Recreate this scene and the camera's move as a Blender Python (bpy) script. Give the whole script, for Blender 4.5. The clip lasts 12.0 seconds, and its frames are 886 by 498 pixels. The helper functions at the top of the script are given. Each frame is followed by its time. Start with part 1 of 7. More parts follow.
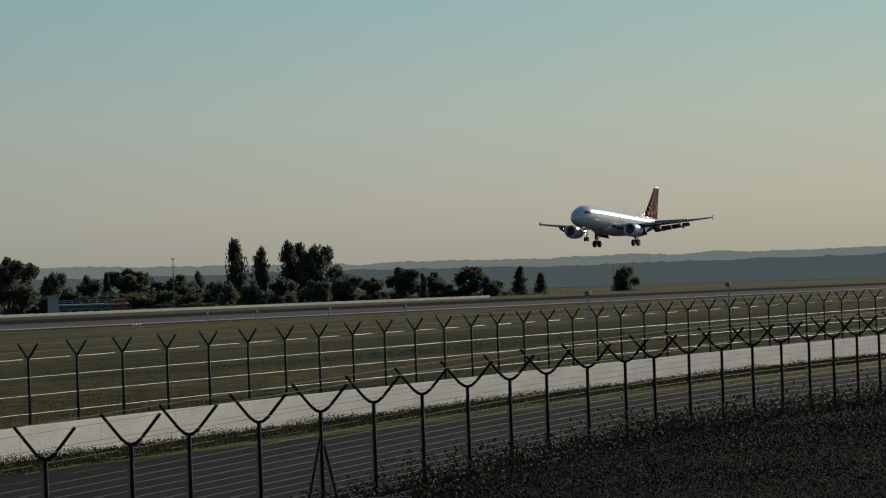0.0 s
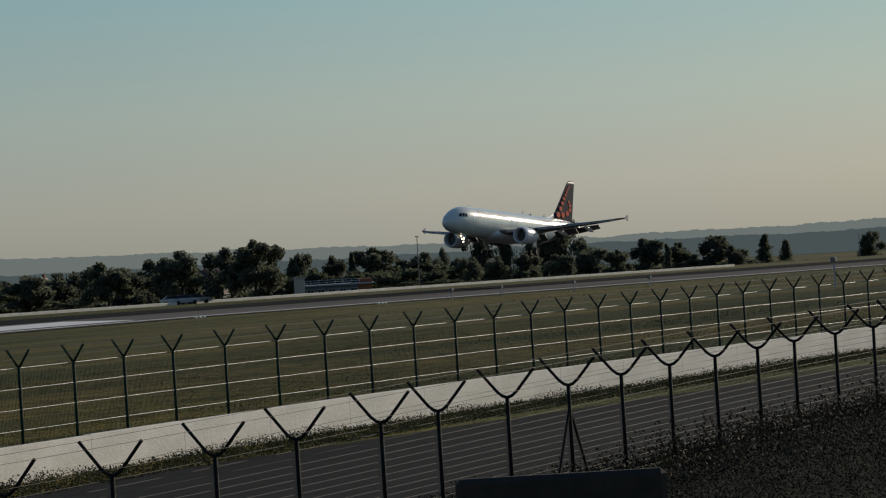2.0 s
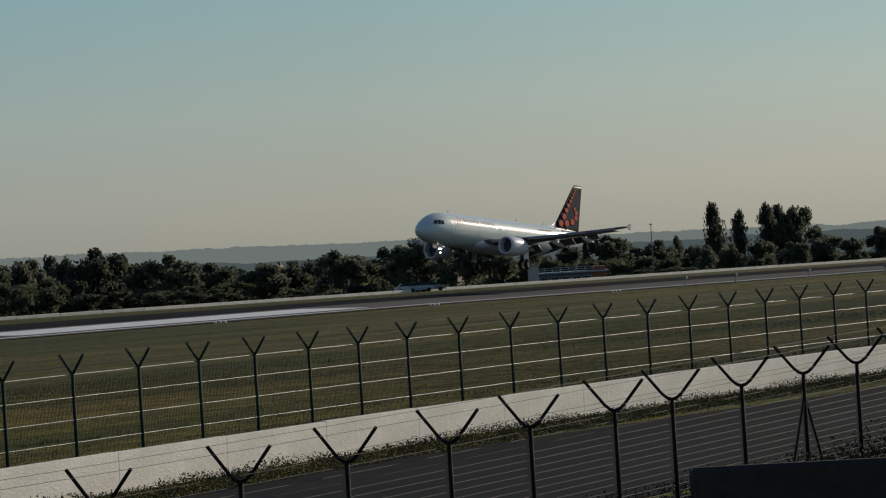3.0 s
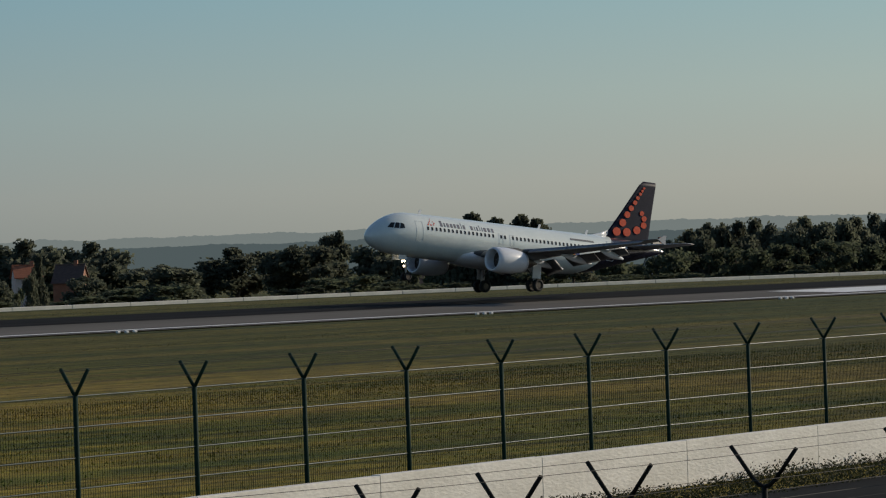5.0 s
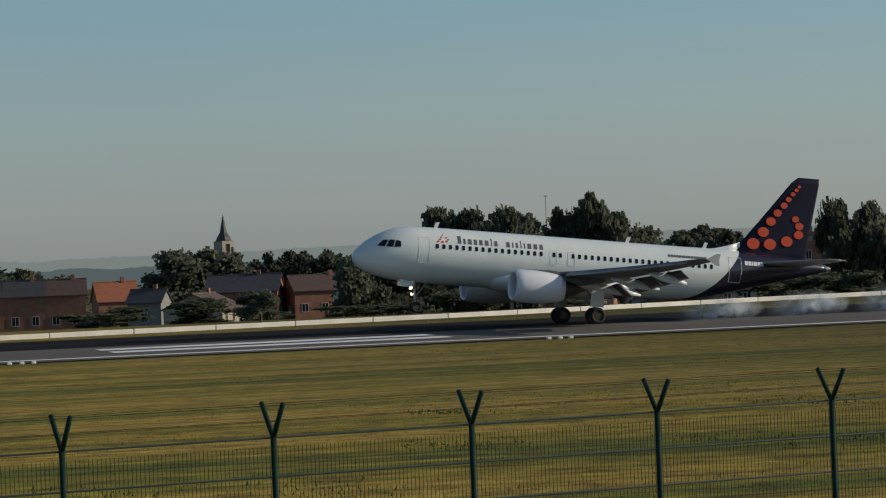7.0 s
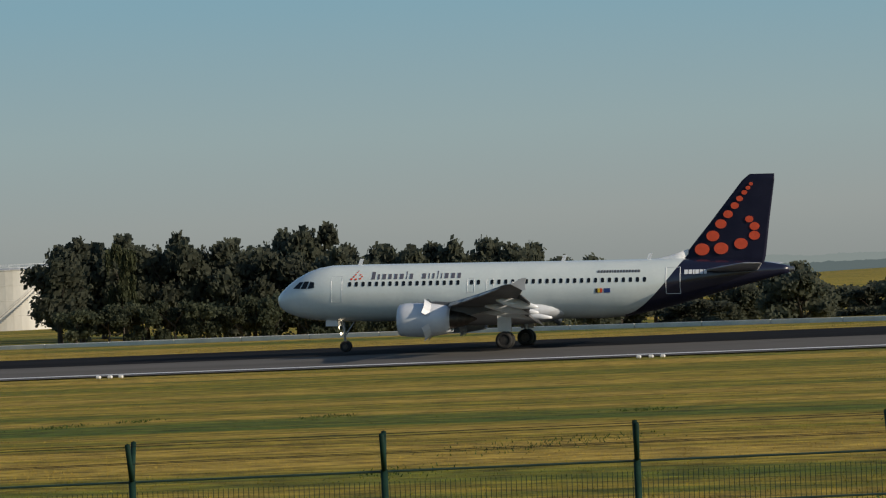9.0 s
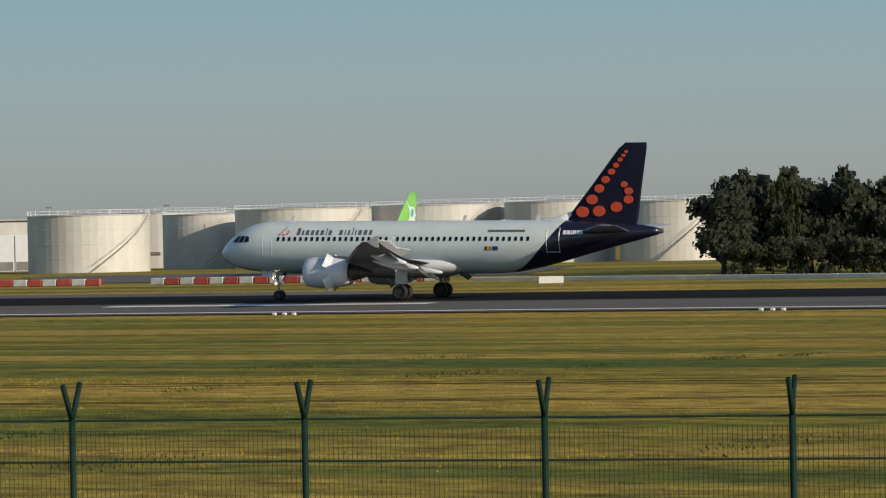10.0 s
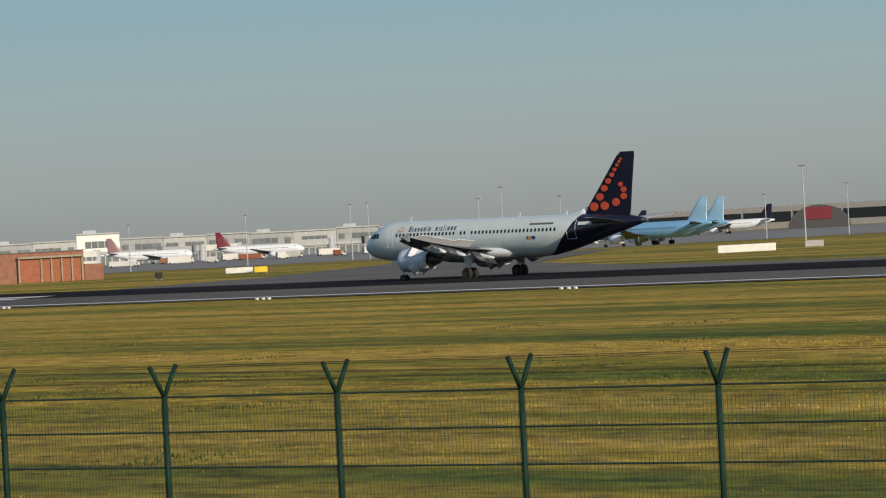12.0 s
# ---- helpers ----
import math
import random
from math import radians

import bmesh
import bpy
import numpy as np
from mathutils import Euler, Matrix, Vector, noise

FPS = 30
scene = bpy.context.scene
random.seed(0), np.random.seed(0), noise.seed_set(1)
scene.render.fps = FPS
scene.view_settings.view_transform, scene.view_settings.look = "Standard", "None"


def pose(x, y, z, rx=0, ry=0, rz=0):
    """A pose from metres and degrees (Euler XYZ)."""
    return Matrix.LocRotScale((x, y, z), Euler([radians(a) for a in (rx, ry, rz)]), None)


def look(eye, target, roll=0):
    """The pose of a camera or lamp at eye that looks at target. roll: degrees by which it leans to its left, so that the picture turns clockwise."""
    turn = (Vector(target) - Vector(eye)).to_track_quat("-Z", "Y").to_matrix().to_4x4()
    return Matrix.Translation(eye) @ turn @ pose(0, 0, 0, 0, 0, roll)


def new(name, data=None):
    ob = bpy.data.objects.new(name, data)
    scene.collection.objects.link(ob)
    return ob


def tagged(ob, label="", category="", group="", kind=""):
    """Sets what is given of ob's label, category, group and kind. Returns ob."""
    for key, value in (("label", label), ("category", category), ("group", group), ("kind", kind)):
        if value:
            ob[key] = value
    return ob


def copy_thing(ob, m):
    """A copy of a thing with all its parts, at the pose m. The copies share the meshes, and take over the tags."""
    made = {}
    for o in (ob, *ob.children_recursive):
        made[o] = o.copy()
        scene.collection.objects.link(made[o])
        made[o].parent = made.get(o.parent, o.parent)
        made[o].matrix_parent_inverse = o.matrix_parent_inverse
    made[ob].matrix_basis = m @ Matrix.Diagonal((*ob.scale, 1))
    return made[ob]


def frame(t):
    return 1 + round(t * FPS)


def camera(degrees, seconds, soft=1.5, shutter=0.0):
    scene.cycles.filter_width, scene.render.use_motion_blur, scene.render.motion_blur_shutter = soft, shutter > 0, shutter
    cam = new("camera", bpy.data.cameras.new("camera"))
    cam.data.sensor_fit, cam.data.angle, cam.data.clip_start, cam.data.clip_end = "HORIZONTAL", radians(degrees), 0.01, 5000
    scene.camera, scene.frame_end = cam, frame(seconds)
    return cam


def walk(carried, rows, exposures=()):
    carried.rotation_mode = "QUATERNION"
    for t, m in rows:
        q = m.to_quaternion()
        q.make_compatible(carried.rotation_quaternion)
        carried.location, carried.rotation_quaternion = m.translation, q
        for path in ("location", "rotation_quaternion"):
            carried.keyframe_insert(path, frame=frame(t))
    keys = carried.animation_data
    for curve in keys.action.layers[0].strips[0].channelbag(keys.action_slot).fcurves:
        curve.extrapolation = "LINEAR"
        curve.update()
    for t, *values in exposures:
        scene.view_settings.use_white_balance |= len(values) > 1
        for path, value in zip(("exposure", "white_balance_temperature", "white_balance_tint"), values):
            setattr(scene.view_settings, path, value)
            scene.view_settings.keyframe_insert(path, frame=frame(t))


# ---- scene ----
EYE = 5.53          # camera height above the runway's near edge
RUN_N, RUN_C, RUN_F = 214.0, 239.2, 264.0

cam = camera(15.118, 12.0, soft=1.2, shutter=0.0)
PATH = [(0.0, -62.58, 0.306, -1.842), (0.5, -62.304, 0.199, -2.059), (1.0, -61.887, 0.069, -2.612),
        (1.5, -60.182, 0.053, -2.852), (2.0, -58.394, 0.045, -3.474), (2.5, -56.281, 0.063, -3.495),
        (3.0, -54.376, 0.076, -3.457), (3.5, -51.399, 0.032, -2.376), (5.5, -35.565, 0.155, -2.15),
        (6.0, -29.931, 0.384, -2.197), (6.5, -23.387, 0.603, -2.54), (7.0, -17.402, 0.197, -2.266),
        (7.5, -11.072, 0.721, -2.59), (9.5, 19.365, 0.079, -1.862), (10.0, 24.286, -0.266, -1.168),
        (10.5, 29.749, -0.407, -1.589), (11.0, 34.066, -0.47, -1.747), (11.5, 38.99, -0.469, -2.657),
        (12.0, 42.626, -0.349, -3.024)]
walk(cam, [(t, pose(0, 0, EYE, 90 + p, -r, y)) for t, y, p, r in PATH],
     exposures=[(0, -0.50), (3.5, -0.39), (5.5, -0.17), (7.5, -0.07), (9.5, 0.07), (12, 0.18)])

# ---- world and sun ----
SUN_AZ, SUN_EL = 103.0, 19.0      # azimuth clockwise from +y, degrees
world = bpy.data.worlds.new("world")
scene.world = world
world.use_nodes = True
wn = world.node_tree
sky = wn.nodes.new("ShaderNodeTexSky")
sky.sky_type = "NISHITA"
sky.sun_disc = False
sky.sun_elevation, sky.sun_rotation = radians(SUN_EL), radians(SUN_AZ)
sky.altitude, sky.air_density, sky.dust_density, sky.ozone_density = 100, 1.0, 0.8, 3.0
# morning haze: the sky's colour passes into pale grey towards the horizon
tcw = wn.nodes.new("ShaderNodeTexCoord")
sepw = wn.nodes.new("ShaderNodeSeparateXYZ")
wn.links.new(tcw.outputs["Generated"], sepw.inputs[0])
haze = wn.nodes.new("ShaderNodeValToRGB")
HAZE = ((0.0, (0.290, 0.310, 0.292)), (0.018, (0.345, 0.372, 0.350)), (0.045, (0.325, 0.415, 0.415)), (0.085, (0.240, 0.405, 0.475)), (0.30, (0.24, 0.38, 0.52)))
for _ in range(3):
    haze.color_ramp.elements.new(0.5)
for k, (p, c) in enumerate(HAZE):
    haze.color_ramp.elements[k].position, haze.color_ramp.elements[k].color = p, (*c, 1)
wn.links.new(sepw.outputs[2], haze.inputs[0])
# brighter and warmer towards the sun's side
dotw = wn.nodes.new("ShaderNodeVectorMath")
dotw.operation = "DOT_PRODUCT"
dotw.inputs[1].default_value = (math.sin(radians(SUN_AZ)), math.cos(radians(SUN_AZ)), 0)
wn.links.new(tcw.outputs["Generated"], dotw.inputs[0])
warm = wn.nodes.new("ShaderNodeValToRGB")
WARM = ((0.0, (0.87, 0.88, 0.90)), (0.30, (0.96, 0.97, 0.97)), (0.64, (1.42, 1.31, 1.18)), (0.75, (1.68, 1.52, 1.35)), (0.84, (1.92, 1.68, 1.40)), (1.0, (2.4, 2.1, 1.6)))
for _ in range(4):
    warm.color_ramp.elements.new(0.5)
for k, (p, c) in enumerate(WARM):
    warm.color_ramp.elements[k].position, warm.color_ramp.elements[k].color = p, (*c, 1)
wn.links.new(dotw.outputs["Value"], warm.inputs[0])
hz = wn.nodes.new("ShaderNodeMix")
hz.data_type, hz.blend_type = "RGBA", "MULTIPLY"
hz.inputs[0].default_value = 1.0
wn.links.new(haze.outputs[0], hz.inputs[6])
wn.links.new(warm.outputs[0], hz.inputs[7])
up = wn.nodes.new("ShaderNodeMapRange")
up.inputs[1].default_value, up.inputs[2].default_value = 0.10, 0.45
wn.links.new(sepw.outputs[2], up.inputs[0])
sc = wn.nodes.new("ShaderNodeMix")
sc.data_type, sc.blend_type = "RGBA", "MULTIPLY"
sc.inputs[0].default_value = 1.0
sc.inputs[7].default_value = (0.10, 0.10, 0.10, 1)
wn.links.new(sky.outputs[0], sc.inputs[6])
mixw = wn.nodes.new("ShaderNodeMix")
mixw.data_type = "RGBA"
wn.links.new(up.outputs[0], mixw.inputs[0])
wn.links.new(hz.outputs[2], mixw.inputs[6])
wn.links.new(sc.outputs[2], mixw.inputs[7])
wn.links.new(mixw.outputs[2], wn.nodes["Background"].inputs[0])
wn.nodes["Background"].inputs[1].default_value = 1.0
sun = new("sun", bpy.data.lights.new("sun", "SUN"))
sun.data.energy, sun.data.angle, sun.data.color = 4.0, radians(0.6), (1.0, 0.86, 0.68)
sd = Vector((math.sin(radians(SUN_AZ)) * math.cos(radians(SUN_EL)), math.cos(radians(SUN_AZ)) * math.cos(radians(SUN_EL)), math.sin(radians(SUN_EL))))
sun.matrix_basis = look(sd * 100, (0, 0, 0))


# ---- materials ----
def mat(name, c, rough=0.6, metal=0.0, c2=None, scale=4.0, stretch=(1, 1, 1), bump=0.0, fine=None, fine_amt=0.25, coat=0.0, spec=0.5, detail=5):
    """Two-scale noise between c and c2 in the thing's own space, with bump."""
    m = bpy.data.materials.new(name)
    m.use_nodes = True
    n, l = m.node_tree.nodes, m.node_tree.links
    b = n["Principled BSDF"]
    b.inputs["Roughness"].default_value, b.inputs["Metallic"].default_value = rough, metal
    b.inputs["Specular IOR Level"].default_value = spec
    b.inputs["Coat Weight"].default_value = coat
    c2 = c2 or tuple(v * 0.82 for v in c)
    tc = n.new("ShaderNodeTexCoord")
    mp = n.new("ShaderNodeMapping")
    mp.inputs["Scale"].default_value = stretch
    l.new(tc.outputs["Object"], mp.inputs[0])
    a = n.new("ShaderNodeTexNoise")
    a.inputs["Scale"].default_value, a.inputs["Detail"].default_value = scale, detail
    l.new(mp.outputs[0], a.inputs[0])
    mix = n.new("ShaderNodeMix")
    mix.data_type = "RGBA"
    mix.inputs[6].default_value, mix.inputs[7].default_value = (*c, 1), (*c2, 1)
    r = n.new("ShaderNodeMapRange")
    r.inputs[1].default_value, r.inputs[2].default_value = 0.35, 0.65
    l.new(a.outputs[0], r.inputs[0])
    l.new(r.outputs[0], mix.inputs[0])
    f = n.new("ShaderNodeTexNoise")
    f.inputs["Scale"].default_value, f.inputs["Detail"].default_value = fine or scale * 9, 3
    l.new(mp.outputs[0], f.inputs[0])
    fr = n.new("ShaderNodeMapRange")
    fr.inputs[3].default_value, fr.inputs[4].default_value = 1 - fine_amt, 1 + fine_amt
    l.new(f.outputs[0], fr.inputs[0])
    mul = n.new("ShaderNodeMix")
    mul.data_type, mul.blend_type = "RGBA", "MULTIPLY"
    mul.inputs[0].default_value = 1
    l.new(mix.outputs[2], mul.inputs[6])
    l.new(fr.outputs[0], mul.inputs[7])
    l.new(mul.outputs[2], b.inputs["Base Color"])
    if bump:
        bp = n.new("ShaderNodeBump")
        bp.inputs["Strength"].default_value, bp.inputs["Distance"].default_value = bump, 0.05
        l.new(f.outputs[0], bp.inputs["Height"])
        l.new(bp.outputs[0], b.inputs["Normal"])
    return m


def glow(name, c, strength):
    m = bpy.data.materials.new(name)
    m.use_nodes = True
    b = m.node_tree.nodes["Principled BSDF"]
    b.inputs["Base Color"].default_value = (*c, 1)
    b.inputs["Emission Color"].default_value = (*c, 1)
    b.inputs["Emission Strength"].default_value = strength
    return m


def ramp_node(n, stops):
    r = n.new("ShaderNodeValToRGB")
    while len(r.color_ramp.elements) < len(stops):
        r.color_ramp.elements.new(0.5)
    for e, (p, c) in zip(r.color_ramp.elements, stops):
        e.position, e.color = p, (*c, 1)
    return r


def grass_material():
    """Mown grass: long stripes of green and straw along the runway, tufts, a dry band."""
    m = bpy.data.materials.new("mown_grass")
    m.use_nodes = True
    n, l = m.node_tree.nodes, m.node_tree.links
    b = n["Principled BSDF"]
    b.inputs["Roughness"].default_value = 0.9
    b.inputs["Specular IOR Level"].default_value = 0.15
    tc = n.new("ShaderNodeTexCoord")

    def noise_at(scale, sx, sy, detail, rough=0.55):
        mp = n.new("ShaderNodeMapping")
        mp.inputs["Scale"].default_value = (sx, sy, 1)
        l.new(tc.outputs["Object"], mp.inputs[0])
        t = n.new("ShaderNodeTexNoise")
        t.inputs["Scale"].default_value, t.inputs["Detail"].default_value, t.inputs["Roughness"].default_value = scale, detail, rough
        l.new(mp.outputs[0], t.inputs[0])
        return t
    big = noise_at(0.03, 0.25, 2.6, 3)
    mid = noise_at(0.20, 0.22, 1.8, 8, 0.72)
    fine = noise_at(1.1, 0.6, 1.0, 8, 0.75)
    mx = n.new("ShaderNodeMath")
    mx.operation = "MULTIPLY_ADD"
    mx.inputs[1].default_value = 0.45
    l.new(mid.outputs[0], mx.inputs[0])
    hf = n.new("ShaderNodeMath")
    hf.operation = "MULTIPLY"
    hf.inputs[1].default_value = 0.56
    l.new(big.outputs[0], hf.inputs[0])
    l.new(hf.outputs[0], mx.inputs[2])
    r = ramp_node(n, [(0.39, (0.082, 0.112, 0.014)), (0.46, (0.172, 0.162, 0.018)), (0.505, (0.285, 0.213, 0.026)), (0.57, (0.405, 0.274, 0.050))])
    l.new(mx.outputs[0], r.inputs[0])
    fr = n.new("ShaderNodeMapRange")
    fr.inputs[1].default_value, fr.inputs[2].default_value, fr.inputs[3].default_value, fr.inputs[4].default_value = 0.35, 0.65, 0.32, 1.60
    l.new(fine.outputs[0], fr.inputs[0])
    mul = n.new("ShaderNodeMix")
    mul.data_type, mul.blend_type = "RGBA", "MULTIPLY"
    mul.inputs[0].default_value = 1
    # greener to the east, and darkened there to stand in for backlit blades
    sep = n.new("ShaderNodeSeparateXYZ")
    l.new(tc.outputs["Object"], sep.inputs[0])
    backlit_east = n.new("ShaderNodeMapRange")
    backlit_east.inputs[1].default_value, backlit_east.inputs[2].default_value, backlit_east.inputs[3].default_value, backlit_east.inputs[4].default_value = -10, 100, 0.0, 0.88
    l.new(sep.outputs[0], backlit_east.inputs[0])
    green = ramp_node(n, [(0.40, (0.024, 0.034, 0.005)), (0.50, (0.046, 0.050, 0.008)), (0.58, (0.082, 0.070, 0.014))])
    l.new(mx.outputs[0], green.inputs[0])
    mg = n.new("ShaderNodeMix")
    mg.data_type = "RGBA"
    l.new(backlit_east.outputs[0], mg.inputs[0])
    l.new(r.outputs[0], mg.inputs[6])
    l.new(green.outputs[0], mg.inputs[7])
    # long dark furrows and damp streaks
    furrow = noise_at(0.55, 0.03, 1.5, 3)
    fw = n.new("ShaderNodeMapRange")
    fw.inputs[1].default_value, fw.inputs[2].default_value, fw.inputs[3].default_value, fw.inputs[4].default_value = 0.58, 0.68, 1.0, 0.45
    l.new(furrow.outputs[0], fw.inputs[0])
    mf = n.new("ShaderNodeMix")
    mf.data_type, mf.blend_type = "RGBA", "MULTIPLY"
    mf.inputs[0].default_value = 1
    l.new(mg.outputs[2], mf.inputs[6])
    l.new(fw.outputs[0], mf.inputs[7])
    l.new(mf.outputs[2], mul.inputs[6])
    l.new(fr.outputs[0], mul.inputs[7])
    l.new(mul.outputs[2], b.inputs["Base Color"])
    bp = n.new("ShaderNodeBump")
    bp.inputs["Strength"].default_value, bp.inputs["Distance"].default_value = 0.8, 0.15
    l.new(fine.outputs[0], bp.inputs["Height"])
    l.new(bp.outputs[0], b.inputs["Normal"])
    return m


def leaf_material(name, c, c2, through_light=0.4):
    m = mat(name, c, rough=0.75, c2=c2, scale=0.5, fine_amt=0.45, spec=0.2)
    n, l = m.node_tree.nodes, m.node_tree.links
    g = n.new("ShaderNodeNewGeometry")
    oi = n.new("ShaderNodeObjectInfo")
    add = n.new("ShaderNodeMath")
    add.operation = "ADD"
    l.new(g.outputs["Random Per Island"], add.inputs[0])
    l.new(oi.outputs["Random"], add.inputs[1])
    r = n.new("ShaderNodeMapRange")
    r.inputs[2].default_value, r.inputs[3].default_value, r.inputs[4].default_value = 2.0, 0.55, 1.45
    l.new(add.outputs[0], r.inputs[0])
    b = n["Principled BSDF"]
    old = b.inputs["Base Color"].links[0].from_socket
    mul = n.new("ShaderNodeMix")
    mul.data_type, mul.blend_type = "RGBA", "MULTIPLY"
    mul.inputs[0].default_value = 1
    l.new(old, mul.inputs[6])
    l.new(r.outputs[0], mul.inputs[7])
    l.new(mul.outputs[2], b.inputs["Base Color"])
    # light passes through the leaves
    tr = n.new("ShaderNodeBsdfTranslucent")
    l.new(mul.outputs[2], tr.inputs[0])
    ms = n.new("ShaderNodeMixShader")
    ms.inputs[0].default_value = through_light
    l.new(b.outputs[0], ms.inputs[1])
    l.new(tr.outputs[0], ms.inputs[2])
    l.new(ms.outputs[0], n["Material Output"].inputs[0])
    return m


GRASS = grass_material()
ASPHALT = mat("worn_asphalt", (0.116, 0.108, 0.098), 1.0, spec=0.03, c2=(0.148, 0.138, 0.126), scale=0.12, stretch=(0.12, 1, 1), fine=3, fine_amt=0.2, bump=0.15)
RUBBER_TARMAC = mat("rubbered_tarmac", (0.014, 0.014, 0.015), 1.0, spec=0.02, c2=(0.024, 0.023, 0.024), scale=0.2, stretch=(0.06, 1, 1), fine=3, fine_amt=0.25, bump=0.1)
CONCRETE = mat("pale_concrete", (0.42, 0.41, 0.38), 0.8, c2=(0.34, 0.33, 0.30), scale=0.5, fine=6, fine_amt=0.15, bump=0.2)
CONCRETE_DARK = mat("grey_concrete", (0.20, 0.195, 0.185), 0.9, spec=0.15, c2=(0.26, 0.25, 0.235), scale=0.08, fine=2, fine_amt=0.15)
WALL_WHITE = mat("weathered_white_wall", (0.78, 0.76, 0.70), 0.8, c2=(0.64, 0.62, 0.56), scale=0.6, stretch=(1, 1, 2.5), fine=9, fine_amt=0.18, bump=0.25)
PAINT_LINE = mat("runway_paint", (0.80, 0.80, 0.78), 0.7, c2=(0.66, 0.66, 0.64), scale=0.8, fine=7)
ROAD = mat("dark_road_asphalt", (0.012, 0.013, 0.014), 0.95, spec=0.05, c2=(0.020, 0.021, 0.022), scale=0.3, stretch=(0.2, 1, 1), fine=8, fine_amt=0.2, bump=0.15)
BANK_DARK = mat("near_black_bank", (0.006, 0.008, 0.004), 0.95, spec=0.05, c2=(0.011, 0.012, 0.006), scale=0.8, fine=9, fine_amt=0.4, bump=0.5)
FENCE_GREEN = mat("green_coated_steel", (0.007, 0.024, 0.017), 0.65, spec=0.1, c2=(0.012, 0.036, 0.027), scale=6, fine_amt=0.3)
FENCE_DARK = mat("dark_coated_steel", (0.009, 0.010, 0.010), 0.7, spec=0.1, c2=(0.018, 0.019, 0.017), scale=6, fine_amt=0.3)
WHITE_PAINT = mat("aircraft_white", (0.70, 0.72, 0.74), 0.27, c2=(0.65, 0.67, 0.70), scale=0.7, fine=5, fine_amt=0.05, coat=0.5)
NAVY = mat("aircraft_navy", (0.010, 0.011, 0.026), 0.42, c2=(0.014, 0.015, 0.032), scale=0.8, fine_amt=0.15, spec=0.12)
RED_DOT = mat("orange_red_paint", (0.68, 0.085, 0.030), 0.35, c2=(0.60, 0.07, 0.025), scale=3, fine_amt=0.06)
WING_GREY = mat("wing_grey", (0.115, 0.122, 0.132), 0.5, c2=(0.085, 0.090, 0.10), scale=0.8, fine_amt=0.1)
METAL = mat("bare_metal", (0.36, 0.36, 0.37), 0.35, metal=0.9, c2=(0.26, 0.26, 0.26), scale=4)
DARK_METAL = mat("dark_hot_metal", (0.06, 0.05, 0.045), 0.45, metal=0.7, c2=(0.10, 0.085, 0.07), scale=4)
TYRE = mat("tyre_rubber", (0.012, 0.012, 0.012), 0.85, c2=(0.022, 0.021, 0.02), scale=8)
GLASS_DARK = mat("dark_glazing", (0.008, 0.010, 0.013), 0.2, spec=0.25, c2=(0.014, 0.018, 0.022), scale=2, fine_amt=0.05)
TEXT_DARK = mat("dark_lettering", (0.12, 0.12, 0.15), 0.4, scale=3, fine_amt=0.05)
LAMP = glow("landing_light", (1.0, 0.82, 0.55), 9)


# ---- mesh helpers ----
def finish(bm, name, material, smooth=False):
    me = bpy.data.meshes.new(name)
    bmesh.ops.recalc_face_normals(bm, faces=bm.faces)
    bm.to_mesh(me)
    bm.free()
    for m in (material if isinstance(material, (list, tuple)) else [material]):
        me.materials.append(m)
    if smooth:
        for p in me.polygons:
            p.use_smooth = True
    return me


def part(name, bm, material, parent=None, label="", m=None, smooth=False):
    ob = new(name, finish(bm, name, material, smooth) if isinstance(bm, bmesh.types.BMesh) else bm)
    if parent:
        ob.parent = parent
    if m is not None:
        ob.matrix_basis = m
    return tagged(ob, label)


def thing(name, label, category, m=None, group="", kind=""):
    ob = new(name)
    ob.empty_display_size = 0.2
    if m is not None:
        ob.matrix_basis = m
    return tagged(ob, label, category, group, kind)


def add_box(bm, x0, x1, y0, y1, z0, z1, bevel=0.0, m=None):
    r = bmesh.ops.create_cube(bm, size=1)
    vs = r["verts"]
    for v in vs:
        v.co = Vector((x0 + (v.co.x + .5) * (x1 - x0), y0 + (v.co.y + .5) * (y1 - y0), z0 + (v.co.z + .5) * (z1 - z0)))
    if bevel:
        es = list({e for v in vs for e in v.link_edges})
        vs = list({v for f in bmesh.ops.bevel(bm, geom=es, offset=bevel, segments=1, affect="EDGES")["faces"] for v in f.verts} | {v for v in vs if v.is_valid})
    if m is not None:
        bmesh.ops.transform(bm, matrix=m, verts=vs)
    return vs


def box(*a, **k):
    bm = bmesh.new()
    add_box(bm, *a, **k)
    return bm


def add_tube(bm, p, q, r0, r1=None, n=6, cap=True):
    """A round bar from p to q."""
    p, q = Vector(p), Vector(q)
    r1 = r0 if r1 is None else r1
    d = q - p
    mtx = Matrix.Translation((p + q) / 2) @ d.to_track_quat("Z", "Y").to_matrix().to_4x4()
    return bmesh.ops.create_cone(bm, cap_ends=cap, segments=n, radius1=r0, radius2=r1, depth=d.length, matrix=mtx)["verts"]


def tube(p, q, r0, r1=None, n=8):
    bm = bmesh.new()
    add_tube(bm, p, q, r0, r1, n)
    return bm


def loft(bm, rings, close=True):
    """Skin a list of rings of equal length; cap the ends."""
    rows = [[bm.verts.new(c) for c in ring] for ring in rings]
    n = len(rows[0])
    for a, b in zip(rows, rows[1:]):
        for i in range(n if close else n - 1):
            j = (i + 1) % n
            bm.faces.new((a[i], a[j], b[j], b[i]))
    if close:
        bm.faces.new(rows[0])
        bm.faces.new(rows[-1])
    return rows


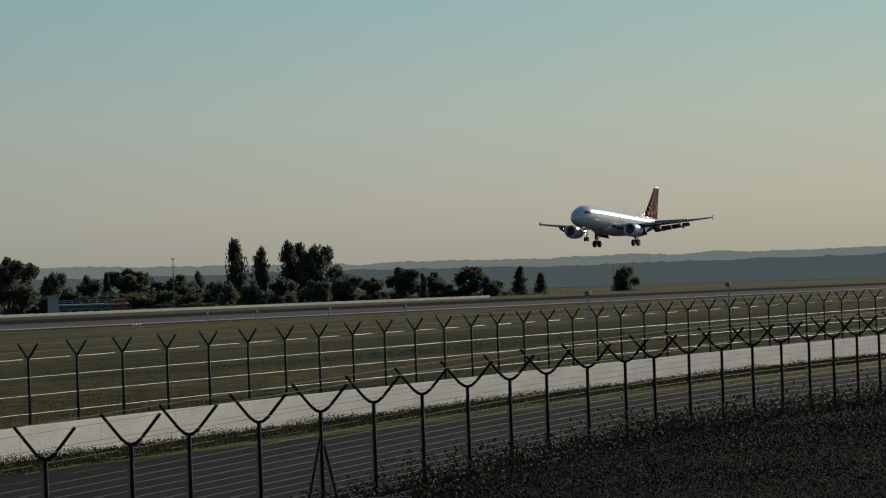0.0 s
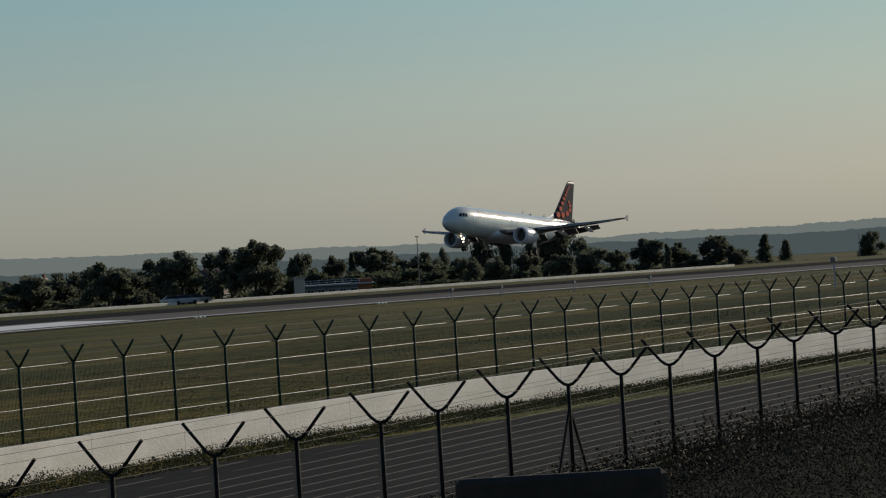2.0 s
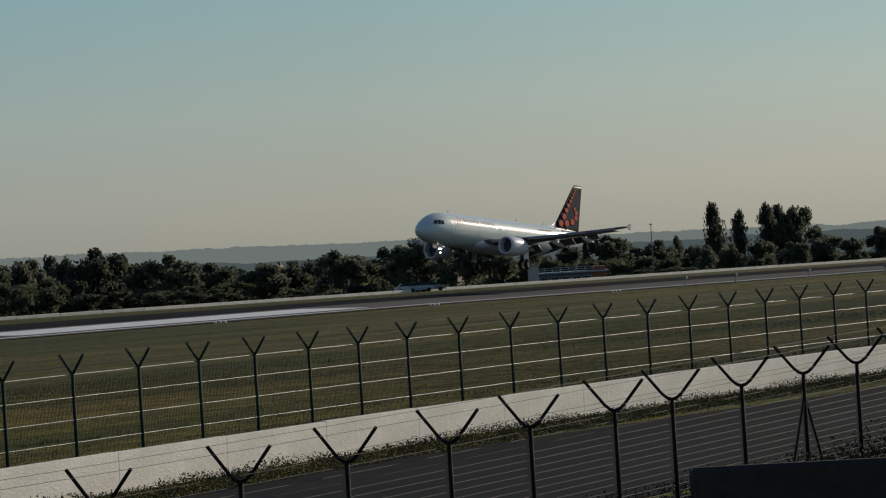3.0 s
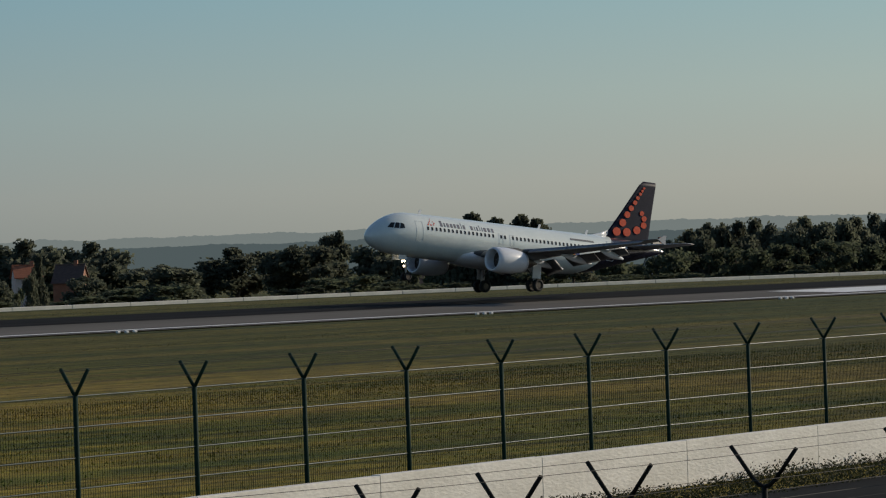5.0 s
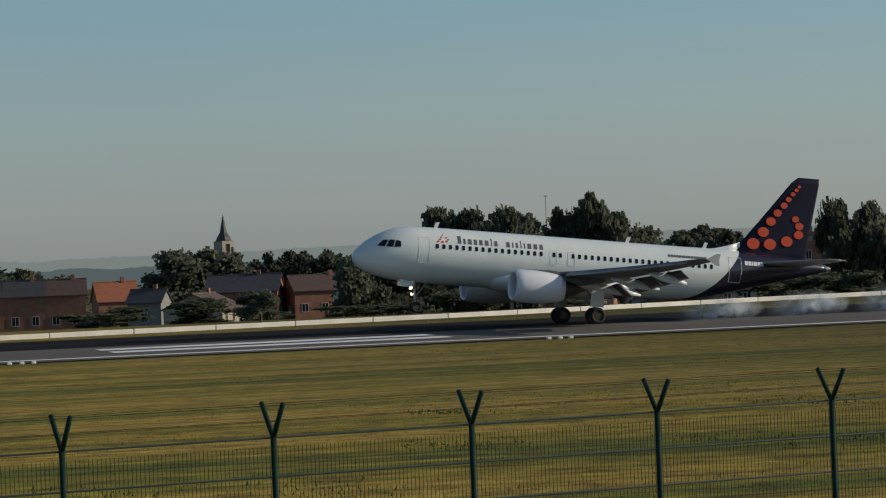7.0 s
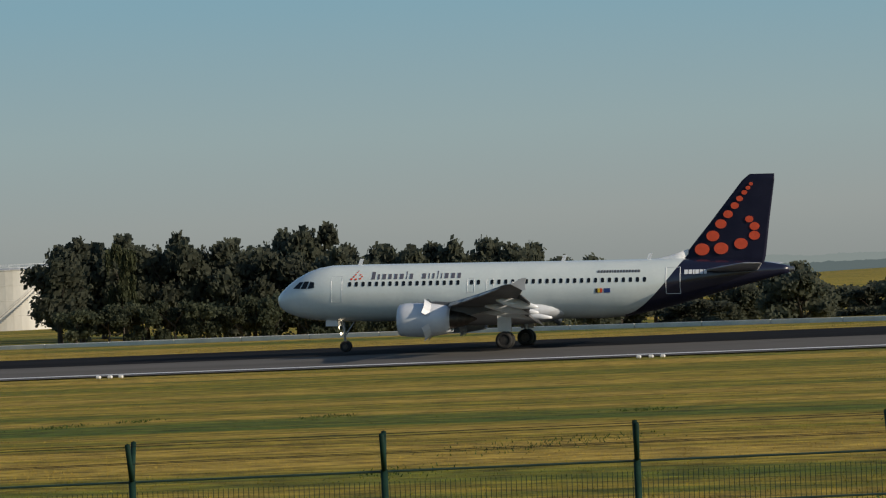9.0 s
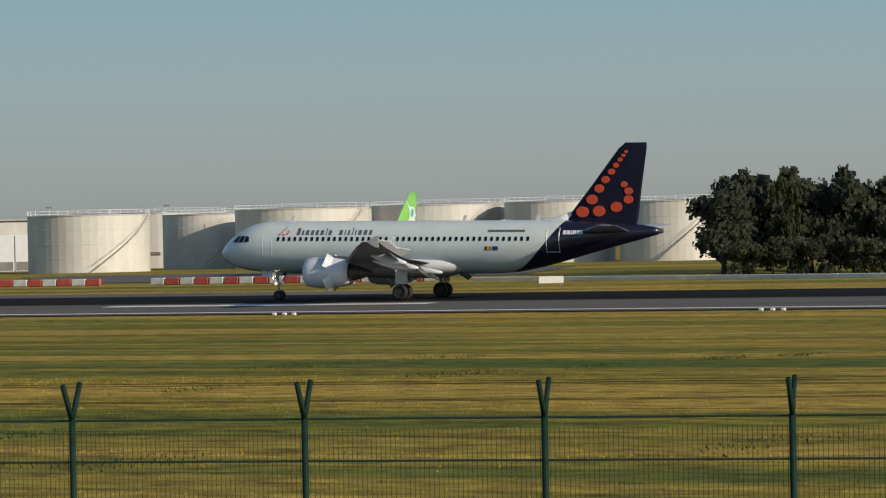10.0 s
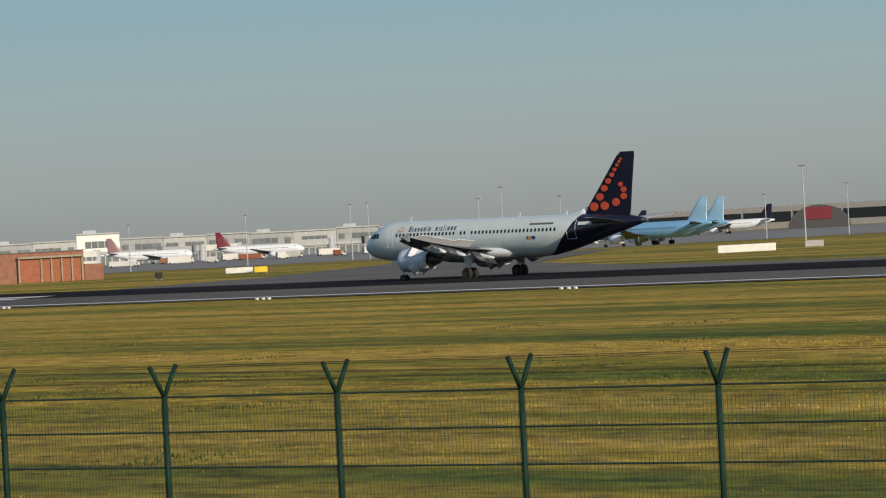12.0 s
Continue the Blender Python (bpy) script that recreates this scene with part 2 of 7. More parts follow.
def ring_x(x, yc, zc, ry, rz, n=24):
    return [(x, yc + ry * math.cos(2 * math.pi * i / n), zc + rz * math.sin(2 * math.pi * i / n)) for i in range(n)]


def bearing(az, r, z=0.0):
    """A place at azimuth az (degrees, left of +y positive) and range r from the camera."""
    return Vector((-math.sin(radians(az)) * r, math.cos(radians(az)) * r, z))


def smooth01(a, b, v):
    t = min(1, max(0, (v - a) / (b - a)))
    return t * t * (3 - 2 * t)


def ground_z(x, y):
    """Height of the land: a mound by the fences, the runway's crown, a valley far to the east."""
    east = -0.004 * max(0.0, x - 300.0)
    bank = 0.9 * smooth01(38, 56, x) * (1 - smooth01(25, 29, y))
    if y < 20:
        z = 3.4 - 2.0 * smooth01(-6, 18, y) + bank * smooth01(6, 16, y)
    elif y < 60:
        z = 1.4 - 0.2 * smooth01(45, 60, y) + bank
    elif y < RUN_N - 1.5:
        z = 1.2 * (1 - smooth01(60, 200, y)) - 0.03
    elif y < RUN_C:
        z = 0.50 * (y - RUN_N) / (RUN_C - RUN_N) - 0.12
    elif y < RUN_F + 1:
        z = 0.50 - 0.15 * (y - RUN_C) / (RUN_F - RUN_C) - 0.12
    else:
        z = 0.26 - 0.26 * smooth01(290, 420, y) - 5.2 * smooth01(328, 405, y) * smooth01(-150, -60, x)
    west = -3.0 * smooth01(560, 1150, math.hypot(x, y)) if x < -250 else 0.0
    return z + east + west


# ---- ground ----
def build_ground():
    xs = sorted({*range(-3600, 3601, 200), *range(-640, 1001, 20)})
    ys = sorted({-1500, -600, -200, -60, *range(-20, 60, 2), *range(60, 214, 8), 212, 213.5, 214.5, 220, 230, 239, 248, 256, 262, 264, 265.5, 268, *range(275, 480, 15), *range(500, 1000, 50), *range(1000, 4001, 250)})
    bm = bmesh.new()
    g = [[bm.verts.new((x, y, ground_z(x, y) + (0.05 * noise.noise((x * .11, y * .13, 0)) if 60 < y < 205 else 0))) for x in xs] for y in ys]
    for j in range(len(ys) - 1):
        for i in range(len(xs) - 1):
            bm.faces.new((g[j][i], g[j][i + 1], g[j + 1][i + 1], g[j + 1][i]))
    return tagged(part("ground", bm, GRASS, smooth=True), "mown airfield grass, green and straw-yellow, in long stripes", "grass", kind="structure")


def strip(name, y0, y1, material, label, category, x0=-3000, x1=2500, lift=0.02, z=None, step=40, rows=4):
    bm = bmesh.new()
    ys = [y0 + (y1 - y0) * i / rows for i in range(rows + 1)]
    xs = [x0 + (x1 - x0) * i / max(1, round((x1 - x0) / step)) for i in range(max(1, round((x1 - x0) / step)) + 1)]
    g = [[bm.verts.new((x, y, z(x, y) + lift)) for x in xs] for y in ys]
    for j in range(len(ys) - 1):
        for i in range(len(xs) - 1):
            bm.faces.new((g[j][i], g[j][i + 1], g[j + 1][i + 1], g[j + 1][i]))
    return tagged(part(name, bm, material, smooth=True), label, category, kind="structure")


def runway_z(x, y):
    return (0.50 * (y - RUN_N) / (RUN_C - RUN_N) if y < RUN_C else 0.50 - 0.15 * (y - RUN_C) / (RUN_F - RUN_C)) - 0.004 * max(0.0, x - 300.0)


build_ground()
strip("runway", RUN_N, RUN_F, ASPHALT, "grey asphalt runway with a slight crown", "runway", z=runway_z, lift=0.0, rows=8, step=20)
strip("rubber_deposit", 232.5, 263.2, RUBBER_TARMAC, "black tyre rubber on the runway's middle", "runway", z=runway_z, lift=0.02, rows=8, step=20)
strip("runway_edge_line", 215.6, 216.7, PAINT_LINE, "white painted line along the runway edge", "marking", z=runway_z, lift=0.03, rows=1, step=20)
for x0, x1, ys in ((46, 70, (221.5, 226)), (-132, -104, (227,)), (-300, -276, (231, 235))):
    for y in ys:
        strip("touchdown_bar", y, y + 2.4, PAINT_LINE, "white touchdown bar painted on the runway", "marking", x0, x1, 0.03, runway_z, 10, 1)

strip("touchdown_block", 219.2, 229.5, PAINT_LINE, "wide white touchdown block painted on the runway", "marking", 236, 292, 0.03, runway_z, 10, 4)


# ---- the landing airliner ----
FLAP_GREY = mat("flap_grey", (0.075, 0.08, 0.086), 0.55, c2=(0.05, 0.054, 0.06), scale=1.5, fine_amt=0.15)
TAIL_GREY = mat("tip_grey", (0.42, 0.43, 0.45), 0.4, c2=(0.36, 0.37, 0.39), scale=1.5, fine_amt=0.1)
WINDOW_Z = 4.48     # height of the cabin windows
GEAR_X = 17.7       # main gear, aft of the nose; the thing's origin is on the ground below it


def body_section(x):
    """Centre height and half width and half height of the hull, x metres aft of the nose."""
    st = ((0.0, 3.33, .05, .05), (0.12, 3.33, .40, .38), (0.4, 3.35, .75, .70), (0.9, 3.44, 1.11, 1.07), (1.6, 3.56, 1.44, 1.44), (2.4, 3.68, 1.66, 1.73),
          (3.2, 3.77, 1.79, 1.92), (4.2, 3.82, 1.89, 2.03), (5.4, 3.82, 1.93, 2.05), (6.8, 3.82, 1.97, 2.07), (8, 3.82, 1.975, 2.07), (24.0, 3.82, 1.975, 2.07),
          (26.0, 3.90, 1.95, 2.00), (28.0, 4.10, 1.84, 1.82), (30.0, 4.36, 1.64, 1.57), (32.0, 4.62, 1.36, 1.27), (34.0, 4.83, 1.02, .95), (35.8, 4.96, .66, .62),
          (37.0, 5.02, .38, .36), (37.45, 5.03, .24, .24))
    for a, b in zip(st, st[1:]):
        if x <= b[0]:
            k = (x - a[0]) / (b[0] - a[0])
            return tuple(a[i] + (b[i] - a[i]) * k for i in (1, 2, 3))
    return st[-1][1:]


def hull_point(x, z, side=-1, proud=0.0):
    zc, ry, rz = body_section(x)
    s = max(-1, min(1, (z - zc) / rz))
    c = math.sqrt(1 - s * s)
    return Vector((x - GEAR_X, side * (ry + proud) * c, zc + (rz + proud) * s))


def livery_material():
    """White hull, navy tail behind a rising curve."""
    m = mat("livery", (0.68, 0.73, 0.70), 0.27, c2=(0.62, 0.68, 0.66), scale=0.6, fine=5, fine_amt=0.05, coat=0.5)
    n, l = m.node_tree.nodes, m.node_tree.links
    b = n["Principled BSDF"]
    tc = n.new("ShaderNodeTexCoord")
    sp = n.new("ShaderNodeSeparateXYZ")
    l.new(tc.outputs["Object"], sp.inputs[0])

    def math_node(op, a, v):
        k = n.new("ShaderNodeMath")
        k.operation = op
        l.new(a, k.inputs[0])
        if isinstance(v, (int, float)):
            k.inputs[1].default_value = v
        else:
            l.new(v, k.inputs[1])
        return k.outputs[0]
    h = math_node("SUBTRACT", sp.outputs[2], 2.0)
    h = math_node("MAXIMUM", h, 0.0)
    h = math_node("POWER", h, 0.62)
    edge = math_node("MULTIPLY", h, 1.86)
    edge = math_node("ADD", edge, 25.75 - GEAR_X)
    mask = math_node("GREATER_THAN", sp.outputs[0], edge)
    mix = n.new("ShaderNodeMix")
    mix.data_type = "RGBA"
    mix.inputs[7].default_value = (0.011, 0.012, 0.028, 1)
    old = b.inputs["Base Color"].links[0].from_socket
    l.new(mask, mix.inputs[0])
    l.new(old, mix.inputs[6])
    l.new(mix.outputs[2], b.inputs["Base Color"])
    return m


def wing_rings(sections, n=14):
    """Rings for a lifting surface from (y, x_le, chord, z, thickness)."""
    out = []
    for y, xl, c, z, th in sections:
        ring = []
        for i in range(n):
            a = 2 * math.pi * i / n
            u = 0.5 - 0.5 * math.cos(a)
            t = th * c * (1.48 * math.sqrt(u) - 0.63 * u - 1.758 * u * u + 1.4215 * u ** 3 - 0.5075 * u ** 4) * 1.0
            ring.append((xl + u * c - GEAR_X, y, z + (t if a < math.pi else -t * 0.7)))
        out.append(ring)
    return out


def wheel(parent, x, y, r, w, z=None):
    z = r if z is None else z
    hub = part("wheel", tube((0, -w * .42, 0), (0, w * .42, 0), r * .5, n=16), DARK_METAL, parent, m=pose(x - GEAR_X, y, z))
    bm = bmesh.new()
    prof = ((r * .55, -.5), (r * .86, -.5), (r * .97, -.36), (r, -.15), (r, .15), (r * .97, .36), (r * .86, .5), (r * .55, .5))
    rows = [[bm.verts.new((pr * math.cos(2 * math.pi * i / 24), pw * w, pr * math.sin(2 * math.pi * i / 24))) for pr, pw in prof] for i in range(24)]
    for i in range(24):
        for j in range(len(prof)):
            bm.faces.new((rows[i][j], rows[i][(j + 1) % len(prof)], rows[(i + 1) % 24][(j + 1) % len(prof)], rows[(i + 1) % 24][j]))
    part("tyre", bm, TYRE, hub, smooth=True)
    return hub


def blocks_on_hull(parent, name, x0, z0, widths, height, gap, material, label="", side=-1, tail=()):
    """A line of plain letter-sized bars on the hull."""
    x = x0
    for i, w in enumerate(widths):
        if w > 0:
            up = height * (1.45 if i in tail else 1.0)
            bm = bmesh.new()
            quad = ((x, z0), (x + w, z0), (x + w, z0 + up), (x, z0 + up))
            vo = [bm.verts.new(hull_point(a, b, side, 0.03)) for a, b in quad]
            vi = [bm.verts.new(hull_point(a, b, side, -0.01)) for a, b in quad]
            bm.faces.new(vo)
            for k in range(4):
                bm.faces.new((vo[k], vo[(k + 1) % 4], vi[(k + 1) % 4], vi[k]))
            part(name, bm, material, parent, label)
        x += abs(w) + gap


def hull_patch(quad, side, n=6):
    """A thin pane that follows the hull between four corners."""
    (ax, az), (bx, bz), (cx, cz), (dx, dz) = quad
    bm = bmesh.new()
    layers = []
    for proud in (.018, -.03):
        g = []
        for j in range(n + 1):
            v = j / n
            g.append([])
            for i in range(n + 1):
                u = i / n
                x = (ax * (1 - u) + bx * u) * (1 - v) + (dx * (1 - u) + cx * u) * v
                z = (az * (1 - u) + bz * u) * (1 - v) + (dz * (1 - u) + cz * u) * v
                g[-1].append(bm.verts.new(hull_point(x, z, side, proud)))
        for j in range(n):
            for i in range(n):
                bm.faces.new((g[j][i], g[j][i + 1], g[j + 1][i + 1], g[j + 1][i]))
        layers.append(g[0] + [r[-1] for r in g[1:]] + g[-1][-2::-1] + [r[0] for r in g[-2:0:-1]])
    o, i2 = layers
    for k in range(len(o)):
        q = (k + 1) % len(o)
        bm.faces.new((o[k], o[q], i2[q], i2[k]))
    return bm


def build_airliner():
    a = thing("landing_airliner", "white twin-engine airliner with a navy tail and orange-red dots, wheels down", "airliner")
    livery = livery_material()
    # hull
    bm = bmesh.new()
    xs = [0, .05, .12, .25, .4, .65, .9, 1.25, 1.6, 2, 2.4, 2.8, 3.2, 3.7, 4.2, 4.8, 5.4, 6.1, 6.8, 8] + [8 + i for i in range(1, 17)] + [25, 26, 27, 28, 29, 30, 31, 32, 33, 34, 35, 35.8, 36.4, 37, 37.45]
    loft(bm, [ring_x(x - GEAR_X, 0, *[body_section(x)[i] for i in (0, 1, 2)], n=40) for x in xs])
    hull = part("fuselage", bm, livery, a, smooth=True)
    bm = bmesh.new()
    loft(bm, [ring_x(x - GEAR_X, 0, z, ry, rz, 24) for x, z, ry, rz in ((9.6, 2.5, .4, .3), (10.6, 2.42, 1.5, .72), (12, 2.38, 2.05, .92), (15, 2.33, 2.2, .98), (18, 2.33, 2.2, .96), (20, 2.4, 1.95, .86), (21.6, 2.5, 1.3, .62), (22.8, 2.6, .3, .25))])
    part("belly_fairing", bm, WHITE_PAINT, a, smooth=True)
    part("exhaust_cone", tube((37.40 - GEAR_X, 0, 5.03), (37.8 - GEAR_X, 0, 5.05), .23, .15, 14), METAL, a)
    # cockpit glazing
    for side in (-1, 1):
        for quad in (((1.50, 4.22), (2.02, 4.20), (2.30, 4.70), (1.98, 4.68)), ((2.12, 4.20), (2.58, 4.20), (2.76, 4.72), (2.40, 4.72)), ((2.68, 4.20), (3.20, 4.26), (3.18, 4.64), (2.87, 4.72))):
            part("cockpit_window", hull_patch(quad, side), GLASS_DARK, a, "dark cockpit pane")
    # cabin windows share one small mesh
    bm = bmesh.new()
    pts = [(-.115, -.12), (-.06, -.175), (.06, -.175), (.115, -.12), (.115, .12), (.06, .175), (-.06, .175), (-.115, .12)]
    vo = [bm.verts.new((u, -.012, v)) for u, v in pts]
    vi = [bm.verts.new((u, .05, v)) for u, v in pts]
    bm.faces.new(vo)
    for k in range(8):
        bm.faces.new((vo[k], vo[(k + 1) % 8], vi[(k + 1) % 8], vi[k]))
    wmesh = finish(bm, "cabin_window", GLASS_DARK)
    for side in (-1, 1):
        for i in range(44):
            x = 5.9 + i * 0.50
            if i in (17, 20):
                continue
            p = hull_point(x, WINDOW_Z, side, 0.0)
            tilt = math.degrees(math.asin((WINDOW_Z - body_section(x)[0]) / body_section(x)[2]))
            part("cabin_window", wmesh, None, a, m=Matrix.Translation(p) @ pose(0, 0, 0, 0, 0, 0 if side < 0 else 180) @ pose(0, 0, 0, -tilt))
        # doors: raised rims
        for x, z0, z1, w in ((4.5, 3.2, 5.05, .8), (14.6, 3.75, 4.75, .5), (16.0, 3.75, 4.75, .5), (28.9, 3.45, 5.3, 1.0)):
            bm = bmesh.new()
            for (xa, za, xb, zb) in ((x, z0, x, z1), (x + w, z0, x + w, z1), (x, z1, x + w, z1), (x, z0, x + w, z0)):
                n = 6
                pp = [hull_point(xa + (xb - xa) * i / n, za + (zb - za) * i / n, side, 0.006) for i in range(n + 1)]
                for u, v in zip(pp, pp[1:]):
                    add_tube(bm, u, v, 0.022 if x > 25 else 0.010, n=4)
            part("door_rim", bm, WHITE_PAINT, a)
        # plain bars where the name, web address and registration stand
        blocks_on_hull(a, "name_bar", 7.50, 4.80, [.26, .14, .26, .22, .22, .26, .07, .22], .36, .20, TEXT_DARK, "dark bar of a painted name", side, tail=(0, 6))
        blocks_on_hull(a, "name_bar", 11.25, 4.80, [.26, .07, .14, .07, .07, .26, .26, .22], .36, .21, TEXT_DARK, "dark bar of a painted name", side, tail=(3,))
        blocks_on_hull(a, "address_bar", 24.0, 5.0, [.16] * 5 + [.08] + [.16] * 8 + [.2], .16, .05, WING_GREY, "small grey bar", side)
        blocks_on_hull(a, "registration_bar", 30.2, 4.80, [.25, .25, .12, .25, .25, .2], .3, .05, WHITE_PAINT, "white bar", side)
        blocks_on_hull(a, "flag", 23.9, 3.6, [.15], .3, 0, TYRE, "small black, yellow and red flag", side)
        blocks_on_hull(a, "flag", 24.06, 3.6, [.15], .3, 0, YELLOW, "", side)
        blocks_on_hull(a, "flag", 24.22, 3.6, [.15], .3, 0, RED_DOT, "", side)
        blocks_on_hull(a, "flag", 24.5, 3.6, [.45], .3, 0, BLUE, "small blue flag", side)
        # red dots by the name
        for k, (dx, dz, r) in enumerate(((0, 0, .11), (.25, -.02, .11), (.5, .05, .10), (.6, .22, .08), (.5, .36, .07), (.12, .2, .09), (.22, .38, .08), (.3, .55, .06), (.36, .68, .05))):
            c = hull_point(6.0 + dx * 1.3, 4.84 + dz * .85, side, 0.015)
            nn = Vector((0, c.y, c.z - 3.82)).normalized()
            bm = bmesh.new()
            bmesh.ops.create_cone(bm, cap_ends=True, segments=10, radius1=r * .8, radius2=r * .8, depth=.02, matrix=Matrix.Translation(c) @ nn.to_track_quat("Z", "Y").to_matrix().to_4x4())
            part("emblem_dot", bm, RED_DOT, a)
    # aerials on the back
    for x in (6.2, 21.2, 27.4):
        zc, ry, rz = body_section(x)
        bm = bmesh.new()
        add_box(bm, x - GEAR_X - .12, x - GEAR_X + .16, -.02, .02, zc + rz - .05, zc + rz + .42)
        for v in bm.verts:
            if v.co.z > zc + rz + .2:
                v.co.x += .16
        part("aerial", bm, WHITE_PAINT, a)
    # fin with dots
    fin_sec = ((4.9, 28.6, 6.9, .09), (6.0, 29.9, 5.9, .09), (8.5, 31.95, 4.15, .085), (11.35, 34.2, 2.3, .08), (11.8, 34.75, 1.75, .06))
    bm = bmesh.new()
    loft(bm, [[(x, w, z) for (x, _, w) in ring] for ring, (z, *_) in zip([wing_rings([(0, xl, c, 0, th)], 16)[0] for z, xl, c, th in fin_sec], fin_sec)])
    fin = part("fin", bm, NAVY, a, "navy fin with orange-red dots", smooth=True)

    def fin_half(x, z):
        for (z0, x0, c0, t0), (z1, x1, c1, t1) in zip(fin_sec, fin_sec[1:]):
            if z0 <= z <= z1:
                k = (z - z0) / (z1 - z0)
                xl, c, th = x0 + (x1 - x0) * k, c0 + (c1 - c0) * k, t0 + (t1 - t0) * k
                u = min(1, max(0, (x - xl) / c))
                return th * c * (1.48 * math.sqrt(u) - 0.63 * u - 1.758 * u * u + 1.4215 * u ** 3 - 0.5075 * u ** 4)
        return .05
    dots = ((31.3, 6.52, .52), (32.66, 6.57, .51), (34.06, 6.88, .48), (35.02, 7.45, .39), (35.04, 8.10, .345), (34.68, 8.61, .29), (32.08, 7.46, .46), (32.66, 8.30, .40),
            (33.18, 8.98, .34), (33.67, 9.58, .29), (34.02, 10.07, .24), (34.36, 10.50, .20), (34.63, 10.82, .17), (34.85, 11.10, .145))
    for side in (-1, 1):
        for x, z, r in dots:
            bm = bmesh.new()
            bmesh.ops.create_cone(bm, cap_ends=True, segments=20, radius1=r, radius2=r * .98, depth=.05, matrix=Matrix.Translation((x - GEAR_X, side * (fin_half(x, z) + .012), z)) @ Matrix.Diagonal((1, 1, .82, 1)) @ pose(0, 0, 0, 90))
            part("fin_dot", bm, RED_DOT, fin)
    bm = bmesh.new()
    loft(bm, [ring_x(x - GEAR_X, 0, z, ry, rz, 10) for x, z, ry, rz in ((26.9, 5.74, .04, .05), (28.3, 5.84, .10, .14), (29.3, 5.96, .11, .28), (30.3, 6.18, .09, .40))])
    part("dorsal_fillet", bm, WHITE_PAINT, a, smooth=True)
    # tailplane
    for side in (-1, 1):
        bm = bmesh.new()
        loft(bm, wing_rings([(side * .6, 31.2, 4.1, 5.0, .09), (side * 3.2, 32.9, 2.9, 5.25, .09), (side * 6.05, 34.75, 1.55, 5.5, .08), (side * 6.25, 35.1, 1.1, 5.52, .06)], 14))
        part("tailplane", bm, TAIL_GREY, a, "pale tailplane", smooth=True)
    # wings
    for side in (-1, 1):
        sec = [(1.2, 11.2, 8.0, 2.55, .13), (3.2, 12.5, 6.75, 2.72, .125), (6.4, 14.35, 4.75, 3.02, .115), (10.5, 16.7, 3.45, 3.5, .11), (14.5, 19.0, 2.2, 4.02, .105), (16.6, 20.3, 1.5, 4.34, .10), (16.95, 20.7, 1.0, 4.4, .06)]
        bm = bmesh.new()
        loft(bm, wing_rings([(side * y, xl, c, z, th) for y, xl, c, z, th in sec], 18))
        wing = part("wing", bm, WING_GREY, a, "grey swept wing with drooped flaps", smooth=True)
        # tip fence
        bm = bmesh.new()
        fo = [(20.9, 4.40), (21.65, 4.82), (21.95, 4.82), (21.85, 4.4), (21.9, 4.0), (21.65, 4.0)]
        lo = [[bm.verts.new((x - GEAR_X, side * (16.93 + d), z)) for x, z in fo] for d in (0, .06)]
        bm.faces.new(lo[0])
        bm.faces.new(lo[1])
        for k in range(6):
            bm.faces.new((lo[0][k], lo[0][(k + 1) % 6], lo[1][(k + 1) % 6], lo[1][k]))
        part("wingtip_fence", bm, TAIL_GREY, wing)
        # slats and flaps
        for (ya, yb) in ((2.6, 5.0), (6.6, 9.6), (9.7, 12.8), (12.9, 16.0)):
            def le(y):
                for s0, s1 in zip(sec, sec[1:]):
                    if s0[0] <= y <= s1[0]:
                        k = (y - s0[0]) / (s1[0] - s0[0])
                        return tuple(s0[i] + (s1[i] - s0[i]) * k for i in range(5))
            bm = bmesh.new()
            rr = []
            for y in (ya, yb):
                _, xl, c, z, th = le(y)
                cc = .16 * c + .15
                rr.append([(xl - .32 + u * cc - GEAR_X, side * y, z - .24 + v * cc) for u, v in ((0, 0), (.25, .28), (.7, .46), (1.05, .5), (.6, .2), (.25, -.05))])
            loft(bm, rr)
            part("slat", bm, METAL, wing, "bare metal slat", smooth=True)
            bm = bmesh.new()
            rr = []
            if ya < 12.8:
                for y in (ya, yb):
                    _, xl, c, z, th = le(y)
                    fc = .24 * c + .3
                    xt, zt = xl + .94 * c, z - .04 * c - .03
                    rr.append([(xt + fc * (u * .80 + v * .6) - GEAR_X, side * y, zt + fc * (-u * .58 + v * .8)) for u, v in ((0, 0), (.15, .09), (.5, .08), (1, 0), (.5, -.05), (.12, -.06))])
                loft(bm, rr)
                part("flap", bm, FLAP_GREY, wing, "lowered flap", smooth=True)
        for y in (3.9, 8.0, 11.6):
            _, xl, c, z, th = le(y)
            bm = bmesh.new()
            loft(bm, [ring_x(xl + .45 * c + u * (c * .8 + .6) - GEAR_X, side * y, z - .35 - u * .55, .05 + .2 * math.sin(math.pi * min(.97, u + .03)), .05 + .3 * math.sin(math.pi * min(.97, u + .03)), 10) for u in (0, .15, .35, .6, .8, .95)])
            part("flap_fairing", bm, WHITE_PAINT, wing, "pale flap track fairing", smooth=True)
        # spoilers, hinged on the rear of the wing
        for k, (ya, yb) in enumerate(((3.4, 5.9), (6.7, 8.4), (8.5, 10.2), (10.3, 12.0), (12.1, 13.6))):
            ym = (ya + yb) / 2
            _, xl, c, z, th = le(ym)
            sc = .9 if k else 1.1
            h = Vector((xl + .66 * c - GEAR_X, side * ym, z + .055 * c))
            sweep = 18 if k else 6
            sp = part("spoiler", box(0, sc, -(yb - ya) / 2, (yb - ya) / 2, .0, .05, .015), WHITE_PAINT, wing, "white spoiler panel", m=Matrix.Translation(h) @ pose(0, 0, 0, side * 6, 5, side * -sweep * -1))
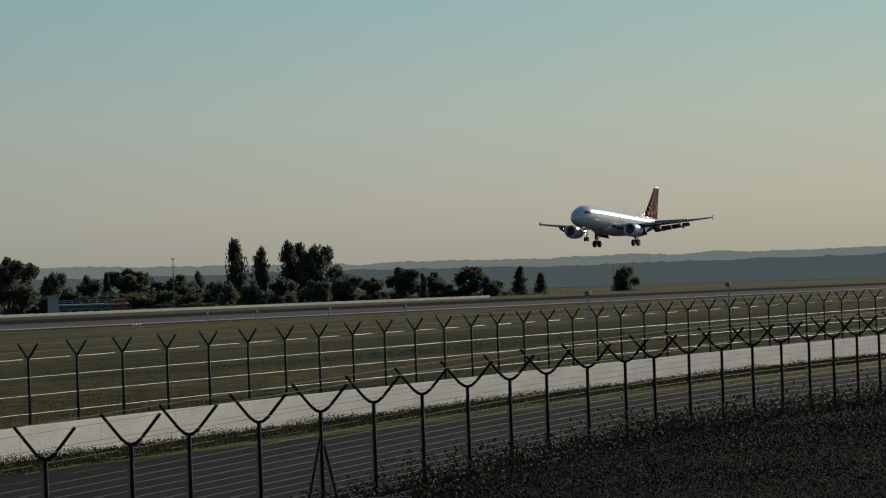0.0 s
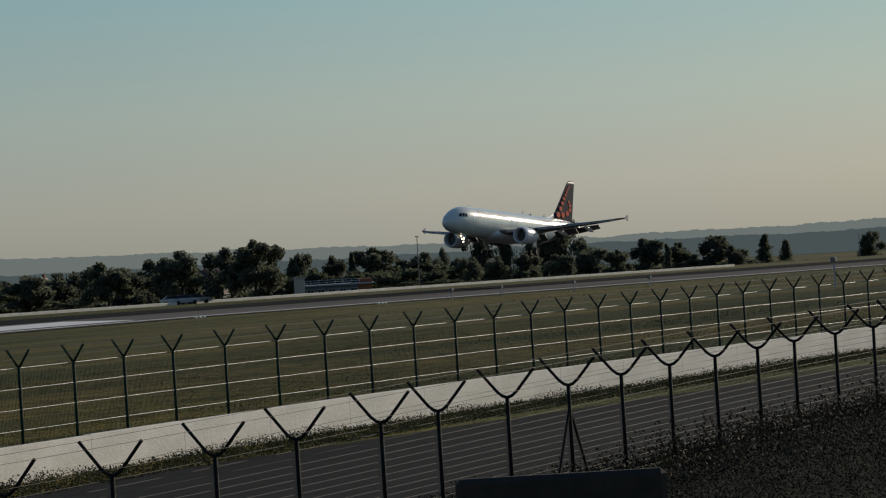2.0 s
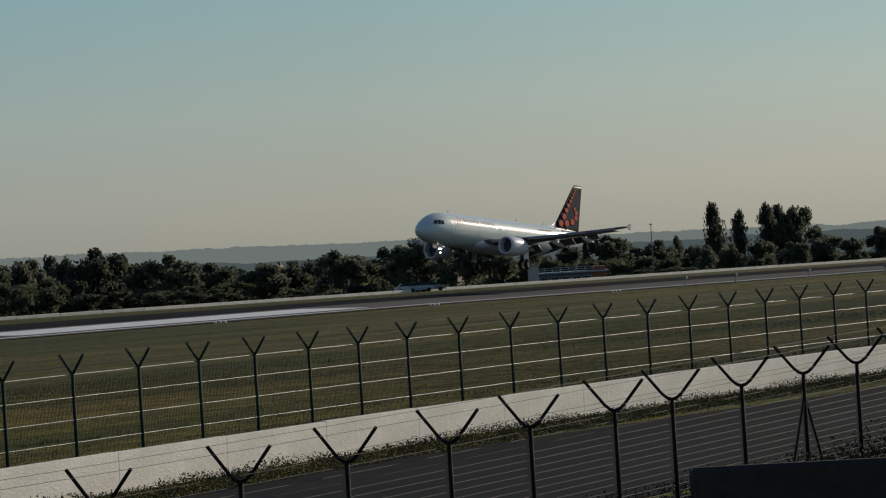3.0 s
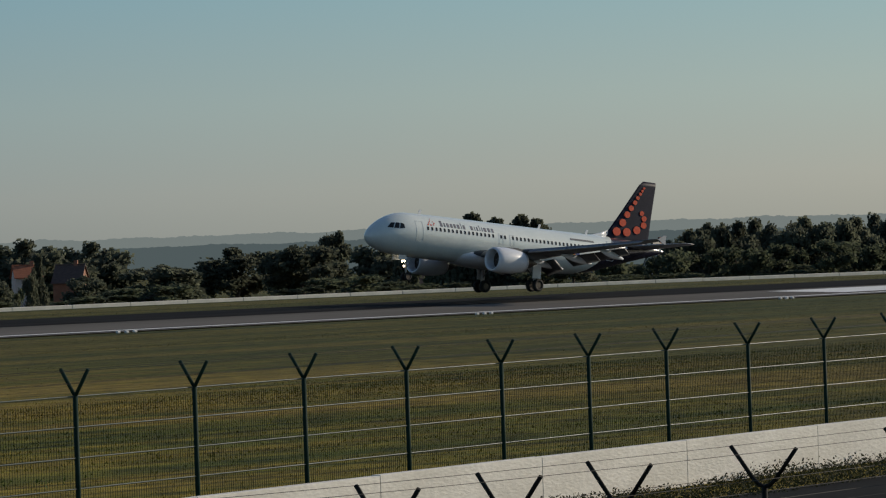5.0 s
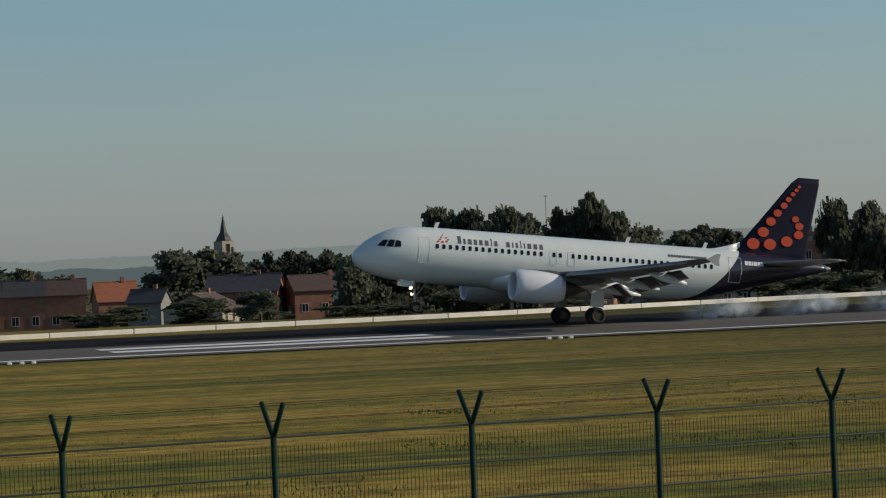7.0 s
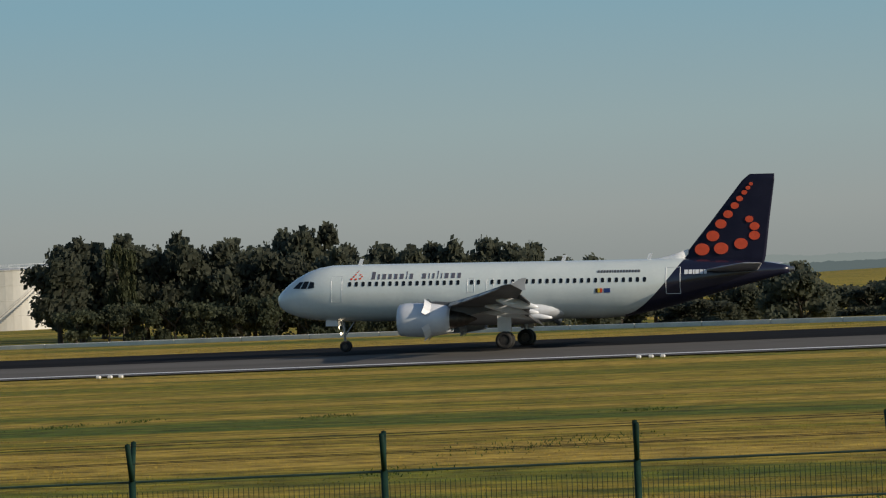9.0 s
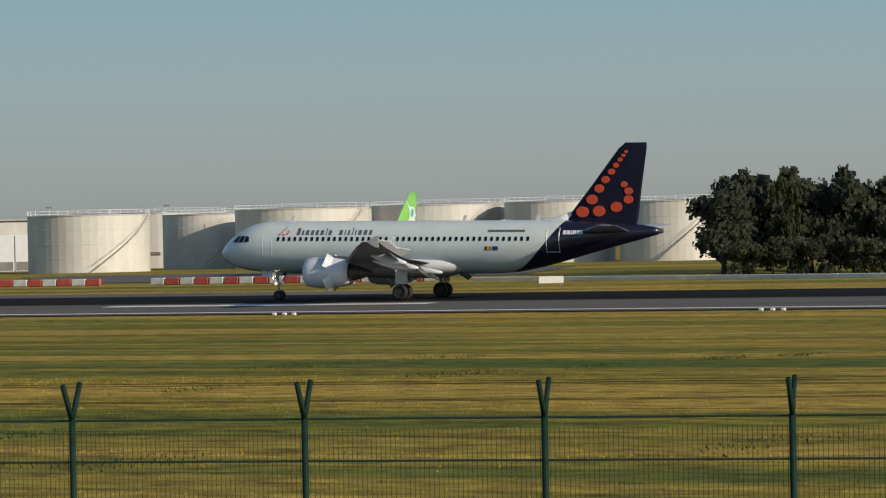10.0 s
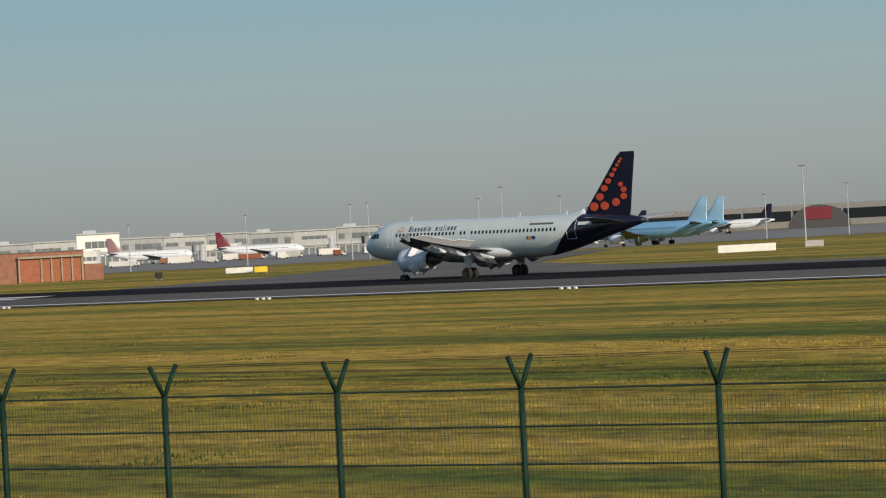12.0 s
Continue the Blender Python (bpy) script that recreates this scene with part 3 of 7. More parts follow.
            SPOILERS.append((sp, h.copy(), side, sweep))
        # engine
        yc = side * 5.75
        bm = bmesh.new()
        prof = ((10.55, .93), (10.5, 1.02), (10.6, 1.11), (11.1, 1.19), (12.0, 1.22), (13.0, 1.16), (13.9, 1.02), (14.3, .93), (14.28, .86), (13.5, .88), (12.0, .90), (11.2, .88), (10.75, .90))
        rows = [[bm.verts.new((x - GEAR_X, yc + r * math.cos(2 * math.pi * i / 28), 1.92 + r * math.sin(2 * math.pi * i / 28))) for x, r in prof] for i in range(28)]
        for i in range(28):
            for j in range(len(prof)):
                bm.faces.new((rows[i][j], rows[i][(j + 1) % len(prof)], rows[(i + 1) % 28][(j + 1) % len(prof)], rows[(i + 1) % 28][j]))
        eng = part("engine", bm, WHITE_PAINT, a, "white engine nacelle below the wing", smooth=True)
        part("fan", tube((11.5 - GEAR_X, yc, 1.92), (11.7 - GEAR_X, yc, 1.92), .87, n=28), DARK_METAL, eng)
        part("spinner", tube((11.05 - GEAR_X, yc, 1.92), (11.5 - GEAR_X, yc, 1.92), .03, .28, 14), WING_GREY, eng)
        bm = bmesh.new()
        loft(bm, [ring_x(x - GEAR_X, yc, 1.94, r, r, 20) for x, r in ((12.2, .8), (13.8, .72), (14.6, .60), (15.3, .45), (15.6, .26), (16.1, .06))])
        part("core_exhaust", bm, DARK_METAL, eng, "dark hot exhaust cone", smooth=True)
        bm = bmesh.new()
        loft(bm, [[(x - GEAR_X, yc + d * w, z) for d, z in ((-1, z0), (1, z0), (1, z1), (-1, z1))] for x, z0, z1, w in ((11.4, 2.9, 3.12, .1), (13.2, 2.7, 3.2, .22), (15.6, 2.2, 3.0, .2), (17.6, 2.65, 2.8, .05))])
        part("pylon", bm, WING_GREY, eng)
        # four reverser doors round the nacelle
        for k in range(4):
            ang = 45 + 90 * k
            bm = bmesh.new()
            aa = [radians(v) for v in (-34, -17, 0, 17, 34)]
            front = [(-.65, 1.19 * math.sin(v), 1.19 * math.cos(v) - 1.12) for v in aa]
            back = [(.55, 1.1 * math.sin(v), 1.1 * math.cos(v) - 1.12) for v in aa]
            fo = [[bm.verts.new(p) for p in rw] for rw in (front, back)]
            fi = [[bm.verts.new((p[0], p[1] * .96, p[2] - .05)) for p in rw] for rw in (front, back)]
            for q in range(4):
                bm.faces.new((fo[0][q], fo[0][q + 1], fo[1][q + 1], fo[1][q]))
                bm.faces.new((fi[0][q], fi[0][q + 1], fi[1][q + 1], fi[1][q]))
                bm.faces.new((fo[0][q], fo[0][q + 1], fi[0][q + 1], fi[0][q]))
                bm.faces.new((fo[1][q], fo[1][q + 1], fi[1][q + 1], fi[1][q]))
            base = Matrix.Translation((13.0 - GEAR_X, yc, 1.92)) @ pose(0, 0, 0, ang) @ Matrix.Translation((0, 0, 1.10))
            d = part("reverser_door", bm, WHITE_PAINT, eng, "white thrust reverser door", m=base)
            DOORS.append((d, base))
        # main gear
        y = side * 3.8
        leg = part("main_gear", tube((17.7 - GEAR_X, y, .55), (17.5 - GEAR_X, y * .97, 3.1), .13, .17, 10), METAL, a)
        part("drag_stay", tube((17.65 - GEAR_X, y, 1.4), (17.5 - GEAR_X, y - side * 1.6, 2.5), .07, n=8), METAL, leg)
        part("gear_door", box(17.2 - GEAR_X, 18.2 - GEAR_X, y + side * .2, y + side * .26, 1.25, 2.7, .02), WHITE_PAINT, leg)
        part("axle", tube((17.7 - GEAR_X, y - .5, .58), (17.7 - GEAR_X, y + .5, .58), .08, n=8), METAL, leg)
        MAIN_GEAR.append((leg, Matrix()))
        for d in (-.46, .46):
            w = wheel(a, 17.7, y + d, .61, .44)
            MAIN_GEAR.append((w, pose(0, y + d, .61)))
    # nose gear
    leg = part("nose_gear", tube((5.07 - GEAR_X, 0, 0), (4.8 - GEAR_X, 0, 2.2), .09, .12, 10), METAL, a)
    part("drag_stay", tube((5.0 - GEAR_X, 0, .7), (6.0 - GEAR_X, 0, 2.1), .05, n=8), METAL, leg)
    for s in (-1, 1):
        part("gear_door", box(3.7 - GEAR_X, 4.6 - GEAR_X, s * .45, s * .49, 1.45, 2.05, .015), WHITE_PAINT, leg)
        part("taxi_light", tube((4.66 - GEAR_X, s * .16, 1.35), (4.62 - GEAR_X, s * .16, 1.35), .10, .11, 12), LAMP, leg, "lit landing light")
        part("lamp_housing", tube((4.84 - GEAR_X, s * .16, 1.35), (4.665 - GEAR_X, s * .16, 1.35), .06, .115, 12), DARK_METAL, leg)
        wheel(a, 5.07, s * .25, .40, .24, -.03)
    part("taxi_light", tube((4.74 - GEAR_X, 0, .9), (4.70 - GEAR_X, 0, .9), .09, .10, 12), LAMP, leg, "lit landing light")
    return a


YELLOW = mat("yellow_paint", (0.75, 0.52, 0.03), 0.5, scale=3, fine_amt=0.08)
BLUE = mat("dark_blue_paint", (0.02, 0.05, 0.22), 0.4, scale=3, fine_amt=0.08)
SPOILERS, DOORS, MAIN_GEAR = [], [], []
airliner = build_airliner()
FLIGHT = [(0, 543.6, 247.0, 8.63, 4.4), (0.5, 510.5, 245.6, 7.45, 4.5), (1, 477, 244.2, 6.35, 4.7), (1.5, 444.3, 243.2, 5.42, 4.9),
          (2, 413, 242.8, 4.66, 5.2), (2.5, 381.8, 242.3, 4.02, 5.5), (3, 348.6, 241, 3.44, 5.85), (3.5, 314.5, 239.8, 2.92, 6.2), (4.5, 245.7, 239.0, 2.10, 6.45),
          (5.5, 176.7, 238.6, 1.44, 6.48), (6, 145.0, 236.6, 1.14, 6.68), (6.5, 112.7, 234.7, 1.02, 6.6), (7, 83.6, 233.9, 0.86, 6.2), (7.5, 52.7, 234.2, 0.76, 5.70),
          (8.5, -15.0, 234.4, 0.72, 3.2), (9.2, -62, 235.2, 0.69, 1.1), (9.5, -81.4, 235.8, 0.68, 0.95), (10, -109.3, 238.2, 0.68, 0.95), (10.5, -139.3, 241.4, 0.64, 1.1),
          (11, -167.3, 245, 0.60, 0.95), (11.5, -197.4, 248.9, 0.57, 0.8), (12, -225.4, 252.4, 0.50, 0.5)]
# how far the main legs hang out of the wing
LEGS = [(0, .52), (5.9, .52), (6.5, .50), (7, .42), (7.5, .34), (8.5, .26), (9.2, .24), (12, .22)]


# ---- perimeter fences, wall and road ----
WALL_LINE = ((-140, 4.0), (8, 34.45), (28, 38.3), (38, 40.2), (47, 41.8), (59, 43.5), (74, 45.0), (97, 46.2), (124, 46.8), (340, 49.0))


def wall_y(x):
    """The wall's place across the field, on a gentle bend."""
    def flat(u):
        for (x0, y0), (x1, y1) in zip(WALL_LINE, WALL_LINE[1:]):
            if u <= x1:
                return y0 + (y1 - y0) * (u - x0) / (x1 - x0)
        return WALL_LINE[-1][1]
    return sum(flat(x + d) for d in (-6, -3, 0, 3, 6)) / 5 if x > 20 else flat(x)


FAR_TOP, FAR_BASE = 3.68, 1.30      # junction of the forked arms, foot of the posts


def along(line, step, start=0.0):
    """Points every step metres along a broken line, with the heading there."""
    out, s = [], start
    total = 0
    for (xa, ya), (xb, yb) in zip(line, line[1:]):
        d = math.hypot(xb - xa, yb - ya)
        while s <= total + d:
            k = (s - total) / d
            out.append((xa + (xb - xa) * k, ya + (yb - ya) * k, math.degrees(math.atan2(yb - ya, xb - xa))))
            s += step
        total += d
    return out


def forked_post_mesh(height, arm_out, arm_up, r, material, name, curved=False):
    bm = bmesh.new()
    add_tube(bm, (0, 0, 0), (0, 0, height), r, n=8)
    for s in (-1, 1):
        if curved:
            pts = [(0, 0, height), (0, s * arm_out * .16, height + arm_up * .05), (0, s * arm_out * .34, height + arm_up * .2), (0, s * arm_out, height + arm_up)]
        else:
            pts = [(0, 0, height - .02), (0, s * arm_out, height + arm_up)]
        for p, q in zip(pts, pts[1:]):
            add_tube(bm, p, q, r * .8, n=6)
    return finish(bm, name, material, True)


def mesh_panel(length, height, vstep, hs, rv, rh, material, name):
    bm = bmesh.new()
    n = int(length / vstep)
    for i in range(1, n):
        add_tube(bm, (i * length / n, 0, 0.02), (i * length / n, 0, height), rv, n=3, cap=False)
    n0 = len(bm.faces)
    for z in hs:
        add_tube(bm, (0, 0, z), (length, 0, z), rh, n=6, cap=False)
    bm.faces.ensure_lookup_table()
    for f in bm.faces[n0:]:
        f.material_index, f.smooth = 1, True
    return finish(bm, name, material)


ROD = mat("glossy_green_rod", (0.010, 0.030, 0.022), 0.42, c2=(0.016, 0.040, 0.030), scale=5, coat=0.12, spec=0.5)
ROD.node_tree.nodes["Principled BSDF"].inputs["Coat Roughness"].default_value = 0.35


POST_BEARINGS = (31.66, 33.91, 35.95, 37.82, 39.59, 41.22, 42.71, 44.05, 45.44, 46.74, 47.92, 49.05, 50.08, 51.04, 51.97, 52.83, 53.67, 54.56, 55.45, 56.27, 57.05,
                 57.81, 58.52, 59.19, 59.83, 60.41, 60.99, 61.54, 62.06, 62.56, 63.03, 63.48, 63.93, 64.34)


def build_far_fence():
    f = thing("airfield_fence", "green welded-mesh airfield fence with forked barbed-wire arms", "fence")
    post = forked_post_mesh(FAR_TOP - FAR_BASE, .27, .36, .036, FENCE_GREEN, "post")
    panel = mesh_panel(2.5, FAR_TOP - FAR_BASE - .12, .05, (.2, .64, 1.07, 1.5, 1.93, 2.36), .0033, .012, (FENCE_GREEN, ROD), "mesh_panel")
    panel_s = mesh_panel(2.0, FAR_TOP - FAR_BASE - .12, .05, (.2, .64, 1.07, 1.5, 1.93, 2.36), .0033, .012, (FENCE_GREEN, ROD), "mesh_panel")
    a = radians(11.62)
    pts = [(21.36 + k * 2.5 * math.cos(a), 38.08 + k * 2.5 * math.sin(a), 11.62, 2.5) for k in range(-52, 1)]
    # the bend: bays of uneven width
    for az in POST_BEARINGS:
        x = 22.0
        while math.degrees(math.atan2(x, wall_y(x) + .9)) < az:
            x += .02
        pts.append((x, wall_y(x) + .9, math.degrees(math.atan2(wall_y(x + 1) - wall_y(x), 1)), 2.1))
    x0 = pts[-1][0]
    for k in range(1, 110):
        x = x0 + 2.05 * k
        pts.append((x, wall_y(x) + .9, 1.0, 2.0))
    wires = bmesh.new()
    for i, (x, y, h, s) in enumerate(pts):
        part("post", post, None, f, m=pose(x, y, FAR_BASE, 0, 0, h))
        if i + 1 < len(pts):
            x2, y2 = pts[i + 1][:2]
            hd = math.degrees(math.atan2(y2 - y, x2 - x))
            d = math.hypot(x2 - x, y2 - y)
            part("mesh_panel", panel if d > 2.3 else panel_s, None, f, m=pose(x, y, FAR_BASE, 0, 0, hd) @ Matrix.Diagonal((d / (2.5 if d > 2.3 else 2.0), 1, 1, 1)))
            for s2 in (-1, 1):
                for u in (.45, .95):
                    o = Vector((-math.sin(radians(hd)), math.cos(radians(hd)), 0)) * s2 * .27 * u
                    add_tube(wires, Vector((x, y, FAR_TOP + .36 * u)) + o, Vector((x2, y2, FAR_TOP + .36 * u)) + o, .004, n=3, cap=False)
    part("barbed_wire", wires, FENCE_DARK, f)
    return f


def build_wall():
    w = thing("barrier_wall", "low weathered white concrete wall below the airfield fence", "wall", kind="structure")
    pts = along([(x, wall_y(x)) for x in range(8, 332, 4)], 4.0)
    for (x, y, h), (x2, y2, h2) in zip(pts, pts[1:]):
        b = box(.004, 3.996, -.09, .09, -.3, .92, .006)
        part("wall_slab", b, WALL_WHITE, w, m=pose(x, y, 1.25 + noise.noise((x, 0, 0)) * .02, 0, 0, math.degrees(math.atan2(y2 - y, x2 - x))))
    return w


NEAR_XS = [21.2, 22.83, 24.4, 26.6, 29.15, 31.74, 33.9, 36.16, 38.1, 40.27, 41.84, 43.86, 45.77, 47.52, 49.21, 50.88, 52.52, 54.01, 55.75, 57.44, 58.79, 60.49, 62.16, 63.79, 65.39, 66.99, 68.45, 69.92, 71.34]


def near_top(x):
    return 2.72 + 1.0 * smooth01(20, 66, x) + .05 * smooth01(60, 100, x)


DULL_WIRE = mat("dull_wire", (0.04, 0.04, 0.038), 0.7, c2=(0.03, 0.03, 0.029), scale=3, spec=0.3)


def build_near_fence():
    f = thing("roadside_fence", "dark wire fence with U-shaped forked tops beside the road", "fence")
    post = forked_post_mesh(1.75, .50, .44, .032, FENCE_DARK, "post", True)
    xs = [4 + 2.1 * i for i in range(8)] + NEAR_XS + [73 + 1.6 * i for i in range(60)]
    wires = bmesh.new()
    for x, x2 in zip(xs, xs[1:] + [None]):
        part("post", post, None, f, m=pose(x, 26, near_top(x) - 1.75, 0, 0, 2 * noise.noise((x, 1, 0))))
        if x2:
            for k in range(17):
                z = -.05 - k * .1
                add_tube(wires, (x, 26, near_top(x) + z), (x2, 26, near_top(x2) + z), .004, n=3, cap=False)
            for s in (-1, 1):
                for u in (.5, 1):
                    add_tube(wires, (x, 26 + s * .5 * u, near_top(x) + .44 * u * u), (x2, 26 + s * .5 * u, near_top(x2) + .44 * u * u), .004, n=3, cap=False)
    part("wiring", wires, DULL_WIRE, f)
    bm = bmesh.new()
    z = near_top(45.77)
    for s in (-1, 1):
        add_tube(bm, (45.77, 26, z - .35), (45.77 + s * .62, 26, z - 1.75), .022, n=6)
    part("strut", bm, FENCE_DARK, f)
    return f


build_far_fence()
build_wall()
build_near_fence()


def build_service_road():
    bm = bmesh.new()
    rows = []
    for i in range(31):
        x = 24 + 10.2 * i
        y0, y1 = 28.9, min(41.0, wall_y(x) - 2.2)
        rows.append([bm.verts.new((x, y0 + (y1 - y0) * k / 4, ground_z(x, y0 + (y1 - y0) * k / 4) + .02)) for k in range(5)])
    for p, q in zip(rows, rows[1:]):
        for k in range(4):
            bm.faces.new((p[k], q[k], q[k + 1], p[k + 1]))
    tagged(part("service_road", bm, ROAD, smooth=True), "dark asphalt service road between the fences", "road", kind="structure")


build_service_road()
# near-black sheet that hides the pale grass between the weeds
strip("bank", 2, 28, BANK_DARK, "near-black ground under the weeds of the bank", "bank", 20, 340, 0.05, lambda x, y: ground_z(x, y), 20, 13)
board = thing("dark_board", "black box-like board standing on the bank", "board", pose(*bearing(-60.17, 19.0, 2.9), 0, 0, -60.17))
part("board_panel", box(-.6, .6, -.05, .05, .6, 1.33, .03), TYRE, board)
for sx in (-.5, .5):
    part("board_leg", tube((sx, 0, -.6), (sx, 0, .62), .03), FENCE_DARK, board)


# ---- trees and distance ----
# dark and green foliage are lifted towards grey to stand in for distance haze
LEAF_DARK = leaf_material("dark_foliage", (0.094, 0.108, 0.074), (0.116, 0.120, 0.088), 0.62)
LEAF_MID = leaf_material("green_foliage", (0.082, 0.098, 0.060), (0.104, 0.116, 0.072), 0.6)
LEAF_AIRY = leaf_material("thin_foliage", (0.062, 0.074, 0.036), (0.09, 0.095, 0.046))
BARK = mat("bark", (0.07, 0.055, 0.04), 0.9, c2=(0.04, 0.032, 0.025), scale=3, bump=0.4)


def crown_mesh(kind, seed, material, count=1500):
    """Crown one metre high and wide, of small leaf clumps in lumpy masses."""
    rng = random.Random(seed)
    blobs = []
    if kind == "poplar":
        for i in range(9):
            z = .12 + .85 * i / 8
            r = .36 * math.sin(math.pi * min(1, (z + .12) / 1.15)) ** .6 + .08
            blobs.append((Vector((rng.uniform(-.08, .08), rng.uniform(-.08, .08), z - .02)), r, .13))
    elif kind == "conifer":
        for i in range(11):
            z = .1 + .84 * i / 10
            r = .46 * (1.05 - z) ** .8 + .03
            blobs.append((Vector((rng.uniform(-.05, .05), rng.uniform(-.05, .05), z)), r, .07))
    else:
        n = {"round": 15, "airy": 20, "bush": 9}[kind]
        for i in range(n):
            a, z = rng.uniform(0, 6.28), rng.uniform(.34, .86) if kind != "bush" else rng.uniform(.15, .75)
            lim = .40 * math.sqrt(max(.05, 1 - ((z - .52) / .5) ** 2))
            d = lim * math.sqrt(rng.random())
            r = rng.uniform(.13, .21) * (.72 if kind == "airy" else 1)
            blobs.append((Vector((d * math.cos(a), d * math.sin(a), z)), r, r * .8))
        if kind == "round":
            blobs.append((Vector((0, 0, .55)), .3, .28))
            blobs.append((Vector((rng.uniform(-.15, .15), 0, .88)), .12, .12))
            for i in range(5):
                a = rng.uniform(0, 6.28)
                blobs.append((Vector((.33 * math.cos(a), .33 * math.sin(a), rng.uniform(.2, .4))), .17, .16))
    verts, faces = [], []
    for i in range(count):
        c, r, rz = rng.choice(blobs)
        d = Vector((rng.gauss(0, 1), rng.gauss(0, 1), rng.gauss(0, 1))).normalized()
        k = rng.uniform(.55, 1.08) if rng.random() < .75 else rng.uniform(.1, .6)
        p = c + Vector((d.x * r * k, d.y * r * k, d.z * rz * k))
        if p.z < .02:
            continue
        s = rng.uniform(.017, .040) * (1.0 if k > .6 else 2.2)
        q = Vector((rng.gauss(0, 1), rng.gauss(0, 1), rng.gauss(0, .7))).normalized()
        u = q.orthogonal().normalized() * s
        v = q.cross(u).normalized() * s * rng.uniform(.5, 1)
        b = len(verts)
        verts += [p - u, p + v, p + u * 1.1, p - v]
        faces.append((b, b + 1, b + 2, b + 3))
    me = bpy.data.meshes.new("crown")
    me.from_pydata([tuple(v) for v in verts], [], faces)
    me.materials.append(material)
    return me


def trunk_mesh(kind, seed):
    rng = random.Random(seed)
    bm = bmesh.new()
    top = {"poplar": .85, "conifer": .9, "round": .55, "airy": .7, "bush": .35}[kind]
    pts = [Vector((rng.uniform(-.015, .015) * i, rng.uniform(-.015, .015) * i, top * i / 4)) for i in range(5)]
    for i, (p, q) in enumerate(zip(pts, pts[1:])):
        add_tube(bm, p, q, .035 * (1 - i * .2), .035 * (1 - (i + 1) * .2), 6)
    for i in range(6 if kind in ("round", "airy") else 2):
        a, z = rng.uniform(0, 6.28), rng.uniform(.2, .5)
        add_tube(bm, (0, 0, z), (.28 * math.cos(a), .28 * math.sin(a), z + .26), .015, .004, 5)
    return finish(bm, "trunk", BARK)


TREE_KINDS = {}
TREE_LABEL = {"round": "dark leafy tree with a broad uneven crown", "poplar": "tall narrow dark green poplar", "conifer": "dark green pointed conifer tree", "airy": "tree with a thin crown that light shows through", "bush": "low dark bushy thicket"}


def plant(kind, rows, group, material=None, variants=3):
    for i, (x, y, h, w) in enumerate(rows):
        key = (kind, (i * 7 + len(rows)) % variants)
        m = pose(x, y, ground_z(x, y) - .05, 0, 0, (i * 77) % 360) @ Matrix.Diagonal((w * 1.12, w * 1.12, h * 1.03, 1))
        if key in TREE_KINDS:
            o = TREE_KINDS[key]
            copy_thing(o, m @ Matrix.Diagonal((1 / o.scale.x, 1 / o.scale.y, 1 / o.scale.z, 1)))["group"] = group
            continue
        mt = {"round": LEAF_DARK, "poplar": LEAF_DARK, "conifer": LEAF_DARK, "airy": LEAF_AIRY, "bush": LEAF_MID}[kind]
        t = thing("tree" if kind != "bush" else "bush", TREE_LABEL[kind], "tree" if kind != "bush" else "bush", None, group)
        part("trunk", trunk_mesh(kind, key[1]), None, t)
        part("crown", crown_mesh(kind, 10 + key[1], mt, {"poplar": 1900, "conifer": 1900, "round": 3300, "airy": 1500, "bush": 1300}[kind]), None, t)
        TREE_KINDS[key] = t
        t.matrix_basis = m


BRICK = mat("red_brick", (0.225, 0.098, 0.060), 0.85, c2=(0.285, 0.132, 0.084), scale=1.2, fine=14, fine_amt=0.3, bump=0.3)
CREAM = mat("cream_render", (0.34, 0.29, 0.215), 0.85, c2=(0.27, 0.23, 0.17), scale=0.8, fine_amt=0.12)
WHITE_RENDER = mat("white_render", (0.56, 0.545, 0.51), 0.8, c2=(0.50, 0.49, 0.455), scale=0.3, fine_amt=0.1)
GREY_RENDER = mat("grey_render", (0.17, 0.165, 0.16), 0.85, c2=(0.21, 0.205, 0.20), scale=0.8, fine_amt=0.12)
SLATE = mat("dark_roof_tile", (0.040, 0.040, 0.043), 0.6, c2=(0.060, 0.058, 0.058), scale=1.5, stretch=(1, 1, 3), fine=12, fine_amt=0.3, bump=0.4)
BROWN_TILE = mat("brown_roof_tile", (0.075, 0.045, 0.036), 0.75, c2=(0.10, 0.062, 0.048), scale=1.5, stretch=(1, 1, 3), fine=12, fine_amt=0.3, bump=0.4)
ORANGE_TILE = mat("orange_roof_tile", (0.26, 0.085, 0.040), 0.8, c2=(0.33, 0.115, 0.055), scale=1.5, stretch=(1, 1, 3), fine=12, fine_amt=0.3, bump=0.4)
PALE_SHEET = mat("pale_sheet_roof", (0.40, 0.42, 0.44), 0.5, c2=(0.34, 0.36, 0.38), scale=0.8)
MOSS_TILE = mat("mossy_roof_tile", (0.070, 0.068, 0.052), 0.8, c2=(0.095, 0.088, 0.066), scale=1.5, stretch=(1, 1, 3), fine=12, fine_amt=0.3, bump=0.4)
STONE = mat("old_sandstone", (0.36, 0.32, 0.25), 0.9, c2=(0.26, 0.23, 0.18), scale=0.6, fine=6, fine_amt=0.3, bump=0.4)
DARK_WOOD = mat("dark_wood", (0.05, 0.042, 0.035), 0.8, c2=(0.075, 0.06, 0.05), scale=2, stretch=(4, 4, 1))
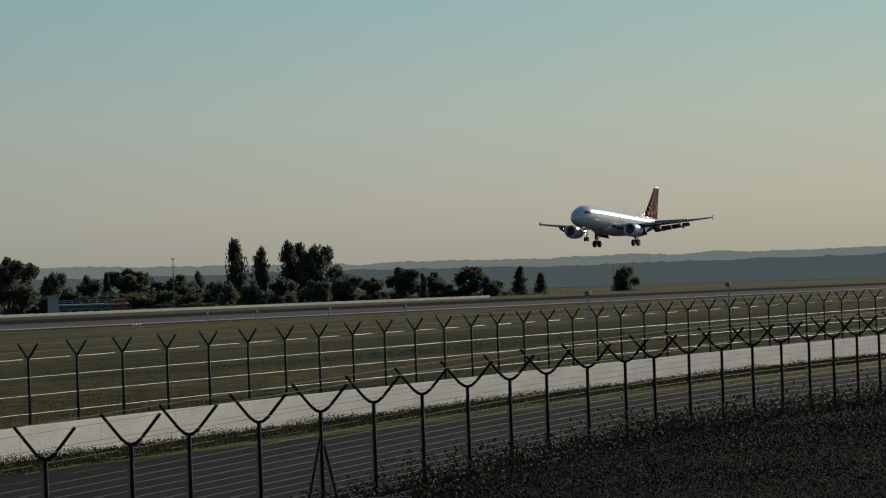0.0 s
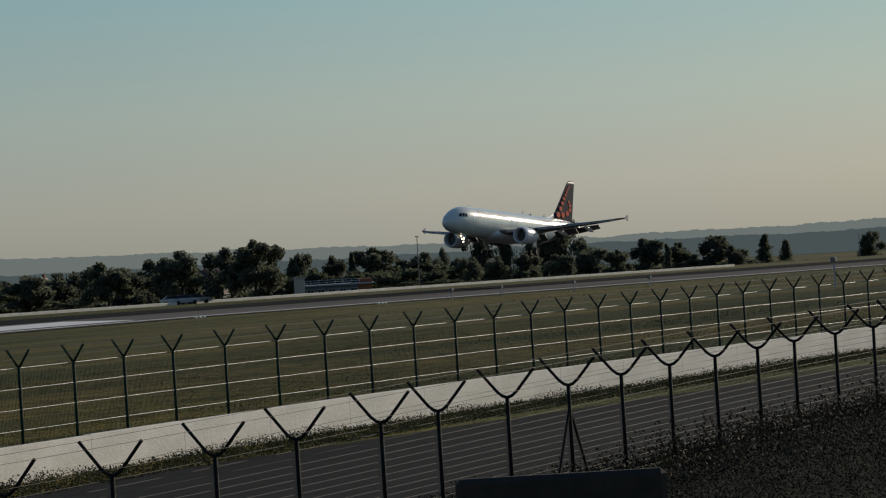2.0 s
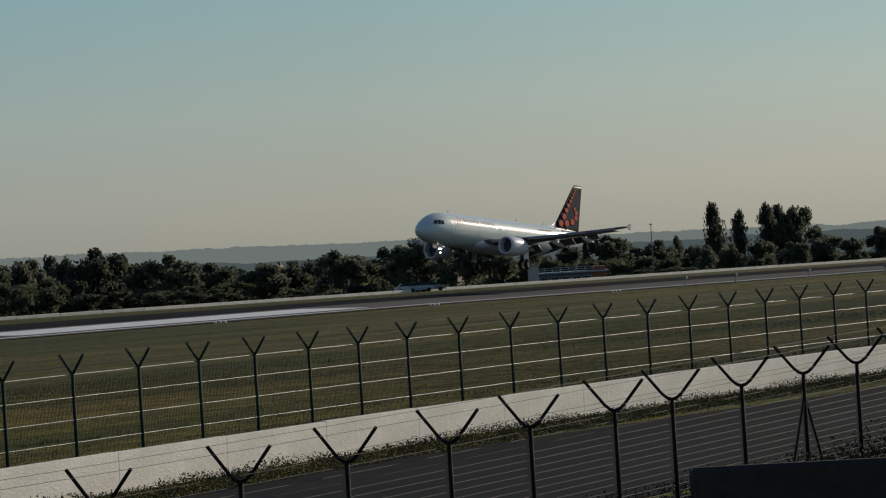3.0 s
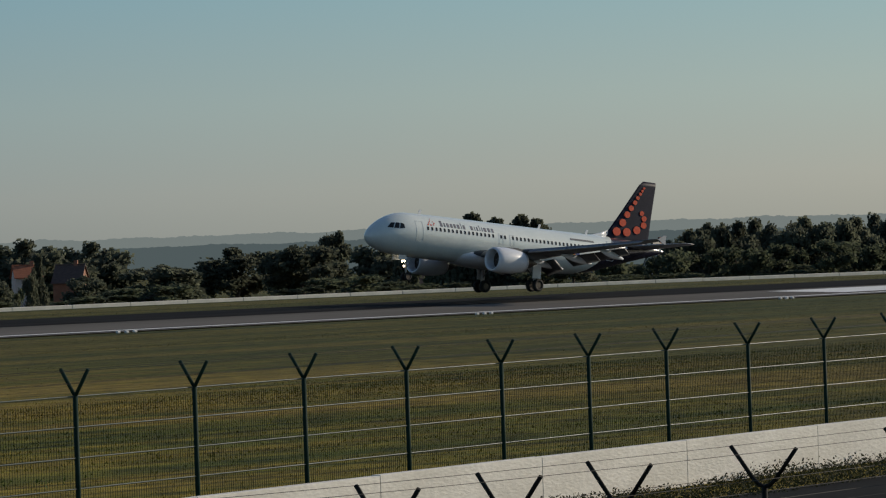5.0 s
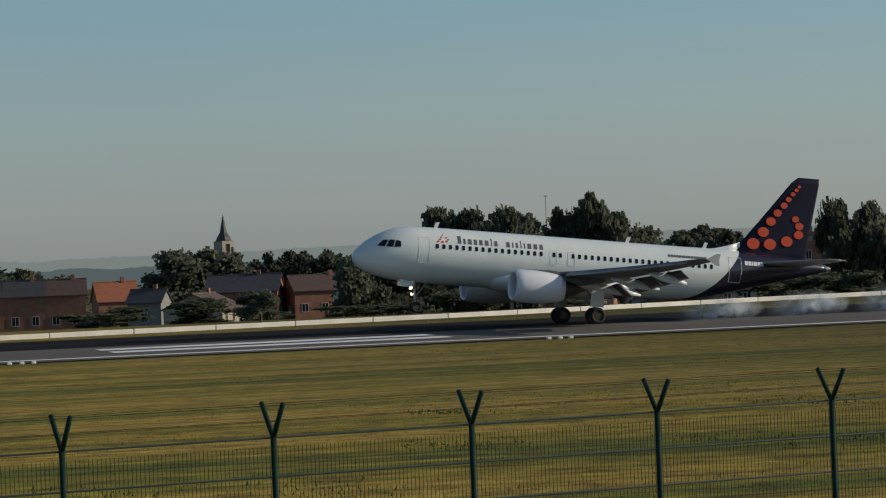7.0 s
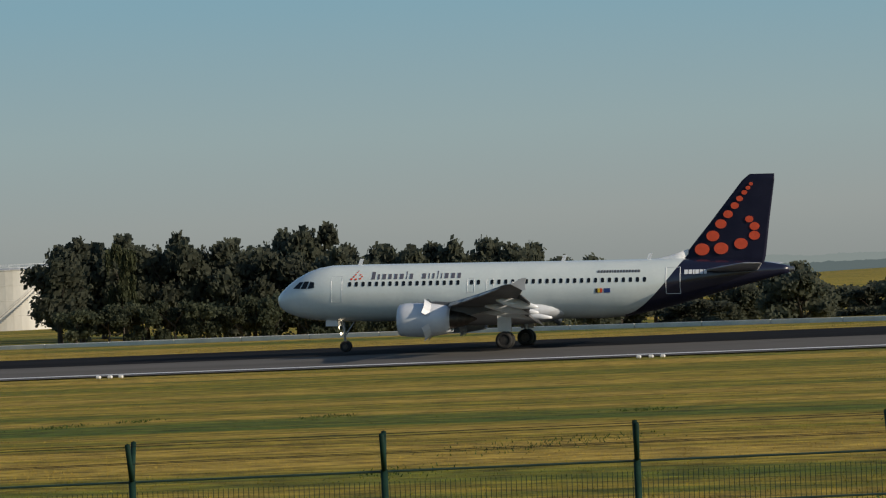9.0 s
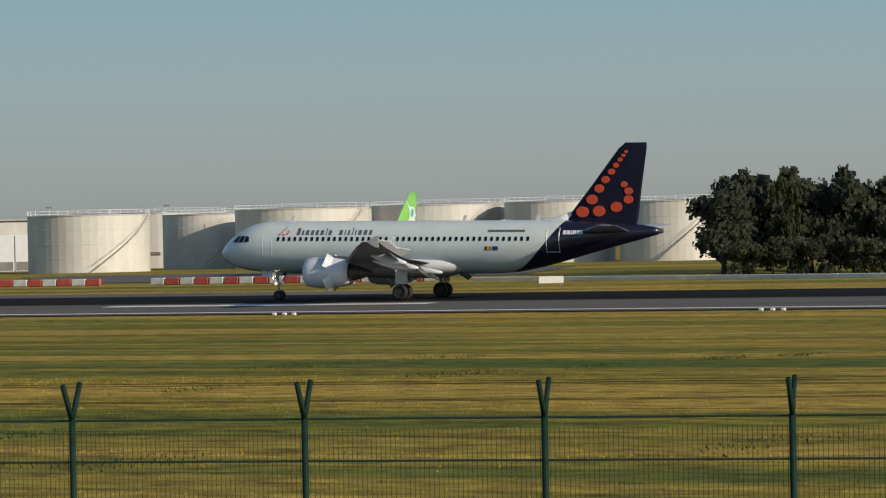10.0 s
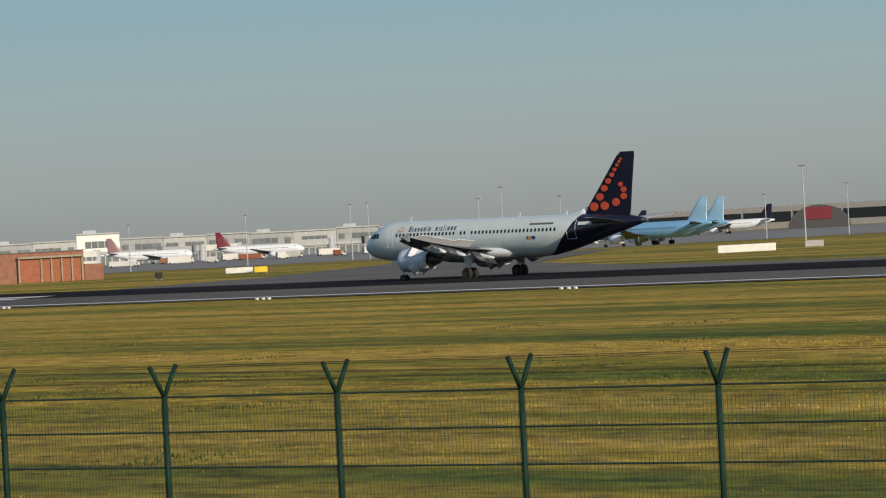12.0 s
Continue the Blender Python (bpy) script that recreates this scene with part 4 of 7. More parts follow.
EAST_TREES = [(828.5, 560, 14.5, 7.6), (859.3, 567.9, 13.4, 7.8), (848.6, 547.6, 15.1, 13.7), (895.4, 567.3, 11.7, 7.2), (848.8, 528.8, 12.8, 9.8), 
    (836.8, 510.1, 10.5, 6.6), (873.8, 486.3, 12.7, 10.2), (842.6, 460.1, 10.2, 7.3), (882.1, 471, 13.2, 9.8), (913, 476.7, 11.4, 8.7), 
    (891.7, 452.5, 12.6, 10.8), (867.3, 434.4, 9.7, 6.6), (812.5, 472.6, 11.1, 7.2), (808.6, 459.5, 10.1, 7.9), (799.9, 474.4, 10.4, 7.1), 
    (804.4, 486.3, 10.4, 7.2)]
EAST_CONIFERS = [(897.9, 440.1, 12.1, 7.6), (909.6, 438.9, 10.1, 7.2), (837, 547.2, 13.7, 5.1), (867.2, 456.5, 10.9, 4.6)]
POPLARS = [(926.3, 555.3, 23.5, 6.2), (930.2, 548.8, 21.1, 5.1), (934.8, 540.9, 22.3, 6.2), (945.1, 543, 21.9, 6.3), (919.7, 566.1, 14, 3.7)]
AIRY_TREES = [(773.8, 533.6, 18.4, 9.9), (81.3, 614.6, 15.6, 5.5), (-126.3, 379.5, 12.9, 4.1), (367.7, 821.5, 23.2, 5.8)]
LONE_TREES = [(1048.1, 473.3, 11.6, 9.3)]
UNDERGROWTH = [(800, 566.1, 9.4, 12.4), (802.8, 558.5, 10.3, 12.4), (805.6, 551, 9.7, 12.4), (808.3, 543.4, 9.3, 12.4), (811, 535.8, 8.8, 12.3), 
    (813.6, 528.2, 8.2, 12.3), (816.2, 520.5, 9.1, 12.3), (818.6, 512.8, 8.7, 12.3), (821, 505.2, 8.2, 12.2), (823.4, 497.5, 7.6, 12.2), 
    (825.6, 489.8, 7.2, 12.2), (871.1, 507.3, 6.5, 12.8), (873.4, 499.2, 7.5, 12.8), (875.7, 491.1, 7, 12.7), (877.9, 483, 6.5, 12.7), 
    (880, 474.9, 5.9, 12.7), (882.1, 466.9, 5.3, 12.7), (884.1, 458.7, 6.4, 12.6), (886, 450.6, 5.8, 12.6), (887.8, 442.5, 5.3, 12.6), 
    (889.6, 434.4, 4.9, 12.6), (891.3, 426.4, 4.3, 12.5)]
WOOD_TREES = [(370.9, 378.6, 11.1, 7.6), (399.7, 402.2, 13.6, 8.2), (386.2, 383.2, 12.9, 7.8), (415.3, 406.3, 14.5, 8.4), (401.6, 387.4, 12.7, 8), 
    (387.6, 368.7, 11.6, 7.7), (417.2, 391.3, 12.6, 8.2), (403.1, 372.7, 12.1, 7.9), (433.1, 394.7, 14.5, 8.4), (418.8, 376.3, 12.3, 8.1), 
    (404.2, 358.1, 11.5, 7.8), (434.6, 379.6, 11.9, 8.3), (419.8, 361.5, 9.5, 8), (404.8, 343.6, 8.6, 7.6), (435.6, 364.5, 8.9, 8.2), 
    (420.4, 346.8, 7.2, 7.8), (451.6, 367.1, 7.9, 8.4), (436.2, 349.5, 7.1, 8)]
WOOD_FRONT = [(356.3, 378.7, 7.6, 7), (370.1, 386.3, 8.1, 7.2), (356.2, 365, 6.9, 6.9), (370.1, 372.3, 7.4, 7.1), (355.8, 351.3, 6.2, 6.8), (369.8, 358.5, 6.7, 7), 
    (383.9, 365.4, 7.2, 7.2), (369, 344.8, 6, 6.8), (383.2, 351.5, 6.5, 7), (397.6, 357.9, 7, 7.2), (382.1, 337.7, 3.3, 6.9), (396.6, 344, 3.7, 7.1), 
    (380.8, 324.1, 2.9, 6.8), (395.3, 330.1, 3.2, 7), (409.9, 335.9, 3.5, 7.2)]
VILLAGE_TREES = [(215.2, 372.3, 13.2, 6.7), (211.8, 385.7, 11.6, 8.6), (207.9, 387.8, 10.6, 6), (231.7, 362.2, 5.8, 5.8), (257.6, 393.1, 9.6, 2.4), 
    (241.4, 355.9, 5.1, 5.1), (559.5, 704.9, 17.5, 9.1), (449.8, 536.4, 14.6, 8.3), (331.4, 400.8, 9.6, 5.3), (304.1, 331.7, 3.8, 5.3)]
VILLAGE_TREES_WEST = [(118.5, 402.9, 13.3, 9.2), (109.6, 384.7, 10.4, 5.4), (167.6, 534.3, 19.3, 8.5), (178.3, 530.9, 18.8, 9.5), (167.5, 513.4, 16, 7.3), 
    (191.3, 526.3, 20.6, 5.7), (190.5, 537.2, 17.1, 7.7), (200.9, 533.4, 17.3, 8.2), (193.6, 504.1, 12.9, 6.4), (233, 574.5, 14.3, 6.3), 
    (335.1, 726.5, 20.6, 8.1), (342.3, 723.1, 18.2, 8.1), (245.5, 591, 13.6, 6.5), (159.5, 366.8, 5.6, 6.1)]
VILLAGE_CONIFERS = [(313.7, 363.3, 12.4, 5), (311.8, 364.9, 11.4, 4.1), (316.1, 361.2, 11.4, 4.7), (318.8, 358.8, 11.4, 4.9), (320.9, 356.9, 10.7, 4.5), 
    (264.2, 400.8, 11.4, 2.1)]
SPIRE_TREES = [(167.4, 534.4, 19.2, 6.6), (171.9, 533, 18.6, 5.7), (184.5, 549.9, 19.1, 6.9), (191.2, 526.3, 20.6, 5.7), (187.1, 527.8, 18.6, 6.6), 
    (195.5, 524.8, 17.3, 8.5), (196.4, 438, 17, 4.9), (201.1, 435.9, 16.1, 5.7), (186.2, 674.8, 13.6, 8.3), (180.4, 676.3, 13.3, 7.1), 
    (116.4, 403.5, 9.9, 5), (81.2, 319.9, 3.1, 3.4), (228.7, 554.7, 13.9, 9.1), (226.6, 577.1, 13.9, 8.4), (140.7, 448.4, 17.9, 6.4), 
    (143.7, 447.5, 17.2, 5.6), (147.4, 446.3, 17.5, 6.4), (147, 435.9, 16.9, 6.2), (165.8, 576.6, 13, 8.1), (179.9, 676.5, 14, 8.3), 
    (174.2, 678, 13.7, 7.1), (42.1, 498.2, 13.5, 5.1), (31.9, 338.5, 5.4, 3.5), (33.6, 328.3, 3.2, 2.8)]
WEST_WOOD = [(-133.4, 377.1, 11, 5.6), (-136.5, 394, 12, 5.8), (-139.4, 411, 12.7, 6), (-131.1, 394.8, 11.6, 5.8), (-133.8, 411.8, 11.3, 6), 
    (-125.7, 395.5, 12.1, 5.8), (-128.2, 412.5, 12.6, 6), (-120.3, 396.1, 12.4, 5.7), (-122.6, 413.2, 12.3, 6), (-115, 396.7, 12.8, 5.7), 
    (-117.1, 413.8, 12.5, 6), (-109.6, 397.2, 13.2, 5.7), (-111.5, 414.3, 13.8, 6), (-104.3, 397.6, 13.4, 5.7), (-106, 414.7, 12.6, 5.9), 
    (-99, 397.9, 12.2, 5.7), (-100.4, 415, 13.3, 5.9), (-93.7, 398.1, 12, 5.7), (-94.9, 415.3, 13, 5.9), (-88.4, 398.3, 12.6, 5.7), 
    (-89.4, 415.5, 13.6, 5.9), (-83.1, 398.4, 13.2, 5.6), (-84, 415.6, 13.5, 5.9)]
WEST_WOOD_FRONT = [(-129, 370.2, 5.4, 6), (-125.4, 371.4, 5.7, 6), (-121.7, 372.6, 6, 6), (-118, 373.8, 6.4, 6), (-114.4, 374.9, 6.7, 6), (-110.7, 376.1, 7.1, 6), 
    (-107, 377.1, 7.4, 6), (-103.3, 378.1, 5.8, 6), (-99.7, 379.1, 6.1, 6), (-95.9, 380.1, 6.5, 6), (-92.2, 381, 6.9, 6), (-88.5, 381.9, 7.3, 6), 
    (-84.8, 382.7, 7.6, 6), (-81.1, 383.5, 8, 6), (-77.4, 384.3, 8.3, 6)]
# bearing, range, apparent width in degrees, ridge and eave in degrees over the eye, turn from broadside, wall, roof
VILLAGE_HOUSES = [
    (-3.55, 470, 1.05, -0.233, -0.550, 2, CREAM, SLATE),
    (-4.62, 468, 1.02, -0.236, -0.550, 2, CREAM, SLATE),
    (-6.17, 475, 0.84, -0.181, -0.480, 24, CREAM, BROWN_TILE),
    (-7.10, 540, 1.10, 0.120, -0.420, -14, GREY_RENDER, MOSS_TILE),
    (-8.15, 520, 1.05, 0.058, -0.348, 20, CREAM, ORANGE_TILE),
    (-7.65, 465, 1.44, -0.326, -0.665, 4, BRICK, BROWN_TILE),
    (-9.55, 490, 0.68, -0.080, -0.310, 0, BRICK, SLATE),
    (-10.24, 490, 0.68, -0.070, -0.310, 0, BRICK, SLATE),
    (-10.93, 490, 0.68, -0.075, -0.310, 0, BRICK, BROWN_TILE),
    (-11.77, 505, 0.70, -0.151, -0.440, 12, BRICK, ORANGE_TILE),
    (-12.35, 480, 0.60, -0.30, -0.50, -18, GREY_RENDER, SLATE),
    (-13.28, 455, 1.05, -0.405, -0.647, 72, CREAM, BROWN_TILE),
    (-13.99, 520, 1.24, -0.114, -0.385, -8, BRICK, SLATE),
    (-15.25, 520, 1.05, -0.164, -0.406, 14, BRICK, BROWN_TILE),
    (-15.90, 500, 0.54, -0.267, -0.509, 76, WHITE_RENDER, SLATE),
    (-16.60, 510, 0.60, -0.22, -0.44, -10, BRICK, BROWN_TILE),
    (-17.92, 480, 0.46, -0.162, -0.422, 74, CREAM, ORANGE_TILE),
    (-18.40, 490, 0.56, -0.232, -0.454, 6, GREY_RENDER, SLATE),
    (-19.72, 520, 1.20, -0.020, -0.271, -6, BRICK, BROWN_TILE),
    (-19.81, 470, 0.52, -0.247, -0.440, 70, BRICK, ORANGE_TILE),
    (-20.92, 505, 0.50, -0.160, -0.374, 16, GREY_RENDER, SLATE),
    (-21.42, 500, 0.46, -0.230, -0.400, -12, BRICK, PALE_SHEET),
    (-22.23, 450, 1.00, -0.540, -0.655, 2, CREAM, BROWN_TILE),
    (-22.38, 560, 0.34, -0.050, -0.210, 78, CREAM, BROWN_TILE),
    (-25.57, 440, 0.94, -0.350, -0.470, 3, BRICK, BROWN_TILE),
    (-30.63, 450, 1.30, -0.360, -0.470, 3, BRICK, BROWN_TILE),
    (-31.00, 530, 0.60, -0.042, -0.312, 12, BRICK, BROWN_TILE),
    (-31.60, 520, 0.58, -0.060, -0.312, -10, GREY_RENDER, BROWN_TILE),
    (-32.21, 520, 0.60, -0.023, -0.265, 18, BRICK, BROWN_TILE),
    (-33.17, 530, 0.44, -0.034, -0.218, 8, WHITE_RENDER, ORANGE_TILE),
    (-33.92, 525, 0.48, -0.048, -0.319, -16, BRICK, BROWN_TILE),
]
EAST_HOUSES = [
    (385, 460.1, 8.9, 9.6, 0.5, -24.9, CREAM, BROWN_TILE),
    (473.1, 515.9, 5.9, 11.3, 0.55, -22.5, GREY_RENDER, SLATE),
    (501.1, 398.1, 4.5, 11, 0.55, 18.5, WHITE_RENDER, SLATE),
    (514, 381.3, 5, 7.4, 0.5, 16.6, BRICK, ORANGE_TILE),
    (551.2, 398.3, 9.2, 10.6, 0.5, -54.1, BRICK, SLATE),
    (537.2, 383.4, 4.5, 9.1, 0.5, 5.5, BRICK, BROWN_TILE),
    (444.4, 460.6, 3.9, 11.5, 0.55, 16, WHITE_RENDER, SLATE),
]
plant("round", [(x, y, h, w * 1.25) for x, y, h, w in EAST_TREES], "trees east of the runway", variants=5)
plant("conifer", EAST_CONIFERS, "conifers", variants=3)
plant("conifer", [(x, y, h, w * 1.9) for x, y, h, w in VILLAGE_CONIFERS], "conifers", variants=3)
plant("bush", [(x, y + 6, h * .75, w * 1.4) for x, y, h, w in VILLAGE_CONIFERS], "thickets", variants=4)
plant("poplar", [(x, y, h * .94, w * 1.45) for x, y, h, w in POPLARS], "poplars", variants=3)
plant("round", [(939.4, 532.9, 21.0, 15.0)], "trees east of the runway", variants=5)
plant("airy", AIRY_TREES, "thin-crowned trees", variants=2)
plant("round", LONE_TREES, "trees east of the runway", variants=5)
plant("bush", [(x, y, h * 1.15, w * 1.3) for x, y, h, w in UNDERGROWTH + WOOD_FRONT], "thickets", variants=4)
HEDGE = [(70 + 9.0 * i + 3 * math.sin(i * 2.1), 336 + .05 * (70 + 9.0 * i) + 7 * math.sin(i * 1.3), 2.6 + 1.1 * math.sin(i * 1.7), 11.0) for i in range(62)]
plant("bush", HEDGE, "thickets", variants=4)
GARDEN = [(10 + 11.0 * i + 5 * math.sin(i * 2.7), 655 + 40 * math.sin(i * 1.9) - .35 * abs(i - 20), 12.4 + 2.6 * math.sin(i * 1.1) + 1.5 * math.sin(i * 3.7), 19.0) for i in range(52)]
plant("round", GARDEN, "village trees", variants=5)
YARDS = [(84 + 13.0 * i + 4 * math.sin(i * 3.3), 455 + 22 * math.sin(i * 2.3), 3.8 + 1.1 * math.sin(i * 1.7), 12.0) for i in range(33)]
plant("bush", YARDS, "thickets", variants=4)
SLOPE = [tuple(bearing(-51.8 - .42 * i, 590 + 40 * math.sin(i * 2.2)))[:2] + (8.6 + 1.8 * math.sin(i * 1.9), 9.0) for i in range(9)]
plant("round", SLOPE, "trees east of the runway", variants=5)
BELT = [tuple(bearing(-2.5 + .62 * i, 520 + 45 * math.sin(i * 2.4)))[:2] + (9.0 + 2.2 * math.sin(i * 1.3) + math.sin(i * 3.1), 11.5) for i in range(24)]
plant("round", BELT, "village trees", variants=5)
BELT_FRONT = [tuple(bearing(-9 + .8 * i, 430 + 20 * math.sin(i * 1.7)))[:2] + (3.0 + .9 * math.sin(i * 2.9), 10.0) for i in range(29)]
plant("bush", BELT_FRONT, "thickets", variants=4)
plant("round", [(x, y, h, w * 1.2) for x, y, h, w in WOOD_TREES], "trees of the small wood", variants=5)
plant("round", [(x, y, h, w * 1.4) for x, y, h, w in VILLAGE_TREES_WEST], "village trees", variants=5)
plant("round", [(x, y, h, w * 1.15) for x, y, h, w in VILLAGE_TREES], "village trees", variants=5)
plant("round", [(x, y, h, w * 1.4) for x, y, h, w in SPIRE_TREES], "village trees", variants=5)
plant("round", [(x, y, h * (1 + .14 * math.sin(i * 2.7)), w * 1.75) for i, (x, y, h, w) in enumerate(WEST_WOOD)], "trees of the western wood", variants=5)
plant("bush", WEST_WOOD_FRONT, "thickets", variants=4)


def hill_range(name, r, base, amp, colour, seed, az0=-100, az1=62):
    """A far wooded ridge as a ring section; its haze is painted as a glowing colour."""
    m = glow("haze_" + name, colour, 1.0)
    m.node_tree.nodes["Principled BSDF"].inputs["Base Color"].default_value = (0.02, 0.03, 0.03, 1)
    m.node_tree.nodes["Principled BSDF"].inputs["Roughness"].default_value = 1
    bm = bmesh.new()
    lo, mid, hi = [], [], []
    n = 6500
    for i in range(n + 1):
        az = az0 + (az1 - az0) * i / n
        big = noise.noise((az * .09, seed, 0)) + .5 * noise.noise((az * .3, seed, 3))
        el = base(az) + amp * big + .04 * noise.noise((az * 1.3, seed, 5)) + .035 * abs(noise.noise((az * 4.2, seed, 8))) + .022 * abs(noise.noise((az * 11, seed, 8))) + .010 * noise.noise((az * 27, seed, 8))
        p = bearing(az, r)
        lo.append(bm.verts.new((p.x, p.y, -60)))
        mid.append(bm.verts.new((p.x, p.y, EYE + r * math.tan(radians(el)))))
        q = bearing(az, r * 1.12)
        hi.append(bm.verts.new((q.x, q.y, EYE + r * math.tan(radians(el)) - 12)))
    for i in range(n):
        bm.faces.new((lo[i], lo[i + 1], mid[i + 1], mid[i]))
        bm.faces.new((mid[i], mid[i + 1], hi[i + 1], hi[i]))
    tagged(part("backdrop_" + name, bm, m), "wooded hills on the horizon, blue-grey haze painted in as glow", "hills", kind="structure")


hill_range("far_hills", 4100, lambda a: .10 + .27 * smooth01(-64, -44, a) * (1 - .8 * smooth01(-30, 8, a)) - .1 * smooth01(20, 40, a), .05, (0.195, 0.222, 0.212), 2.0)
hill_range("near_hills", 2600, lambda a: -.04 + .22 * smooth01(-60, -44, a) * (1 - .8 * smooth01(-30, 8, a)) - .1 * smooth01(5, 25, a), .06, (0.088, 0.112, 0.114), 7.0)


# ---- village ----
WINDOW_MESH = {}


def window_on(parent, x, y, z, w, h, m=None):
    """A window with a white frame and a dark pane, facing -y of its house."""
    key = (round(w, 2), round(h, 2))
    if key not in WINDOW_MESH:
        bm = bmesh.new()
        for a in ((-w / 2, -w / 2 + .07, 0, h), (w / 2 - .07, w / 2, 0, h), (-w / 2, w / 2, 0, .07), (-w / 2, w / 2, h - .07, h), (-.03, .03, 0, h)):
            add_box(bm, a[0], a[1], -.05, .02, a[2], a[3])
        WINDOW_MESH[key] = (finish(bm, "window", WHITE_RENDER), finish(box(-w / 2 + .05, w / 2 - .05, -.02, .02, .05, h - .05), "pane", GLASS_DARK))
    f, p = WINDOW_MESH[key]
    wd = part("window", f, None, parent, m=(m or Matrix()) @ pose(x, y, z))
    part("pane", p, None, wd)


def build_house(x, y, w, ridge, ev, heading, wall, roof, depth=None, group="village houses", sink=0.2, hip=0.0):
    names = {BRICK: "red-brick", CREAM: "cream", WHITE_RENDER: "white", GREY_RENDER: "grey"}
    rn = {SLATE: "dark-tiled", BROWN_TILE: "brown-tiled", ORANGE_TILE: "orange-tiled", PALE_SHEET: "pale sheet", MOSS_TILE: "mossy brown-tiled"}
    h = thing("house", f"{names[wall]} house with a {rn[roof]} pitched roof", "house", pose(x, y, ground_z(x, y), 0, 0, heading), group)
    d = depth or min(9.0, max(5.0, w * .8))
    e = ridge * ev
    bm = bmesh.new()
    v = [bm.verts.new(c) for c in ((-w / 2, -d / 2, -sink), (w / 2, -d / 2, -sink), (w / 2, d / 2, -sink), (-w / 2, d / 2, -sink), (-w / 2, -d / 2, e), (w / 2, -d / 2, e), (w / 2, d / 2, e), (-w / 2, d / 2, e), (-w / 2 + hip, 0, ridge - .1), (w / 2 - hip, 0, ridge - .1))]
    for q in ((0, 1, 5, 4), (2, 3, 7, 6), (1, 2, 6, 9, 5), (3, 0, 4, 8, 7), (4, 5, 9, 8), (6, 7, 8, 9), (0, 3, 2, 1)):
        bm.faces.new([v[k] for k in q])
    part("wall", bm, wall, h)
    o, t = .35, .14
    slope = (ridge - e) / (d / 2)
    bm = bmesh.new()
    prof = [(-d / 2 - o, e - o * slope), (0, ridge), (d / 2 + o, e - o * slope), (d / 2 + o, e - o * slope - t), (0, ridge - t), (-d / 2 - o, e - o * slope - t)]
    loft(bm, [[(sx * (w / 2 + .25 - (hip if k in (1, 4) else 0)), py, pz + .08) for k, (py, pz) in enumerate(prof)] for sx in (-1, 1)])
    rf = part("roof", bm, roof, h)
    part("chimney", box(w * .2 - .3, w * .2 + .3, -.25, .25, ridge - .5, ridge + .75, .04), BRICK, rf)
    part("ridge_tile", tube((-w / 2 - .25 + hip, 0, ridge + .08), (w / 2 + .25 - hip, 0, ridge + .08), .12, n=6), roof, rf)
    n = max(1, int(w / 2.6))
    floors = 2 if e > 4.4 else 1
    for fl in range(floors):
        for i in range(n):
            wx = -w / 2 + w * (i + .5) / n
            if fl == 0 and i == n // 2:
                part("door", box(wx - .5, wx + .5, -d / 2 - .06, -d / 2 + .02, -sink, 2.1, .02), DARK_WOOD, h)
            else:
                window_on(h, wx, -d / 2 - .01, .9 + fl * 2.7, 1.1, 1.35)
    for s in (-1, 1):
        window_on(h, 0, 0, min(e - 1.4, 1.2) if e < 4 else 3.4, 1.0, 1.2, pose(s * (w / 2 + .01), 0, 0, 0, 0, 90 * s))
    return h


for az, r, wide, top, eave, turn, wall_m, roof_m in VILLAGE_HOUSES:
    p = bearing(az, r)
    base = ground_z(p.x, p.y)
    size = r * radians(wide)
    ridge = EYE + r * math.tan(radians(top)) - base
    low = EYE + r * math.tan(radians(eave)) - base
    if abs(turn) > 45:
        build_house(p.x, p.y, 10.0, ridge, low / ridge, az + turn, wall_m, roof_m, depth=size)
    else:
        build_house(p.x, p.y, size, ridge, low / ridge, az + turn, wall_m, roof_m, hip=min(3.2, size * .3) if -8.5 < az < -5.5 else 0.0)
for row in EAST_HOUSES:
    build_house(*row)


